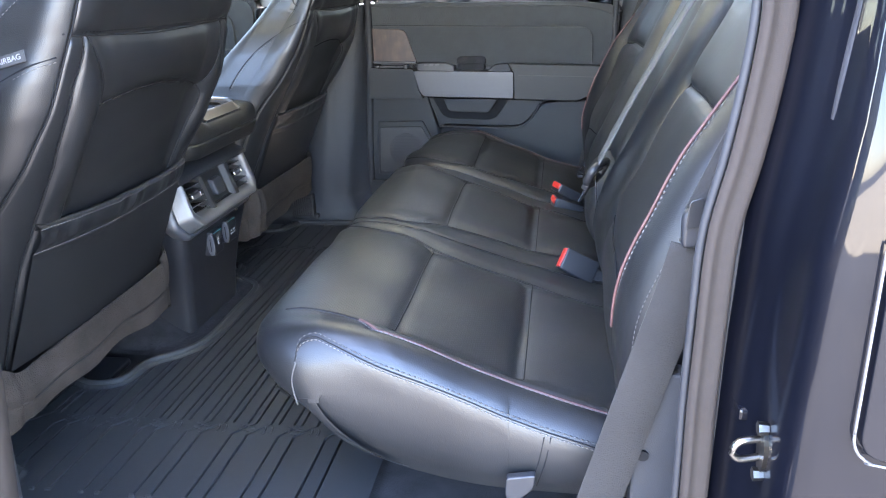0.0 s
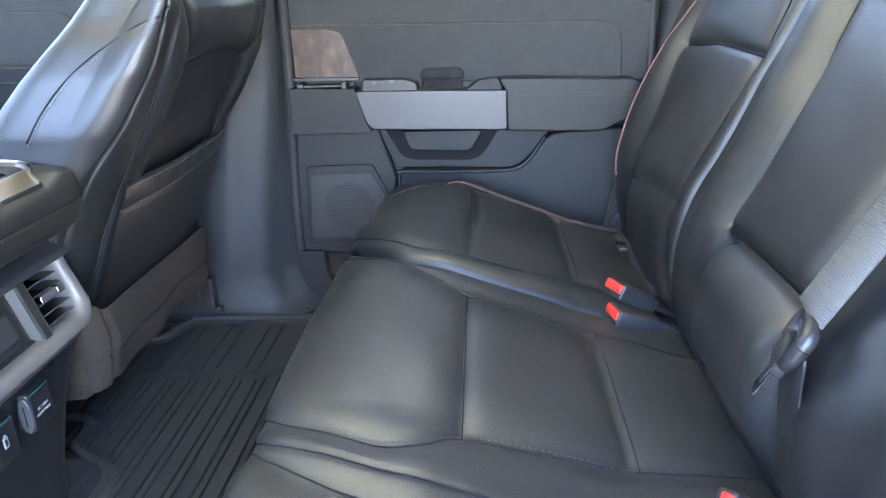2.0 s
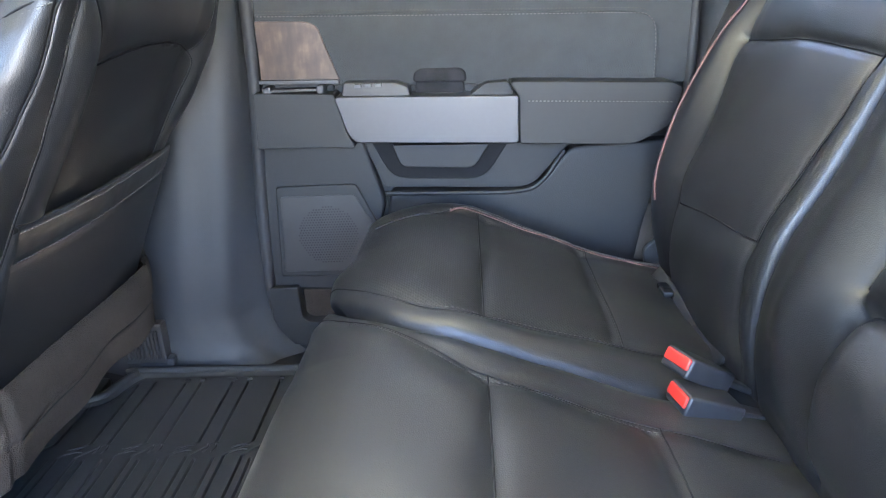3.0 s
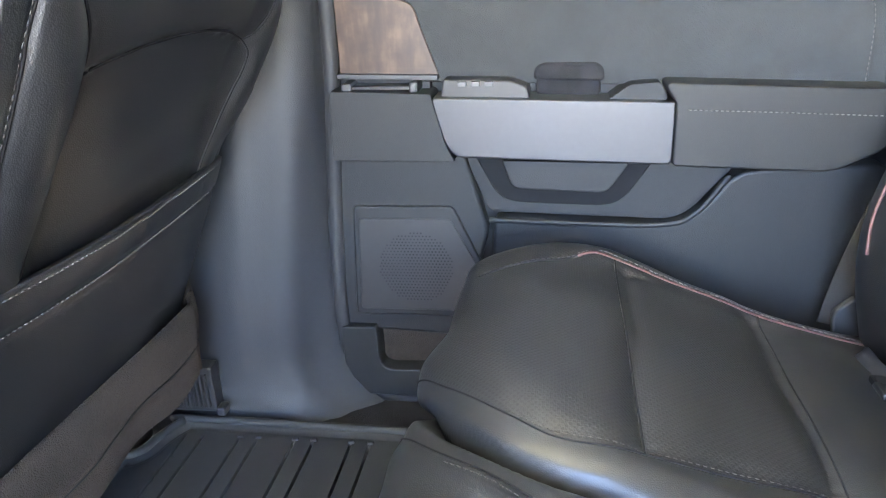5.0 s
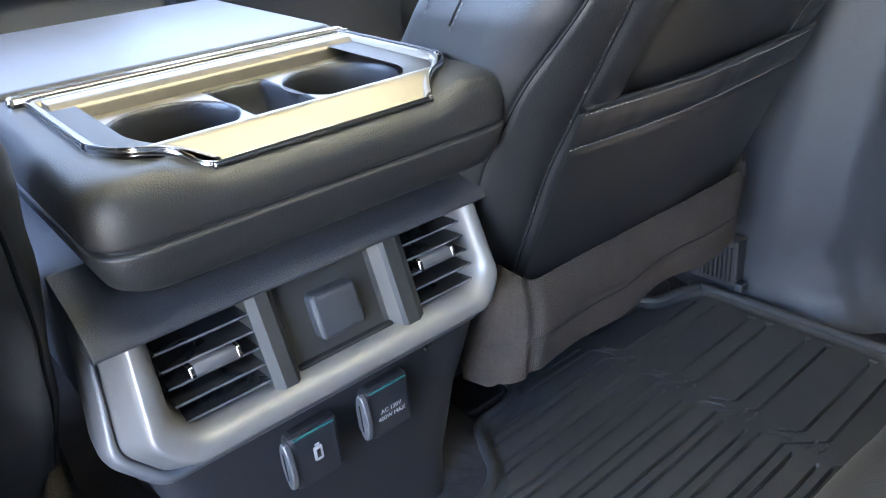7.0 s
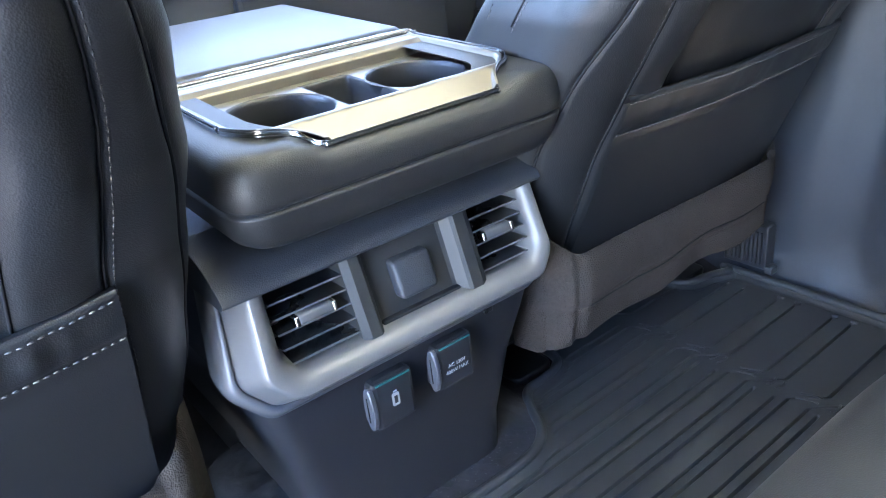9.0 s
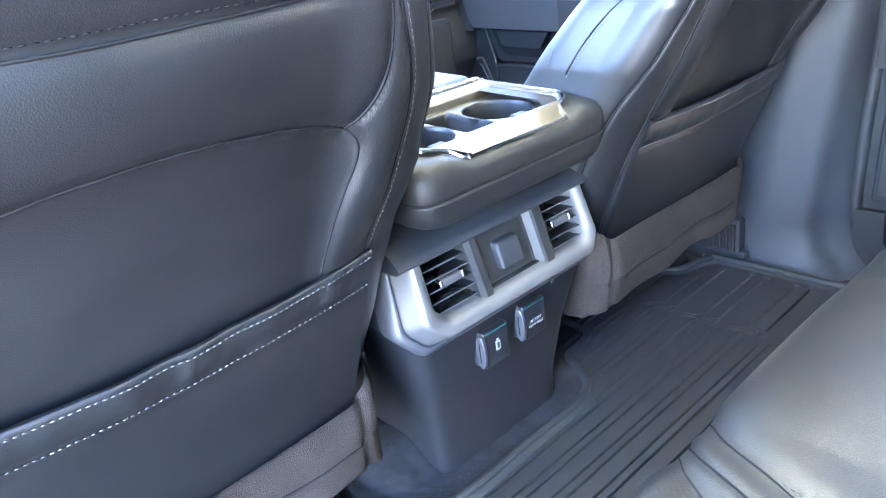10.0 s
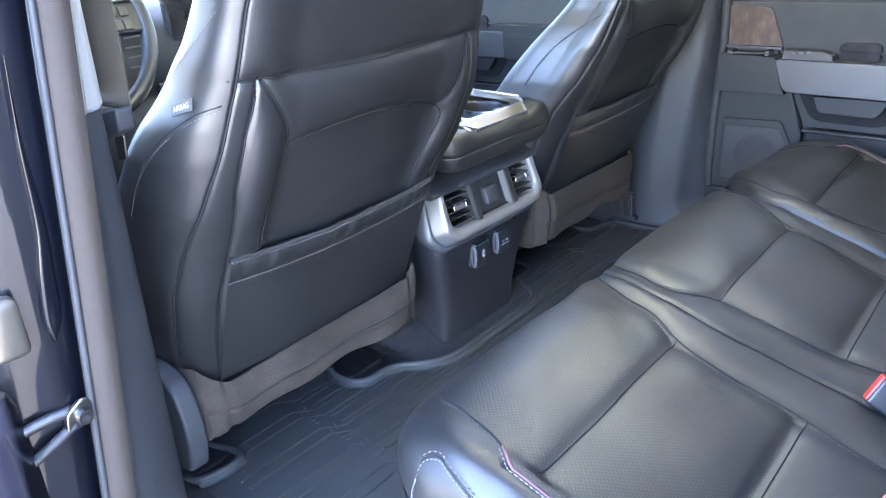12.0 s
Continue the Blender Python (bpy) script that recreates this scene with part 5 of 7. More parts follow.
def build_floor():
    floor = tagged(part("floor", smooth_bm(box_bm(-1.7, 0.85, -0.08, 1.53, -0.10, -0.014, 0.0), False), CARPET), "black carpeted cab floor", "floor", kind="structure")
    mat = thing("floor_mat", (-0.2, 0.72, -0.013), "black ribbed rubber rear floor mat", "floor mat")
    edge = [tuple(p) for p in spline(MAT_EDGE, 0.01)]
    poly = edge + [(0.12, 0.035)]
    PITCH, START = 0.0825, -0.468
    pair = [START + i * PITCH + c * PITCH for i in range(-1, 7) for c in (-0.165, 0.165)]
    close = [START + i * PITCH + c * PITCH for i in range(-1, 7) for c in (-0.335, 0.335)]
    steps = [lines((-0.60, 0.12, 0.005))] + [np.array([q + d for d in (-0.0060, -0.0028, -0.0021, -0.0012, 0.0, 0.0012, 0.0021, 0.0028, 0.0060)]) for q in pair + close]
    xs = np.unique(np.concatenate(steps).round(4))
    ys = lines((0.03, 1.41, 0.006), (0.235, 0.30, 0.0025), (1.14, 1.205, 0.0025))
    X, Y = np.meshgrid(xs, ys, indexing="ij")
    middle = np.clip((Y - 0.285) / 0.005, 0, 1) * np.clip((1.150 - Y) / 0.005, 0, 1)
    ends = np.clip((Y - 0.085) / 0.006, 0, 1) * np.clip((1.368 - Y) / 0.006, 0, 1)
    jog = np.clip((Y - 1.155) / 0.034, 0, 1) * np.clip((1.189 - Y) / 0.002, 0, 1) + np.clip((0.285 - Y) / 0.034, 0, 1) * np.clip((Y - 0.251) / 0.002, 0, 1)
    Z = np.zeros(X.shape)
    for group, share in ((pair, 1.0), (close, middle)):
        g, lip = np.zeros(X.shape), np.zeros(X.shape)
        for q in group:
            off = np.abs(X - q)
            g = np.maximum(g, np.clip((0.0021 - off) / 0.0009, 0, 1))
            lip = np.maximum(lip, np.exp(-((off - 0.0036) / 0.0014) ** 2))
        Z = Z + (0.0009 * (jog > 0.1) * lip - 0.0095 * g) * share * ends
    # the ribs step sideways where the outer fields begin
    X = X + 0.034 * np.clip((Y - 1.155) / 0.034, 0, 1) - 0.030 * np.clip((0.285 - Y) / 0.034, 0, 1)
    inside = in_poly(X, Y, poly)
    rim = seam_distance(X, Y, edge)
    Z = np.where(rim < 0.022, Z * np.clip((rim - 0.012) / 0.01, 0, 1), Z)
    Z = Z + 0.006 * np.exp(-(np.maximum(rim - 0.003, 0) / 0.004) ** 2) - 0.003 * np.exp(-((rim - 0.0145) / 0.004) ** 2)
    Z = Z + 0.0008 * np.sin(X * 13 + 1) * np.sin(Y * 7)
    fin = inside[:-1, :-1] & inside[1:, 1:] & inside[:-1, 1:] & inside[1:, :-1]
    Q = np.stack([X, Y, Z], -1)
    panels(Q, np.where(fin, 0, 9), {0: ("ribbed_sheet", RUBBER, "")}, mat, grid_normals(Q)[5, 5, 2] < 0)
    tube("raised_rim", [(x, y, 0.005) for x, y in MAT_EDGE], 0.0068, RUBBER, mat, step=0.008)
    for lo, way, start in ((0.268, -1, -0.491), (1.172, 1, -0.463)):
        for i in range(7 if way < 0 else 6):
            x = start + i * PITCH
            for k in range(2):
                y = lo + way * (0.012 * k - 0.006)
                tube("tread_bar", [(x - 0.013, y - way * 0.004, 0.0003), (x - 0.005, y - way * 0.001, 0.0009), (x + 0.004, y + way * 0.003, 0.0009), (x + 0.012, y + way * 0.003, 0.0003)], 0.0014, RUBBER, mat, n=6)
                tube("tread_bar", [(x + 0.030 + 0.012 * k, lo - way * 0.008, 0.0), (x + 0.034 + 0.012 * k, lo + way * 0.002, 0.001), (x + 0.032 + 0.012 * k, lo + way * 0.012, 0.0)], 0.0016, RUBBER, mat, n=6)
    for y, start in ((1.372, -0.351), (0.082, -0.416)):
        for i in range(5):
            x = start + i * PITCH
            for dx in (-0.0135, 0.0135):
                block("rib_end", (x + dx - 0.005, x + dx + 0.005, y - 0.003, y + 0.003, -0.003, 0.003), RUBBER, mat, 0.002)
    # carpeted tunnel in front of the console
    tx, ty = lines((-0.62, -0.368, 0.006)), lines((0.500, 0.942, 0.006))
    X, Y = np.meshgrid(tx, ty, indexing="ij")
    hump = 0.004 + 0.045 * np.clip((-0.435 - X) / 0.06, 0, 1) * np.clip(1 - (np.abs(Y - 0.725) / 0.2) ** 6, 0, 1)
    rng = np.random.default_rng(4)
    Q = np.stack([X, Y, hump + rng.normal(0, 0.0009, X.shape)], -1)
    keep = ~in_poly(X, Y, poly)
    fin = keep[:-1, :-1] & keep[1:, 1:]
    tun = thing("tunnel_carpet", (-0.45, 0.72, -0.013), "black carpet over the tunnel with light lint specks", "carpet")
    panels(Q, np.where(fin, 0, 9), {0: ("carpet_sheet", CARPET, "")}, tun, grid_normals(Q)[5, 5, 2] < 0)
    bm = bmesh.new()
    for _ in range(110):
        x, y = rng.uniform(-0.432, -0.395), rng.uniform(0.56, 0.88)
        m = pose(x, y, 0.0070, rng.uniform(-20, 20), rng.uniform(-20, 20), rng.uniform(0, 360))
        r = bmesh.ops.create_cube(bm, size=1.0)["verts"]
        sz = rng.uniform(0.0008, 0.0026)
        for v in r:
            v.co = m @ Vector((v.co.x * sz, v.co.y * 0.0006, v.co.z * 0.0004))
    tagged(part("lint", bm, TAG, tun, "pale lint specks"), kind="stuff")
    # smooth black wells beside the seat rails
    for y0, y1 in ((0.395, 0.488), (0.946, 1.016), (1.31, 1.385), (0.04, 0.118)):
        plate("floor_well", rounded([(-0.62, y0), (-0.502, y0), (-0.502, y1), (-0.62, y1)], 0.015), "z", -0.008, 0.004, GLOSS_BLACK, mat, 0.003)


build_floor()


# ---- doors on the far side ----
def door_card(name, dx, dz, label, pane):
    """The inner face of a door, seen from the cab."""
    d = thing(name, (0.1 + dx, 1.55, dz), label, "car door", "far side doors")
    X = lambda pts: [(x + dx, z + dz) for x, z in pts]
    # lower shell
    shell = X([(-0.245, 0.0), (0.44, 0.0), (0.478, 0.16), (0.512, 0.44), (0.53, 0.61), (-0.222, 0.645), (-0.222, 0.45)])
    plate("door_shell", rounded(shell, 0.02), "y", 1.532, 1.60, DOOR_PLASTIC, d, 0.004)
    # speaker side of the lower panel
    plate("front_panel", rounded(X([(-0.238, 0.11), (-0.055, 0.10), (-0.012, 0.27), (-0.045, 0.388), (-0.225, 0.392)]), 0.012), "y", 1.508, 1.54, DOOR_PLASTIC, d, 0.006, seg=3)
    rimpts = X([(-0.214, 0.135), (-0.055, 0.135), (-0.02, 0.215), (-0.062, 0.306), (-0.205, 0.306)])
    plate("speaker_frame", rounded(rimpts, 0.008), "y", 1.503, 1.512, DOOR_PLASTIC, d, 0.003)
    sp = plate("speaker_grille", rounded(X([(-0.205, 0.146), (-0.06, 0.146), (-0.028, 0.215), (-0.066, 0.288), (-0.197, 0.288)]), 0.006), "y", 1.5005, 1.506, PLASTIC_DARK, d, 0.001, "perforated black speaker grille")
    bm = bmesh.new()
    cx, cz = -0.118 + dx, 0.214 + dz
    for i in range(24):
        for j in range(24):
            x, z = cx - 0.058 + i * 0.005 + (j % 2) * 0.0025, cz - 0.055 + j * 0.0047
            if math.hypot(x - cx, z - cz) < 0.054 and x < -0.04 + dx:
                r = bmesh.ops.create_circle(bm, cap_ends=True, segments=5, radius=0.0016, matrix=pose(x, 1.5, z, 90, 0, 0))
    part("grille_hole", bm, CARPET, sp, "black grille holes")
    # rear lower panel with the scooped edge
    scoop = X([(-0.018, 0.02), (0.45, 0.02), (0.475, 0.16), (0.492, 0.365), (0.33, 0.36), (0.302, 0.352), (0.270, 0.305), (0.235, 0.284), (0.15, 0.284), (-0.005, 0.293)])
    plate("lower_panel", rounded(scoop, [0.01, 0.02, 0.02, 0.02, 0.02, 0.03, 0.04, 0.03, 0.01, 0.02]), "y", 1.500, 1.54, DOOR_PLASTIC, d, 0.009, seg=4)
    tube("panel_edge", [(x, 1.501, z) for x, z in X([(-0.012, 0.288), (0.10, 0.284), (0.22, 0.283), (0.262, 0.30), (0.300, 0.352)])], 0.004, DOOR_PLASTIC, d)
    # bottle holder at the foot
    plate("bottle_holder", rounded(X([(-0.238, 0.0), (-0.06, 0.0), (-0.075, 0.040), (-0.105, 0.048), (-0.172, 0.046), (-0.182, 0.060), (-0.184, 0.118), (-0.238, 0.118)]), [0.006, 0.01, 0.012, 0.01, 0.012, 0.01, 0.004, 0.004]), "y", 1.494, 1.535, DOOR_PLASTIC, d, 0.006, seg=3)
    plate("holder_lining", rounded(X([(-0.180, 0.045), (-0.085, 0.040), (-0.075, 0.105), (-0.180, 0.108)]), 0.006), "y", 1.522, 1.535, FELT, d, 0.001, "brown-grey felt lining")
    # armrest
    plate("armrest_front", rounded(X([(-0.217, 0.380), (-0.052, 0.377), (-0.064, 0.40), (-0.081, 0.466), (-0.214, 0.472)]), 0.004), "y", 1.474, 1.54, DOOR_PLASTIC, d, 0.010, seg=5)
    plate("armrest_well", rounded(X([(-0.188, 0.4715), (-0.108, 0.4705), (-0.104, 0.474), (-0.192, 0.475)]), 0.001), "y", 1.487, 1.52, PLASTIC_DARK, d, 0.0, "dark open well")
    for b in ((-0.200, -0.186), (-0.110, -0.098)):
        block("well_rim", (b[0] + dx, b[1] + dx, 1.482, 1.526, 0.466 + dz, 0.480 + dz), ALU, d, 0.003, "silver well rim")
    plate("wood_ledge", rounded(X([(-0.208, 0.484), (-0.074, 0.480), (-0.074, 0.486), (-0.208, 0.490)]), 0.001), "y", 1.498, 1.535, ALU, d, 0.001, "thin silver strip")
    plate("armrest_front", rounded(X([(-0.212, 0.463), (-0.087, 0.461), (-0.087, 0.482), (-0.208, 0.486)]), 0.004), "y", 1.518, 1.54, DOOR_PLASTIC, d, 0.002)
    grip = plate("grip", rounded(X([(-0.081, 0.462), (0.222, 0.452), (0.222, 0.373), (-0.05, 0.384), (-0.064, 0.40)]), [0.008, 0.004, 0.01, 0.008, 0.01]), "y", 1.471, 1.53, ALU, d, 0.009, "brushed silver grip", 6)
    plate("switch_pod", rounded(X([(-0.07, 0.458), (0.046, 0.455), (0.042, 0.472), (0.02, 0.480), (-0.066, 0.483)]), 0.006), "y", 1.484, 1.535, PLASTIC_DARK, d, 0.003)
    for k in range(3):
        block("switch", (-0.046 + k * 0.017 + dx, -0.035 + k * 0.017 + dx, 1.478, 1.486, 0.474 + dz, 0.480 + dz), BAND, d, 0.001, "small dark silver switch")
    plate("pull_cup", rounded(X([(0.050, 0.455), (0.135, 0.452), (0.132, 0.490), (0.054, 0.492)]), 0.012), "y", 1.512, 1.537, CARPET, d, 0.004, "dark recessed pull cup")
    plate("pull_lip", rounded(X([(0.048, 0.476), (0.138, 0.473), (0.137, 0.489), (0.128, 0.496), (0.06, 0.497), (0.05, 0.491)]), 0.006), "y", 1.508, 1.537, CARPET, d, 0.008, seg=3)
    plate("armrest_bridge", rounded(X([(0.14, 0.452), (0.215, 0.452), (0.205, 0.474), (0.168, 0.472)]), 0.006), "y", 1.486, 1.535, DOOR_PLASTIC, d, 0.004)
    pad = plate("armrest_pad", rounded(X([(0.2225, 0.372), (0.41, 0.364), (0.474, 0.396), (0.486, 0.455), (0.470, 0.464), (0.205, 0.476), (0.222, 0.45)]), [0.006, 0.015, 0.02, 0.01, 0.01, 0.012, 0.003]), "y", 1.468, 1.54, VINYL, d, 0.021, "padded black armrest", 8)
    stitches("stitching", [(0.236 + dx, 1.4675, 0.443 + dz), (0.35 + dx, 1.4675, 0.438 + dz), (0.470 + dx, 1.4675, 0.432 + dz)], (0, -1, 0), THREAD, pad, length=0.004)
    # map pocket under the grip
    plate("map_pocket", rounded(X([(-0.045, 0.376), (0.31, 0.362), (0.245, 0.285), (-0.012, 0.295)]), [0.004, 0.01, 0.03, 0.01]), "y", 1.515, 1.536, DOOR_PLASTIC, d, 0.003)
    cupo = X([(-0.03, 0.376), (0.205, 0.368), (0.172, 0.318), (0.15, 0.305), (0.02, 0.310), (-0.002, 0.322)])
    # Black plate that draws the shade inside the pocket recess
    plate("pocket_shade", rounded(cupo, [0.005, 0.005, 0.015, 0.02, 0.02, 0.015]), "y", 1.5120, 1.53, THREAD_AND_SHADE, d, 0.001, "shade of the pocket recess, set in black", 1)
    plate("pocket_face", rounded(X([(0.008, 0.374), (0.172, 0.370), (0.145, 0.330), (0.022, 0.336)]), [0.004, 0.004, 0.012, 0.012]), "y", 1.492, 1.516, DOOR_PLASTIC, d, 0.007, seg=4)
    # upper trim with the stitched inset
    plate("upper_trim", rounded(X([(-0.216, 0.478), (0.505, 0.455), (0.52, 0.580), (0.50, 0.610), (0.40, 0.632), (-0.215, 0.646)]), [0.004, 0.01, 0.03, 0.04, 0.05, 0.004]), "y", 1.522, 1.56, FABRIC, d, 0.006, seg=3)
    inset = rounded(X([(-0.11, 0.476), (0.452, 0.458), (0.450, 0.545), (0.436, 0.568), (0.395, 0.574), (-0.208, 0.594), (-0.208, 0.575)]), [0.004, 0.004, 0.02, 0.03, 0.02, 0.004, 0.004])
    plate("upper_inset", inset, "y", 1.515, 1.53, FABRIC, d, 0.005, seg=3)
    run = [(x, 1.5135, z) for x, z in X([(0.448, 0.466), (0.447, 0.54), (0.435, 0.564), (0.40, 0.5705), (0.2, 0.577), (-0.10, 0.5875), (-0.205, 0.591)])]
    stitches("stitching", run, (0, -1, 0), THREAD, d, length=0.004, r=0.0006)
    stitches("stitching", [(x, y, z + 0.008) for x, y, z in run[2:]], (0, -1, 0), THREAD_DARK, d, length=0.004, r=0.0006)
    plate("wood_insert", rounded(X([(-0.206, 0.488), (-0.074, 0.485), (-0.098, 0.553), (-0.104, 0.574), (-0.125, 0.581), (-0.206, 0.584)]), [0.002, 0.003, 0.02, 0.012, 0.015, 0.002]), "y", 1.508, 1.53, WOOD, d, 0.004, "rustic brown wood inlay", 3)
    plate("sill", rounded(X([(-0.222, 0.635), (0.40, 0.622), (0.49, 0.600), (0.535, 0.61), (0.50, 0.630), (0.40, 0.643), (-0.222, 0.655)]), 0.006), "y", 1.530, 1.575, DOOR_PLASTIC, d, 0.006, seg=3)
    block("lock_pin", (-0.118 + dx, -0.112 + dx, 1.534, 1.540, 0.66 + dz, 0.70 + dz), GLOSS_BLACK, d, 0.002)
    # window
    win = plate("window_frame", X([(-0.235, 0.66), (-0.205, 0.66), (-0.205, 1.03), (0.38, 1.03), (0.50, 0.66), (0.53, 0.62), (0.545, 0.66), (0.42, 1.07), (-0.235, 1.07)]), "y", 1.55, 1.60, PLASTIC_DARK, d, 0.0)
    g = plate("pane", X([(-0.21, 0.60), (0.53, 0.60), (0.38, 1.04), (-0.21, 1.04)]), "y", 1.578, 1.582, pane, win, 0.0, "tinted window glass")
    block("door_skin", (-0.24 + dx, 0.54 + dx, 1.602, 1.64, -0.05 + dz, 0.655 + dz), PAINT, d, 0.01)
    return d


rear_door = door_card("rear_door", 0.0, 0.0, "closed rear door with brushed silver grip, rustic wood inlay and speaker", PRIVACY_GLASS)
front_door = door_card("front_door", -1.10, 0.07, "closed front passenger door with brushed silver grip and wood inlay", DARK_GLASS)


# ---- pillars, seals and trim ----
def loft(name, rings, material, parent=None, label="", closed=False):
    k = len(rings[0])
    f = []
    for i in range(len(rings) - 1):
        for j in range(k if closed else k - 1):
            f.append((i * k + j, i * k + (j + 1) % k, (i + 1) * k + (j + 1) % k, (i + 1) * k + j))
    if closed:
        f += [tuple(range(k))[::-1], tuple(range((len(rings) - 1) * k, len(rings) * k))]
    bm = bmesh.new()
    vs = [bm.verts.new(p) for r in rings for p in r]
    for q in f:
        bm.faces.new([vs[i] for i in q])
    bmesh.ops.recalc_face_normals(bm, faces=bm.faces[:])
    return part(name, smooth_bm(bm), material, parent, label)


def b_pillar(flip, name):
    """The trim between the doors, with its swept foot. flip: on the near side."""
    Yf = (lambda y: 1.445 - y) if flip else (lambda y: y)
    p = thing(name, (-0.3, Yf(1.5), 0.0), "dark grey grained door pillar trim with light grey cloth upper part", "pillar trim", "door pillars", "structure")
    def section(z):
        zz = [-0.02, 0.0, 0.03, 0.08, 0.25, 0.36, 0.48, 0.61, 0.66, 0.75, 1.05]
        xr = np.interp(z, zz, [-0.17, -0.19, -0.215, -0.236, -0.240, -0.232, -0.223, -0.224, -0.226, -0.23, -0.26])
        xm = np.interp(z, zz, [-0.235, -0.258, -0.283, -0.302, -0.284, -0.268, -0.250, -0.236, -0.238, -0.245, -0.275])
        xf = np.interp(z, zz, [-0.50, -0.49, -0.43, -0.405, -0.385, -0.365, -0.345, -0.315, -0.31, -0.31, -0.33])
        lift = 0.012 * math.exp(-((z + 0.01) / 0.04) ** 2)
        pts = [(xr, 1.60), (xr, 1.535), (xr - 0.004, 1.50), (xm + 0.017, 1.467), (xm + 0.008, 1.4545), (xm - 0.002, 1.4465), (xm - 0.016, 1.4420), (xm - 0.05, 1.436 - lift), (xf + 0.03, 1.428 - lift), (xf, 1.430 - lift), (xf - 0.06, 1.44), (xf - 0.16, 1.46), (-0.60, 1.60)]
        return [(x, Yf(y), z) for x, y in spline(pts, 0.008)]
    low = [section(z) for z in list(np.linspace(-0.02, 0.1, 13)) + list(np.linspace(0.13, 0.655, 20))]
    m = min(len(r) for r in low)
    def same(r, n):
        a = np.array(r)
        at = np.linspace(0, len(a) - 1, n)
        return [tuple(np.interp(at, np.arange(len(a)), a[:, k])[i] for k in range(3)) for i in range(n)]
    loft("lower_trim", [same(r, 44) for r in low], PLASTIC, p)
    up = [section(z) for z in np.linspace(0.658, 1.06, 12)]
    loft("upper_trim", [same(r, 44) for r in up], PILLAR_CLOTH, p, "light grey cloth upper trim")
    return p


b_pillar(False, "pillar_far")


def near_out(z):
    """How far out the cab side stands at a height."""
    return -0.124 + (z - 0.5) * 0.12


def near_pillar():
    p = thing("pillar_near", (-0.3, -0.05, 0.0), "dark grey grained door pillar trim with light grey cloth upper part", "pillar trim", "door pillars", "structure")
    def section(z):
        s, ty, xe = (z - 0.24) * 0.09, near_out(z), -0.225 - (0.5 - z) * 0.03
        pts = [(xe + 0.002, ty - 0.02), (xe, ty), (xe - 0.012, ty + 0.016), (xe * 0.6 - 0.115, ty * 0.5 - 0.035), (-0.30 + s, -0.062), (-0.35 + s, -0.038), (-0.41 + s, -0.022), (-0.47 + s, -0.018), (-0.60 + s, -0.10)]
        fine = spline(pts, 0.004)
        at = np.linspace(0, len(fine) - 1, 40)
        return [(np.interp(at, np.arange(len(fine)), fine[:, 0])[i], np.interp(at, np.arange(len(fine)), fine[:, 1])[i], z) for i in range(40)]
    loft("lower_trim", [section(z) for z in np.linspace(-0.03, 0.652, 24)], PLASTIC, p)
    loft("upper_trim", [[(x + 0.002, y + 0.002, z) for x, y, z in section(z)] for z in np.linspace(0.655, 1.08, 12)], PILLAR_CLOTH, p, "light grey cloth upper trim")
    return p


near_pillar()
# scuff bead and ribbed vent at the foot of the far pillar
foot = thing("floor_vent", (-0.44, 1.40, 0.03), "small ribbed black floor vent beside the pillar foot", "vent")
for i in range(9):
    block("rib", (-0.475 + i * 0.007, -0.472 + i * 0.007, 1.395, 1.418, 0.03, 0.085), PLASTIC_DARK, foot, 0.0008)
block("vent_frame", (-0.482, -0.408, 1.40, 1.425, 0.02, 0.095), PLASTIC_DARK, foot, 0.003)
block("clip", (-0.405, -0.392, 1.39, 1.41, 0.02, 0.034), PLASTIC, foot, 0.003)

far_seal = thing("door_seal", (-0.22, 1.52, 0.0), "black rubber seal round the far door opening", "door seal", kind="structure")
tube("seal_bead", [(-0.216, 1.512, 0.70), (-0.217, 1.510, 0.55), (-0.223, 1.507, 0.42), (-0.235, 1.506, 0.24), (-0.237, 1.506, 0.10), (-0.216, 1.506, 0.03), (-0.165, 1.510, -0.012), (-0.05, 1.514, -0.02)], 0.0115, SEAL_DARK, far_seal, step=0.012)
tube("seal_bead", [(0.515, 1.528, 0.70), (0.512, 1.526, 0.58), (0.508, 1.522, 0.44), (0.485, 1.522, 0.25), (0.46, 1.522, 0.10)], 0.009, SEAL_DARK, far_seal, step=0.012)
block("lamp_pin", (-0.2145, -0.2065, 1.512, 1.5185, 0.553, 0.567), WHITE_INK, far_seal, 0.002, "small white plug")

# rear pillar trims with belt guides
def c_pillar(flip, name):
    Yf = (lambda y: 1.445 - y) if flip else (lambda y: y)
    p = thing(name, (0.55, Yf(1.5), 0.1), "grey rear pillar trim behind the backrest", "pillar trim", "rear pillars", "structure")
    rings = []
    for z in np.linspace(0.02, 1.06, 22):
        x0 = np.interp(z, [0.0, 0.16, 0.45, 0.60, 0.8, 1.06], [0.455, 0.470, 0.512, 0.530, 0.53, 0.45])
        pts = [(x0, 1.555 if flip else 1.60), (x0 + 0.004, 1.53), (x0 + 0.012, 1.505), (x0 + 0.03, 1.490), (x0 + 0.07, 1.478), (x0 + 0.14, 1.470), (0.80, 1.465)]
        rings.append([(x, Yf(y), z) for x, y in pts])
    loft("trim_shell", rings, PLASTIC, p)
    return p


c_pillar(False, "rear_pillar_far")
c_pillar(True, "rear_pillar_near")


# ---- belts and buckles ----
def webbing(name, path, width, material, parent, label="", up=(0, -1, 0), thick=0.0013):
    return sweep(name, spline(path, 0.008), rect(width / 2, thick), material, parent, label, up=up)


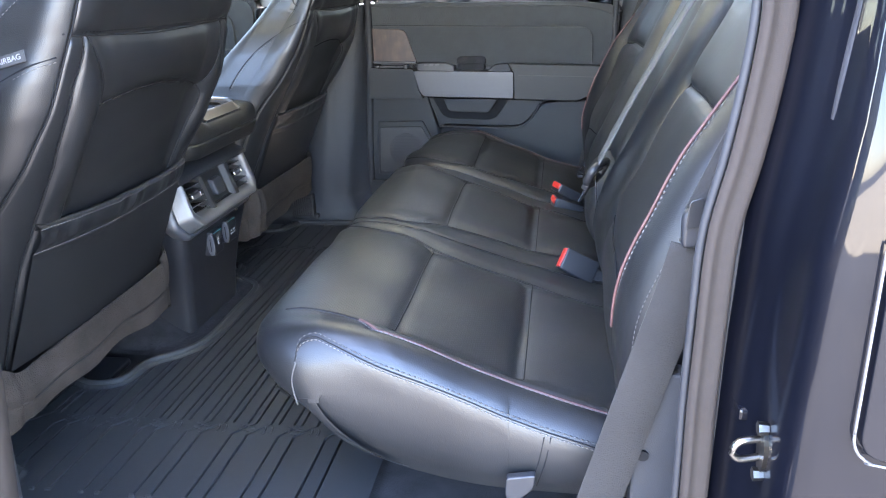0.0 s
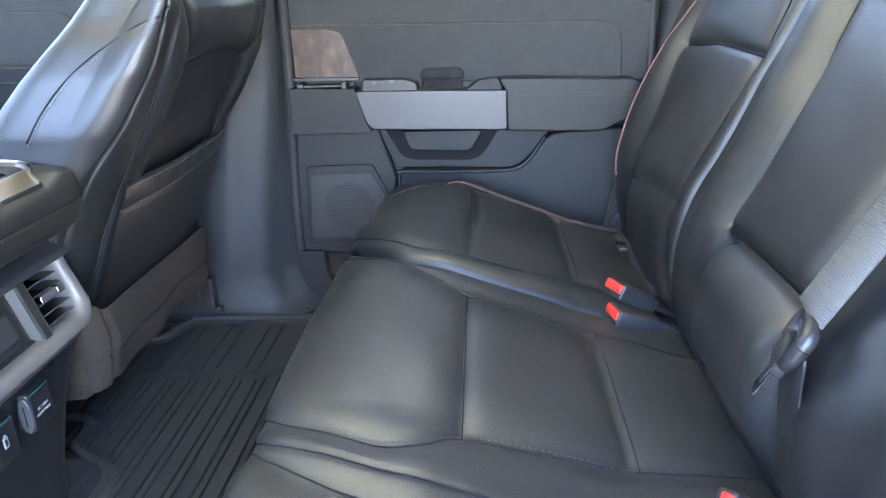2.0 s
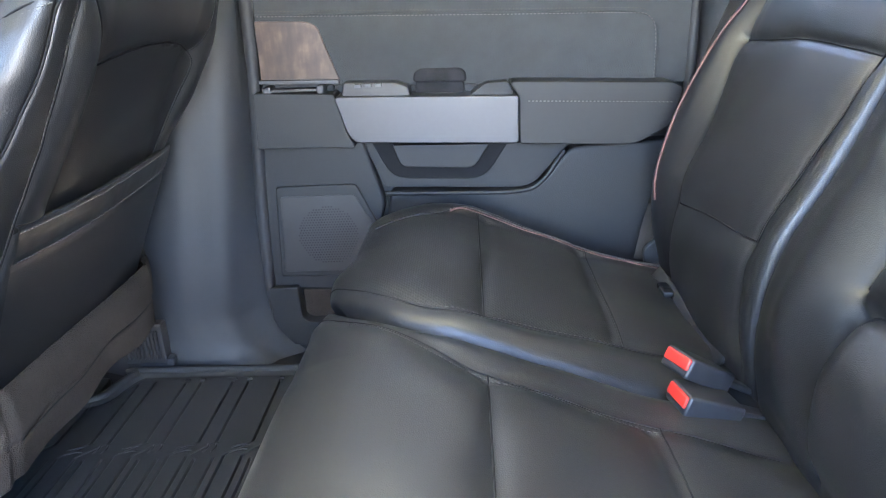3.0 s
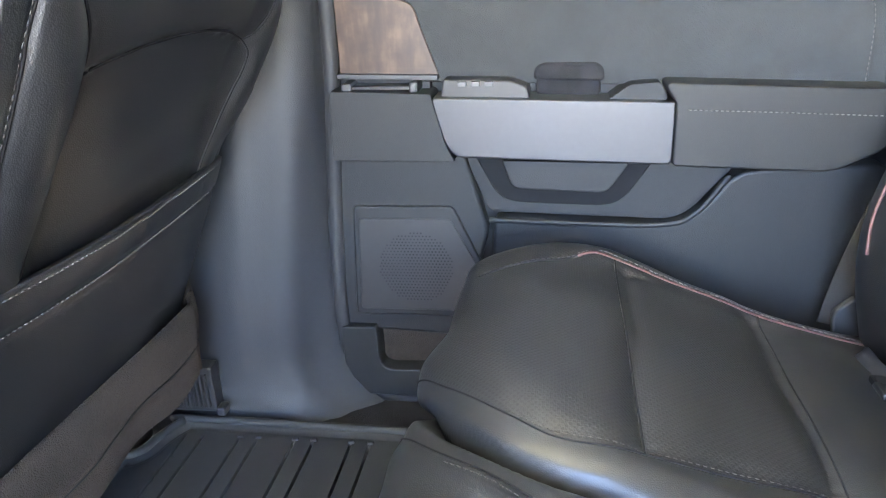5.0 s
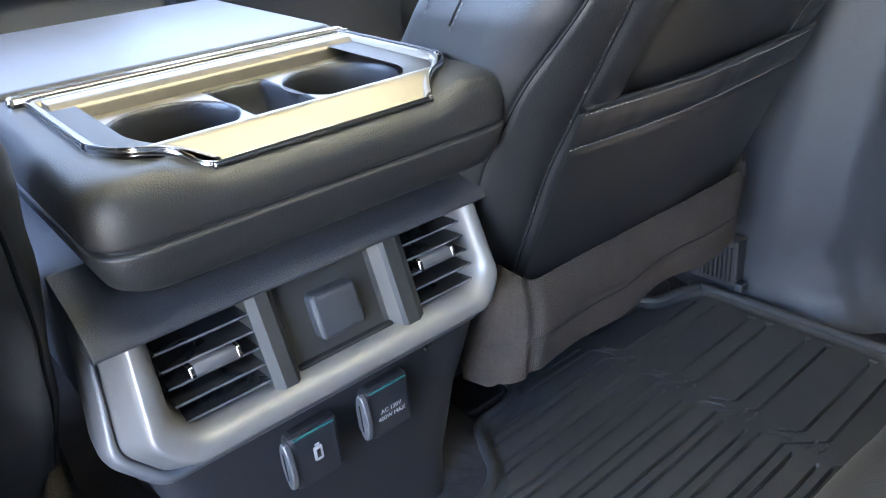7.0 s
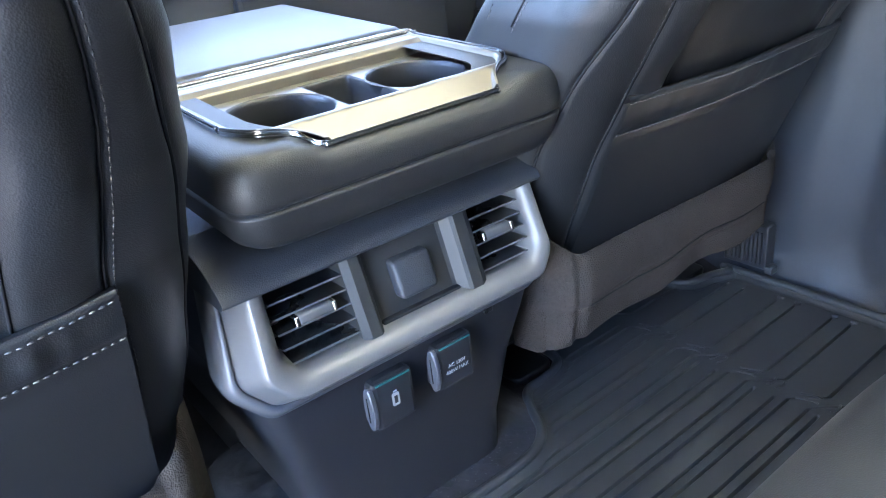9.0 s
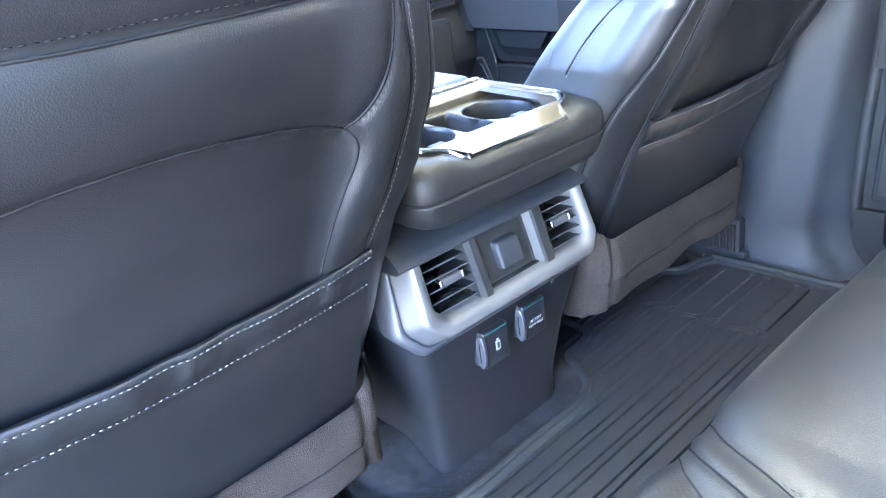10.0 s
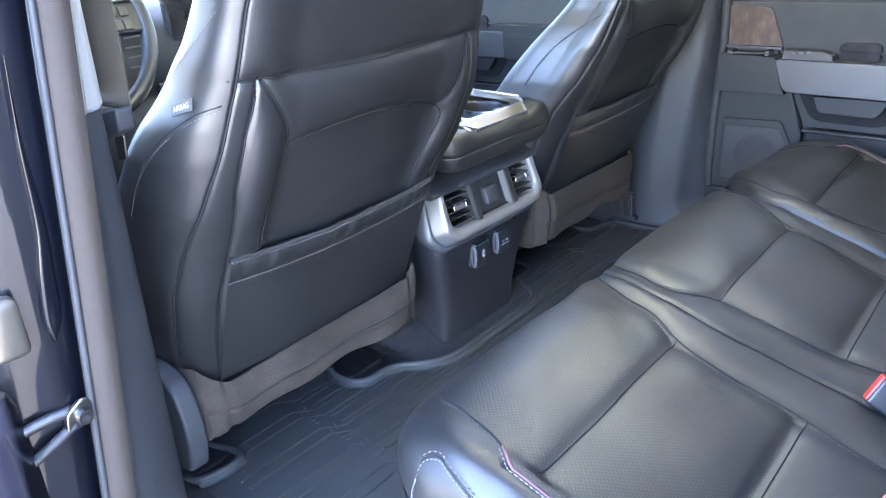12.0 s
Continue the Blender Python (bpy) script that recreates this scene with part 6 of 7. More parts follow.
belt = thing("seat_belt", (0.42, 0.53, 0.38), "grey centre seat belt with black latch and steel tongue", "seat belt", "seat belts")
webbing("webbing", [(0.69, 0.42, 0.91), (0.650, 0.435, 0.843), (0.601, 0.452, 0.756), (0.557, 0.470, 0.674), (0.486, 0.502, 0.537), (0.424, 0.533, 0.401)], 0.046, BELT, belt, up=(-0.9, 0, 0.4))
webbing("lower_webbing", [(0.420, 0.540, 0.372), (0.424, 0.548, 0.32), (0.432, 0.555, 0.26), (0.445, 0.56, 0.20)], 0.045, PLASTIC_DARK, belt, up=(-0.95, 0, 0.2))
m = look((0.422, 0.537, 0.382), (0.398, 0.548, 0.332))
ringl = rounded([(-0.031, 0.016), (0.031, 0.016), (0.031, -0.017), (-0.031, -0.017)], 0.012, 5)
ringp = [tuple(m @ Vector((a, 0, b))) for a, b in ringl + ringl[:1]]
latch = sweep("latch", np.array(ringp), circle(0.0072, 10), PLASTIC_DARK, belt, "black plastic latch loop", up=tuple(m.to_3x3() @ Vector((0, 1, 0))), caps=False)
for b0, b1, depth in (((-0.022, 0.022), (-0.034, -0.016), 0.006), ((-0.026, 0.026), (-0.002, 0.003), 0.003)):
    bm = box_bm(b0[0], b0[1], -depth, depth, b1[0], b1[1], 0.0025, 2)
    bm.transform(m)
    part("latch_bar", smooth_bm(bm), PLASTIC_DARK, latch)
bm = box_bm(-0.011, 0.011, -0.0013, 0.0013, -0.064, -0.030, 0.001, 2)
bm.transform(m)
part("tongue", smooth_bm(bm, False), CHROME, belt, "steel tongue")
bm = box_bm(-0.0065, 0.0065, -0.0025, 0.0025, -0.054, -0.040, 0.001, 2)
bm.transform(m)
part("tongue_slot", smooth_bm(bm, False), PLASTIC_DARK, belt)


def buckle(eye, target, roll, label):
    b = thing("belt_buckle", eye, label, "belt buckle", "belt buckles")
    m = look(eye, target, roll)
    for name, box, mat_, r, lab in (("body", (-0.021, 0.021, -0.012, 0.012, -0.034, 0.036), PLASTIC_DARK, 0.004, ""), ("release_button", (-0.0185, 0.0185, -0.004, 0.0095, -0.0365, -0.020), RED, 0.0022, "red release button"), ("stalk", (-0.011, 0.011, -0.004, 0.004, 0.02, 0.11), PLASTIC_DARK, 0.002, "")):
        bm = box_bm(*box, r, 3)
        bm.transform(m)
        part(name, smooth_bm(bm), mat_, b, lab)
    return b


buckle((0.378, 0.978, 0.223), (0.333, 0.958, 0.253), 0, "black belt buckle with red release button")
buckle((0.376, 0.942, 0.203), (0.329, 0.932, 0.222), 0, "low black belt buckle with red release button")
buckle((0.392, 0.520, 0.212), (0.360, 0.512, 0.232), 70, "tilted black belt buckle with red release button")

near_belt = thing("seat_belt", (0.45, -0.03, 0.13), "taupe outer seat belt with black tongue hanging beside the bench", "seat belt", "seat belts")
webbing("webbing", [(0.396, -0.036, 0.105), (0.417, -0.034, 0.18), (0.450, -0.031, 0.30), (0.476, -0.030, 0.39), (0.489, -0.030, 0.445)], 0.048, BELT_WARM, near_belt, up=(0, -1, 0))
webbing("upper_webbing", [(0.498, -0.028, 0.475), (0.535, -0.022, 0.56), (0.60, -0.02, 0.72), (0.66, -0.02, 0.86)], 0.046, BELT_WARM, near_belt, up=(0, -1, 0))
plate("tongue_housing", rounded([(0.474, 0.446), (0.498, 0.450), (0.498, 0.480), (0.490, 0.490), (0.473, 0.484)], 0.008), "y", -0.044, -0.030, PLASTIC_DARK, near_belt, 0.004, "black tongue housing", 3)
plate("tongue", rounded([(0.476, 0.468), (0.491, 0.472), (0.491, 0.500), (0.478, 0.496)], 0.004), "y", -0.0465, -0.044, GLOSS_BLACK, near_belt, 0.0008)
far_belt = thing("seat_belt", (0.48, 1.46, 0.2), "dark grey outer seat belt beside the far backrest", "seat belt", "seat belts")
webbing("webbing", [(0.436, 1.452, 0.165), (0.452, 1.456, 0.24), (0.49, 1.466, 0.36), (0.53, 1.474, 0.48), (0.585, 1.472, 0.62), (0.66, 1.46, 0.85)], 0.044, BELT_WARM, far_belt, up=(0, -1, 0))
block("belt_button", (0.512, 0.530, 1.462, 1.472, 0.462, 0.480), GLOSS_BLACK, far_belt, 0.005, "round black stop button", 3)
plate("anchor", rounded([(0.43, 0.155), (0.47, 0.160), (0.475, 0.20), (0.452, 0.215), (0.425, 0.19)], 0.01), "y", 1.434, 1.446, PLASTIC, far_belt, 0.003)
front_belt = thing("seat_belt", (-0.33, -0.012, 0.62), "olive-tan driver seat belt hanging beside the door pillar", "seat belt", "seat belts")
webbing("webbing", [(-0.300, -0.010, 1.0), (-0.312, -0.009, 0.86), (-0.326, -0.008, 0.76), (-0.338, -0.006, 0.69), (-0.350, -0.004, 0.635)], 0.046, BELT_TAN, front_belt, up=(0.35, -1, 0))
plate("tongue_housing", rounded([(-0.372, 0.600), (-0.322, 0.612), (-0.318, 0.640), (-0.366, 0.630)], 0.008), "y", -0.020, 0.000, PLASTIC, front_belt, 0.004, "dark grey tongue housing", 3)
plate("tongue", rounded([(-0.362, 0.572), (-0.340, 0.577), (-0.333, 0.606), (-0.357, 0.602)], 0.004), "y", -0.0115, -0.0085, STEEL, front_belt, 0.001, "steel tongue")
strap = thing("latch_strap", (0.45, 1.3, 0.18), "black fabric slot cover behind the far cushion", "strap")
webbing("webbing", [(0.418, 1.33, 0.190), (0.424, 1.24, 0.186), (0.428, 1.14, 0.182), (0.430, 1.06, 0.180)], 0.03, CARPET, strap, up=(-0.7, 0, 0.7), thick=0.003)
block("slot", (0.408, 0.424, 1.235, 1.275, 0.191, 0.200), GLOSS_BLACK, strap, 0.003)

# ---- near door opening: body side ----
side = thing("cab_side", (0.55, -0.15, 0.0), "navy painted cab opening with taupe rubber seal", "vehicle body", kind="structure")
SEAL_LINE = [(0.40, -0.118, 1.05), (0.47, -0.118, 0.93), (0.513, -0.12, 0.80), (0.519, -0.12, 0.69), (0.517, -0.12, 0.635), (0.507, -0.12, 0.559), (0.494, -0.12, 0.49), (0.491, -0.12, 0.412), (0.489, -0.12, 0.319), (0.489, -0.12, 0.217), (0.484, -0.12, 0.05), (0.45, -0.12, -0.03), (0.35, -0.12, -0.055)]
sweep("seal_c_pillar", spline(SEAL_LINE, 0.012), [(-0.0135, -0.003), (-0.010, -0.009), (-0.006, -0.009), (-0.003, -0.004), (0.002, -0.006), (0.008, -0.009), (0.012, -0.006), (0.014, 0.002), (0.011, 0.008), (-0.011, 0.008)], SEAL, side, "taupe rubber door seal", up=(0, 1, 0))
tube("seal_lip", [(x - 0.016, y + 0.005, z) for x, y, z in SEAL_LINE], 0.004, SEAL_DARK, side, step=0.012)
tube("seal_edge", [(x + 0.0155, y + 0.003, z) for x, y, z in SEAL_LINE], 0.003, SEAL_DARK, side, step=0.012)
rings = []
for z in np.linspace(-0.25, 1.08, 40):
    x = np.interp(z, [-0.25, -0.06, 0.05, 0.22, 0.38, 0.50, 0.60, 0.70, 0.80, 0.93, 1.08], [0.46, 0.46, 0.498, 0.504, 0.506, 0.511, 0.525, 0.534, 0.528, 0.485, 0.42])
    e = max(x + 0.020, 0.524)
    pts = [(x - 0.01, -0.095), (x - 0.004, -0.112), (x + 0.002, -0.128), (x + 0.004, -0.140), (x + 0.006, -0.158), (x + 0.012, -0.166), (e - 0.006, -0.170), (e, -0.178), (e, -0.216), (e + 0.003, -0.230), (e + 0.010, -0.240), (e + 0.022, -0.245), (e + 0.3, -0.255), (1.0, -0.258), (1.004, -0.25), (1.006, -0.20)]
    # the outer panel leans inwards above the belt line
    lean = 0.5 * max(0.0, z - 0.5) ** 2
    rings.append([(a, b + lean * min(1.0, max(0.0, (i - 7) / 4)), z) for i, (a, b) in enumerate(pts)])
loft("rear_jamb", rings, PAINT, side, "glossy navy painted jamb")
block("jamb_band", (0.510, 0.522, -0.166, -0.136, 0.335, 0.347), PAINT, side, 0.003)
tube("jamb_rubber", [(0.552, -0.186, 1.0), (0.562, -0.186, 0.75), (0.552, -0.186, 0.6), (0.546, -0.186, 0.4), (0.546, -0.186, 0.1)], 0.008, SEAL_DARK, side, step=0.015)
block("inner_plate", (0.440, 0.508, -0.026, 0.0, -0.01, 0.30), PLASTIC, side, 0.004, "grey pillar foot plate")
bm = bmesh.new()
bmesh.ops.create_cone(bm, cap_ends=True, segments=20, radius1=0.0065, radius2=0.0065, depth=0.003, matrix=pose(0.452, -0.0275, 0.198, 90, 0, 0))
part("plug_hole", smooth_bm(bm, False), THREAD_AND_SHADE, side, "dark plug hole")
striker = thing("door_striker", (0.54, -0.17, 0.27), "zinc steel door striker bolted to the painted jamb", "door striker")
bm = bmesh.new()
bmesh.ops.create_cone(bm, cap_ends=True, segments=24, radius1=0.015, radius2=0.013, depth=0.005, matrix=pose(0.524, -0.196, 0.328, 0, 90, 0) @ Matrix.Diagonal((1.4, 0.75, 1, 1)))
part("base_plate", smooth_bm(bm, False), STEEL, striker)
tube("loop", [(0.525, -0.192, 0.336), (0.515, -0.195, 0.337), (0.504, -0.198, 0.336), (0.499, -0.199, 0.328), (0.504, -0.198, 0.320), (0.515, -0.195, 0.319), (0.525, -0.192, 0.320)], 0.0032, STEEL, striker, step=0.004)
for dz in (-0.022, 0.022):
    bm = bmesh.new()
    bmesh.ops.create_cone(bm, cap_ends=True, segments=6, radius1=0.006, radius2=0.005, depth=0.008, matrix=pose(0.521, -0.198, 0.328 + dz, 0, 90, 0))
    part("bolt", smooth_bm(bm, False), STEEL, striker)

# front jamb of the opening: seal, painted flange
fj = thing("door_jamb", (-0.35, -0.18, 0.0), "navy painted front jamb with taupe rubber seal", "vehicle body", kind="structure")
FRONT_SEAL = [(-0.222 - (0.5 - z) * 0.03, near_out(z) - 0.007, z) for z in (1.05, 0.9, 0.72, 0.60, 0.40, 0.22, 0.10, 0.0)] + [(-0.20, near_out(-0.05) - 0.007, -0.05), (-0.12, near_out(-0.07) - 0.007, -0.07)]
sweep("seal", spline(FRONT_SEAL, 0.012), [(0.010, -0.013), (0.012, -0.008), (0.009, -0.004), (0.003, -0.003), (0.003, -0.001), (0.010, 0.000), (0.013, 0.006), (0.012, 0.012), (0.006, 0.016), (0.0, 0.015), (-0.010, 0.012), (-0.012, -0.011)], SEAL, fj, "taupe rubber door seal", up=(0, -1, 0))
tube("seal_edge", [(x + 0.003, y - 0.018, z) for x, y, z in FRONT_SEAL], 0.004, SEAL_DARK, fj, step=0.012)
rings = []
for z in np.linspace(-0.25, 1.08, 34):
    x, ty = -0.222 - (0.5 - z) * 0.03, near_out(z)
    pts = [(x - 0.02, ty - 0.02), (x - 0.004, ty - 0.028), (x - 0.004, ty - 0.050), (x - 0.012, ty - 0.074), (x - 0.014, ty - 0.10), (x - 0.03, ty - 0.108), (x - 0.08, ty - 0.112), (x - 0.10, ty - 0.12), (x - 0.102, ty - 0.15), (x - 0.13, ty - 0.155)]
    rings.append([(a, b, z) for a, b in pts])
loft("front_jamb", rings, PAINT, fj, "glossy navy painted jamb")
# long pointed swelling pressed into the jamb, its face turned towards the cab
swell = spline([(0.449, -0.178, 0.0), (0.474, -0.172, 0.0095), (0.52, -0.166, 0.0085), (0.567, -0.1595, 0.006), (0.645, -0.1565, 0.003), (0.72, -0.150, 0.001)], 0.008)
rings = []
for z, y, w in swell:
    x = -0.226 - (0.5 - z) * 0.03
    rings.append([(x - 0.006, y - w - 0.003, z), (x + 0.004, y - w, z), (x + 0.005, y - w * 0.6, z), (x + 0.002, y + w * 0.4, z), (x - 0.001, y + w, z), (x - 0.006, y + w + 0.002, z)])
loft("jamb_swelling", rings, PAINT, fj)

# door check strap and hinge, open rear door
od = thing("rear_door", (-0.40, -0.30, 0.0), "open navy rear door swung out on its hinges", "car door")
swing = pose(-0.235, -0.225, 0, 0, 0, -118)
for name, b, mat_, r in (("door_skin", (0.04, 0.80, 0.10, 0.14, -0.12, 0.64), PAINT, 0.02), ("door_shell", (0.0, 0.80, -0.03, 0.10, -0.10, 0.43), PAINT, 0.03)):
    bm = box_bm(*b, r, 3)
    bm.transform(swing)
    part(name, smooth_bm(bm), mat_, od)
frame_bm = bmesh.new()
for b in ((0.04, 0.075, 0.095, 0.145, 0.62, 1.05), (0.765, 0.80, 0.095, 0.145, 0.62, 1.05), (0.04, 0.80, 0.095, 0.145, 1.05, 1.09)):
    piece = box_bm(*b, 0.006, 2)
    tmp = bpy.data.meshes.new("tmp")
    piece.to_mesh(tmp)
    piece.free()
    frame_bm.from_mesh(tmp)
    bpy.data.meshes.remove(tmp)
frame_bm.transform(swing)
open_frame = part("window_frame", smooth_bm(frame_bm), PAINT, od, "navy painted window frame")
bm = box_bm(0.07, 0.77, 0.117, 0.122, 0.60, 1.055, 0.0)
bm.transform(swing)
part("pane", smooth_bm(bm, False), PRIVACY_GLASS, open_frame, "dark privacy glass")
block("hinge", (-0.238, -0.214, -0.236, -0.200, 0.452, 0.512), CUP_TRIM, od, 0.008, "tan metal hinge", 3)
block("hinge", (-0.245, -0.225, -0.245, -0.206, 0.525, 0.560), PLASTIC_DARK, od, 0.006, "dark hinge knuckle", 3)
tube("check_strap", [(-0.226, -0.182, 0.374), (-0.229, -0.205, 0.374), (-0.234, -0.240, 0.370)], 0.006, PLASTIC_DARK, od, "black check strap")
tube("check_strap", [(-0.223, -0.183, 0.360), (-0.226, -0.205, 0.349), (-0.234, -0.240, 0.330)], 0.0055, SEAL_DARK, od, "black check strap")
plate("strap_bracket", rounded([(-0.196, 0.352), (-0.166, 0.356), (-0.163, 0.378), (-0.172, 0.386), (-0.192, 0.374)], 0.006), "x", -0.226, -0.219, STEEL, od, 0.002, "steel strap bracket")
bm = bmesh.new()
bmesh.ops.create_cone(bm, cap_ends=True, segments=20, radius1=0.0085, radius2=0.0075, depth=0.008, matrix=pose(-0.216, -0.176, 0.366, 0, 90, 0))
part("strap_bolt", smooth_bm(bm, False), STEEL, od, "zinc bolt head")
bm = bmesh.new()
bmesh.ops.create_cone(bm, cap_ends=True, segments=16, radius1=0.0042, radius2=0.0042, depth=0.002, matrix=pose(-0.2115, -0.176, 0.366, 0, 90, 0))
part("bolt_socket", smooth_bm(bm, False), THREAD_AND_SHADE, od)

# cargo bed side with its fuel flap
bed = thing("cargo_bed", (1.1, -0.22, 0.0), "glossy navy pickup cargo bed side", "vehicle body")
bm = bmesh.new()
prof = [(-0.02, -0.45), (-0.25, -0.42), (-0.262, -0.10), (-0.262, 0.20), (-0.25, 0.45), (-0.235, 0.60), (-0.20, 0.64), (0.0, 0.645)]
rings = [[(x, y + 0.0, z) for y, z in spline(prof, 0.03)] for x in (1.022, 1.025, 1.035, 1.3, 1.6, 2.0, 2.4)]
for i, r in enumerate(rings[:2]):
    rings[i] = [(x, y + (0.03, 0.008)[i], z) for x, y, z in r]
loft("bed_panel", rings, PAINT, bed)
flap = rounded([(0.566, 0.362), (0.76, 0.330), (0.76, 0.54), (0.566, 0.537)], 0.022, 6)
# The flap's edge highlight is drawn in as a thin silver tube
tube("flap_glint", [(x, -0.2525 - (x - 0.55) * 0.03, z) for x, z in flap] + [(flap[0][0], -0.2532, flap[0][1])], 0.0011, BEZEL, side, "edge highlight of the fuel flap, drawn as a silver line")
plate("fuel_flap", rounded([(0.570, 0.366), (0.756, 0.334), (0.756, 0.536), (0.570, 0.533)], 0.02, 6), "y", -0.2555, -0.24, PAINT, side, 0.0015)
block("rear_gap", (1.005, 1.02, -0.19, -0.10, -0.3, 0.6), PLASTIC_DARK, bed, 0.0)

# ---- cab shell ----
def shell(name, b, material, label, r=0.0):
    ob = part(name, smooth_bm(box_bm(*b, r), False), material)
    return tagged(ob, label, name.split("_")[0], kind="structure")


# Opening, glass and cloth in the roof are added, unseen, to light cushion tops
bm = bmesh.new()
for b in ((-1.15, -0.62, -0.10, 1.56), (0.42, 0.82, -0.10, 1.56), (-0.62, 0.42, -0.10, 0.50), (-0.62, 0.42, 1.28, 1.56)):
    part_bm = box_bm(b[0], b[1], b[2], b[3], 1.10, 1.14, 0.0)
    tmp = bpy.data.meshes.new("tmp")
    part_bm.to_mesh(tmp)
    part_bm.free()
    bm.from_mesh(tmp)
    bpy.data.meshes.remove(tmp)
ceiling = tagged(part("ceiling", bm, HEADLINER), "light grey cab headliner round an added glass roof panel", "ceiling", kind="structure")
tagged(part("added_roof_window", box_bm(-0.62, 0.42, 0.50, 1.28, 1.130, 1.136, 0.0), ROOF_GLASS), "tinted glass roof panel, added unseen to light the cab", "window", kind="structure")
tagged(part("sunshade", box_bm(-0.62, 0.42, 0.50, 1.28, 1.104, 1.108, 0.0), SHADE), "cream cloth sunshade, added unseen to soften the roof light", "sunshade", kind="structure")
raised = raw("windscreen", [(-1.80, -0.10, 0.62), (-1.80, 1.55, 0.62), (-1.14, 1.55, 1.10), (-1.14, -0.10, 1.10), (-1.80, -0.10, 0.625), (-1.80, 1.55, 0.625), (-1.14, 1.55, 1.105), (-1.14, -0.10, 1.105)], [(3, 2, 1, 0), (4, 5, 6, 7), (0, 1, 5, 4), (2, 3, 7, 6), (1, 2, 6, 5), (3, 0, 4, 7)], TINTED, smooth=False)
tagged(raised, "tinted laminated windscreen", "window", kind="structure")
shell("wall_rear", (0.80, 0.84, -0.10, 1.56, -0.10, 0.66), PLASTIC, "dark rear cab wall")
shell("wall_rear_side", (0.80, 0.84, -0.10, 0.10, 0.66, 1.10), PLASTIC, "dark rear cab wall")
shell("wall_rear_far", (0.80, 0.84, 1.35, 1.56, 0.66, 1.10), PLASTIC, "dark rear cab wall")
tagged(part("window_rear", box_bm(0.815, 0.82, 0.10, 1.35, 0.66, 1.10, 0.0), PRIVACY_GLASS), "dark privacy glass in the rear cab wall", "window", kind="structure")
shell("wall_front", (-1.75, -1.70, -0.10, 1.56, -0.10, 0.60), PLASTIC_DARK, "dark firewall under the dashboard")
shell("wall_near", (-1.70, -0.42, -0.16, -0.10, -0.10, 0.66), PLASTIC, "closed driver door panel", 0.0)
shell("wall_far", (-1.70, -1.36, 1.53, 1.60, -0.10, 0.72), PLASTIC, "dark trim before the far front door")
shell("sill_near", (-0.30, 0.50, -0.20, -0.075, -0.25, -0.02), PAINT, "painted door sill below the opening", 0.015)
for y, nm in ((-0.13, "a_pillar_near"), (1.575, "a_pillar_far")):
    tagged(tube(nm, [(-1.80, y, 0.62), (-1.45, y, 0.86), (-1.12, y, 1.10)], 0.045, HEADLINER, step=0.05), "light grey windscreen pillar", "pillar trim", kind="structure")

# ---- dashboard and steering wheel ----
dash = thing("dashboard", (-1.4, 0.72, 0.3), "dark grey dashboard with silver trim strip", "dashboard")
rings = []
prof = [(-1.68, 0.30), (-1.30, 0.26), (-1.20, 0.34), (-1.18, 0.44), (-1.205, 0.50), (-1.185, 0.54), (-1.19, 0.62), (-1.24, 0.68), (-1.36, 0.71), (-1.68, 0.70)]
for y in np.linspace(-0.08, 1.52, 9):
    rings.append([(x, y, z) for x, z in spline(prof, 0.02)])
loft("dash_body", rings, PLASTIC, dash)
block("trim_strip", (-1.20, -1.182, 0.50, 1.45, 0.515, 0.530), ALU, dash, 0.003, "silver trim strip")
block("glove_box", (-1.20, -1.172, 0.95, 1.42, 0.32, 0.49), PLASTIC, dash, 0.01)
block("screen", (-1.215, -1.19, 0.56, 0.88, 0.56, 0.74), GLOSS_BLACK, dash, 0.008, "dark centre screen")
block("cluster", (-1.30, -1.20, 0.08, 0.42, 0.64, 0.76), GLOSS_BLACK, dash, 0.02, "dark instrument cluster", 3)
for y in (0.05, 0.47):
    vent = block("vent", (-1.21, -1.186, y - 0.035, y + 0.035, 0.56, 0.66), PLASTIC_DARK, dash, 0.004)
    for i in range(4):
        block("slat", (-1.19, -1.182, y - 0.03, y + 0.03, 0.575 + i * 0.022, 0.579 + i * 0.022), BEZEL, vent, 0.001)

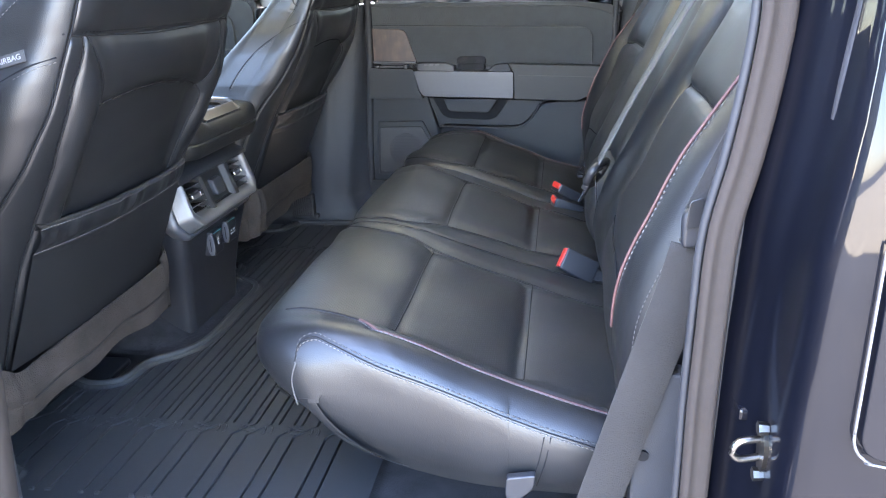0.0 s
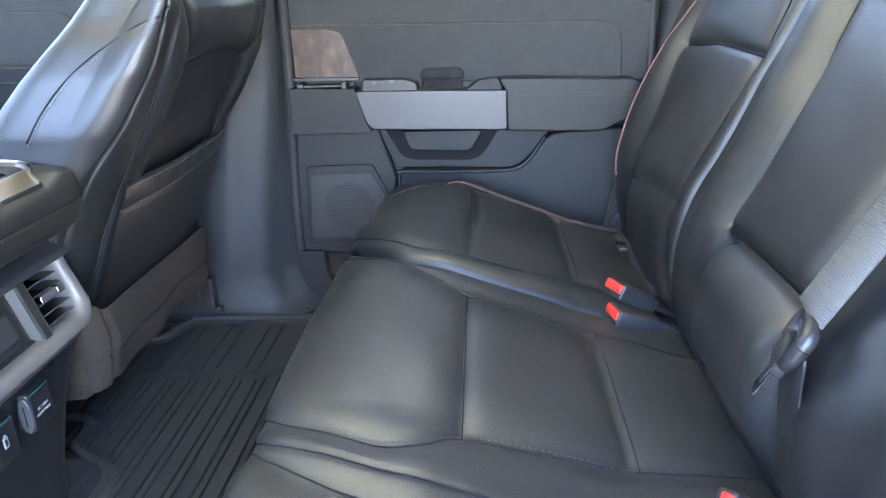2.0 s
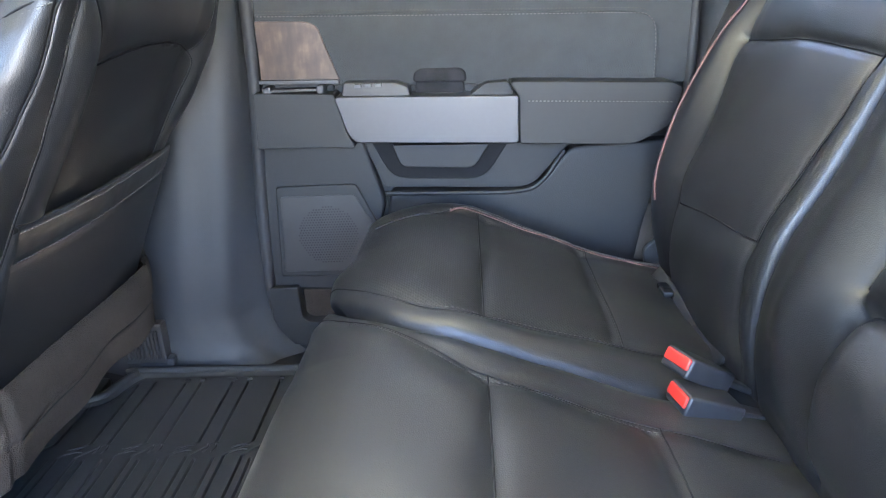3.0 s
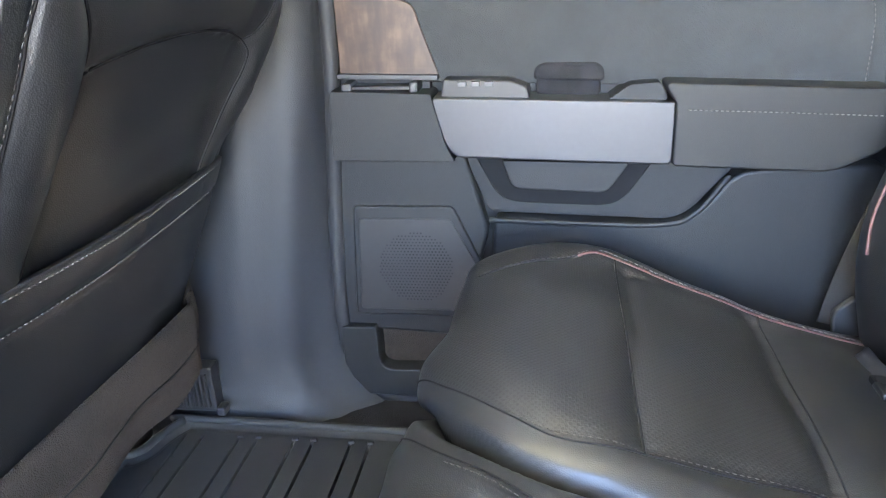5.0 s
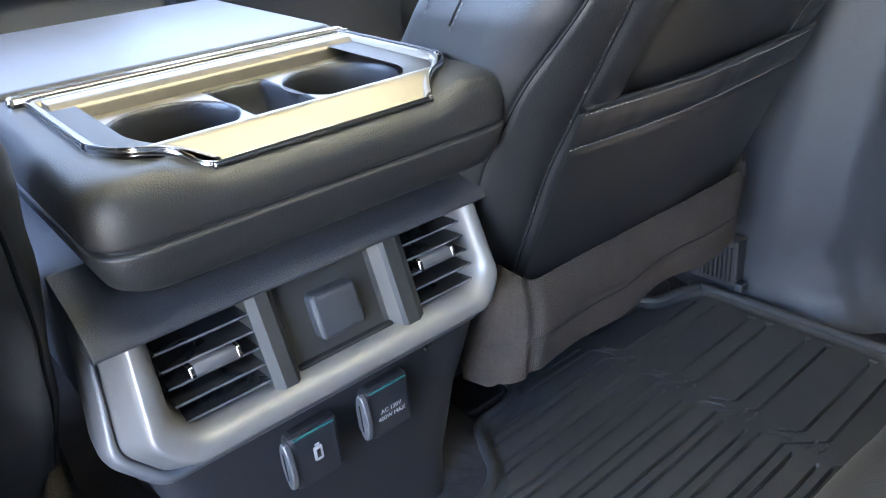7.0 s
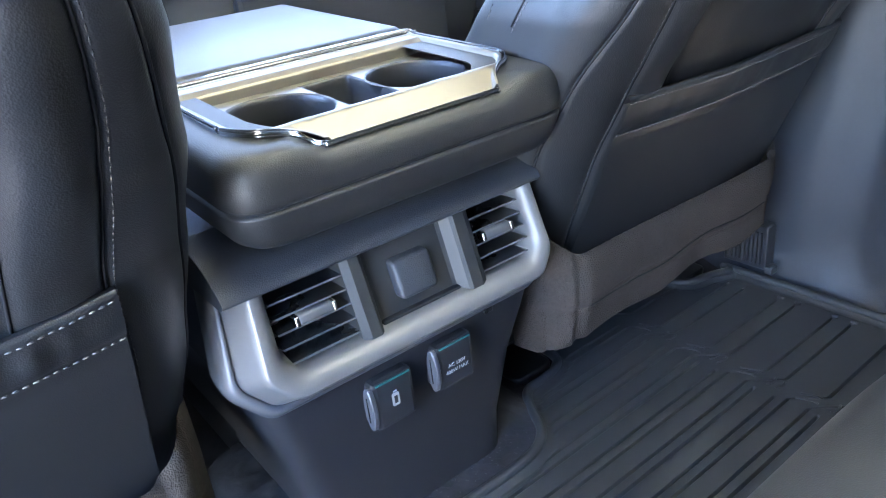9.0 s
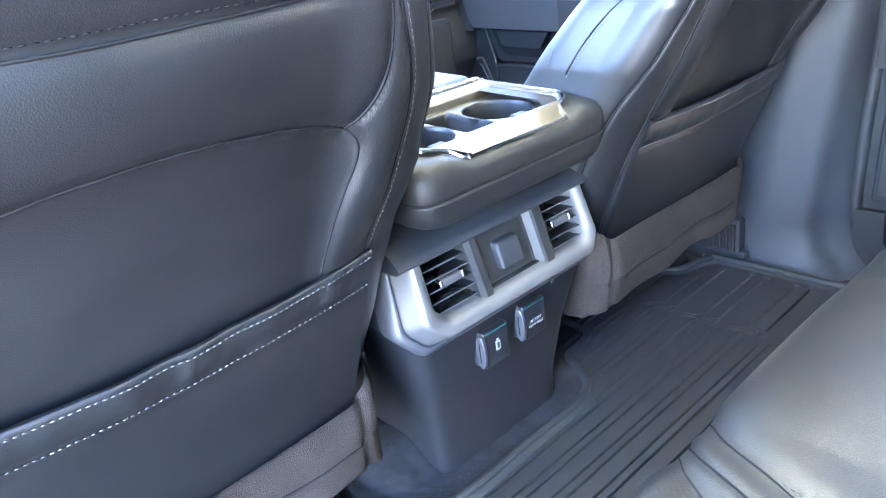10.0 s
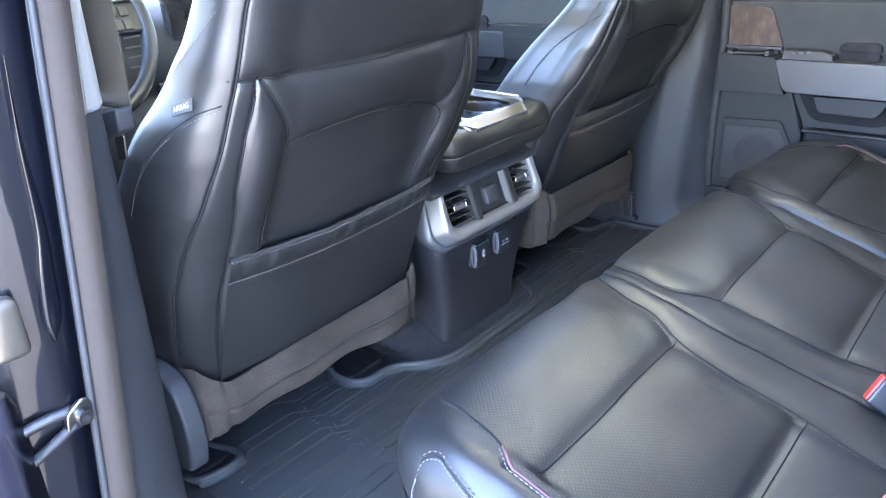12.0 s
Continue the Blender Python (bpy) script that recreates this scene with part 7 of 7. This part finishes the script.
wheel = thing("steering_wheel", (-1.0, 0.225, 0.69), "black leather steering wheel with silver spoke trim", "steering wheel")
wm = pose(-1.02, 0.225, 0.69, 0, 68, 0)
ringp = [wm @ Vector((0.185 * math.cos(a), 0.185 * math.sin(a), 0)) for a in np.linspace(0, 2 * math.pi, 64)]
sweep("rim", np.array(ringp), circle(0.0165, 12), LEATHER, wheel, up=tuple(wm.to_3x3() @ Vector((0, 0, 1))), caps=False)
bm = box_bm(-0.075, 0.07, -0.085, 0.085, -0.02, 0.03, 0.025, 4)
bm.transform(wm)
part("hub", smooth_bm(bm), PLASTIC, wheel)
for s in (-1, 1):
    bm = box_bm(-0.035, 0.03, 0.08 * s - 0.01 if s > 0 else -0.175, 0.175 if s > 0 else -0.07, -0.008, 0.012, 0.006, 2)
    bm.transform(wm)
    sp = part("spoke", smooth_bm(bm, False), PLASTIC_DARK, wheel)
    for i in range(2):
        for j in range(3):
            bm = box_bm(-0.026 + i * 0.028, -0.004 + i * 0.028, s * (0.098 + j * 0.022) - 0.009, s * (0.098 + j * 0.022) + 0.009, 0.011, 0.0145, 0.002, 2)
            bm.transform(wm)
            part("switch", smooth_bm(bm, False), GLOSS_BLACK, sp)
    bm = box_bm(-0.039, -0.034, min(s * 0.085, s * 0.17), max(s * 0.085, s * 0.17), 0.0, 0.014, 0.002, 2)
    bm.transform(wm)
    part("spoke_trim", smooth_bm(bm, False), ALU, wheel, "silver spoke trim")
bm = box_bm(0.06, 0.175, -0.05, 0.05, -0.008, 0.008, 0.006, 2)
bm.transform(wm)
part("lower_spoke", smooth_bm(bm, False), PLASTIC_DARK, wheel)
bm = bmesh.new()
bmesh.ops.create_cone(bm, cap_ends=True, segments=28, radius1=0.03, radius2=0.027, depth=0.004, matrix=wm @ pose(-0.01, 0, 0.032, 0, 0, 0) @ Matrix.Diagonal((0.45, 1, 1, 1)))
part("badge_rim", smooth_bm(bm, False), CHROME, wheel, "chrome oval badge rim")
bm = bmesh.new()
bmesh.ops.create_cone(bm, cap_ends=True, segments=28, radius1=0.025, radius2=0.024, depth=0.004, matrix=wm @ pose(-0.01, 0, 0.0335, 0, 0, 0) @ Matrix.Diagonal((0.42, 1, 1, 1)))
part("badge", smooth_bm(bm, False), LOGO_BLUE, wheel, "plain dark blue oval badge")
tube("column", [(-1.04, 0.225, 0.68), (-1.22, 0.225, 0.60)], 0.045, PLASTIC_DARK, wheel, step=0.05)

# ---- outside ----
gx = [-400, -40, -8, 8, 40, 400]
v = [(x, y, -0.62) for x in gx for y in gx]
k = len(gx)
ground = raw("ground", np.array(v), [(i * k + j, (i + 1) * k + j, (i + 1) * k + j + 1, i * k + j + 1) for i in range(k - 1) for j in range(k - 1)], ASPHALT)
tagged(ground, "grey asphalt ground under the truck", "ground", kind="structure")
tagged(part("pavement_near", box_bm(-30, 30, -40, -5.0, -0.70, -0.60, 0.0), CONCRETE), "pale sunlit concrete across the lane", "pavement", kind="structure")
tagged(part("pavement_far", box_bm(-30, 30, 1.78, 14, -0.70, -0.60, 0.0), CONCRETE), "pale sunlit concrete apron beside the truck", "pavement", kind="structure")
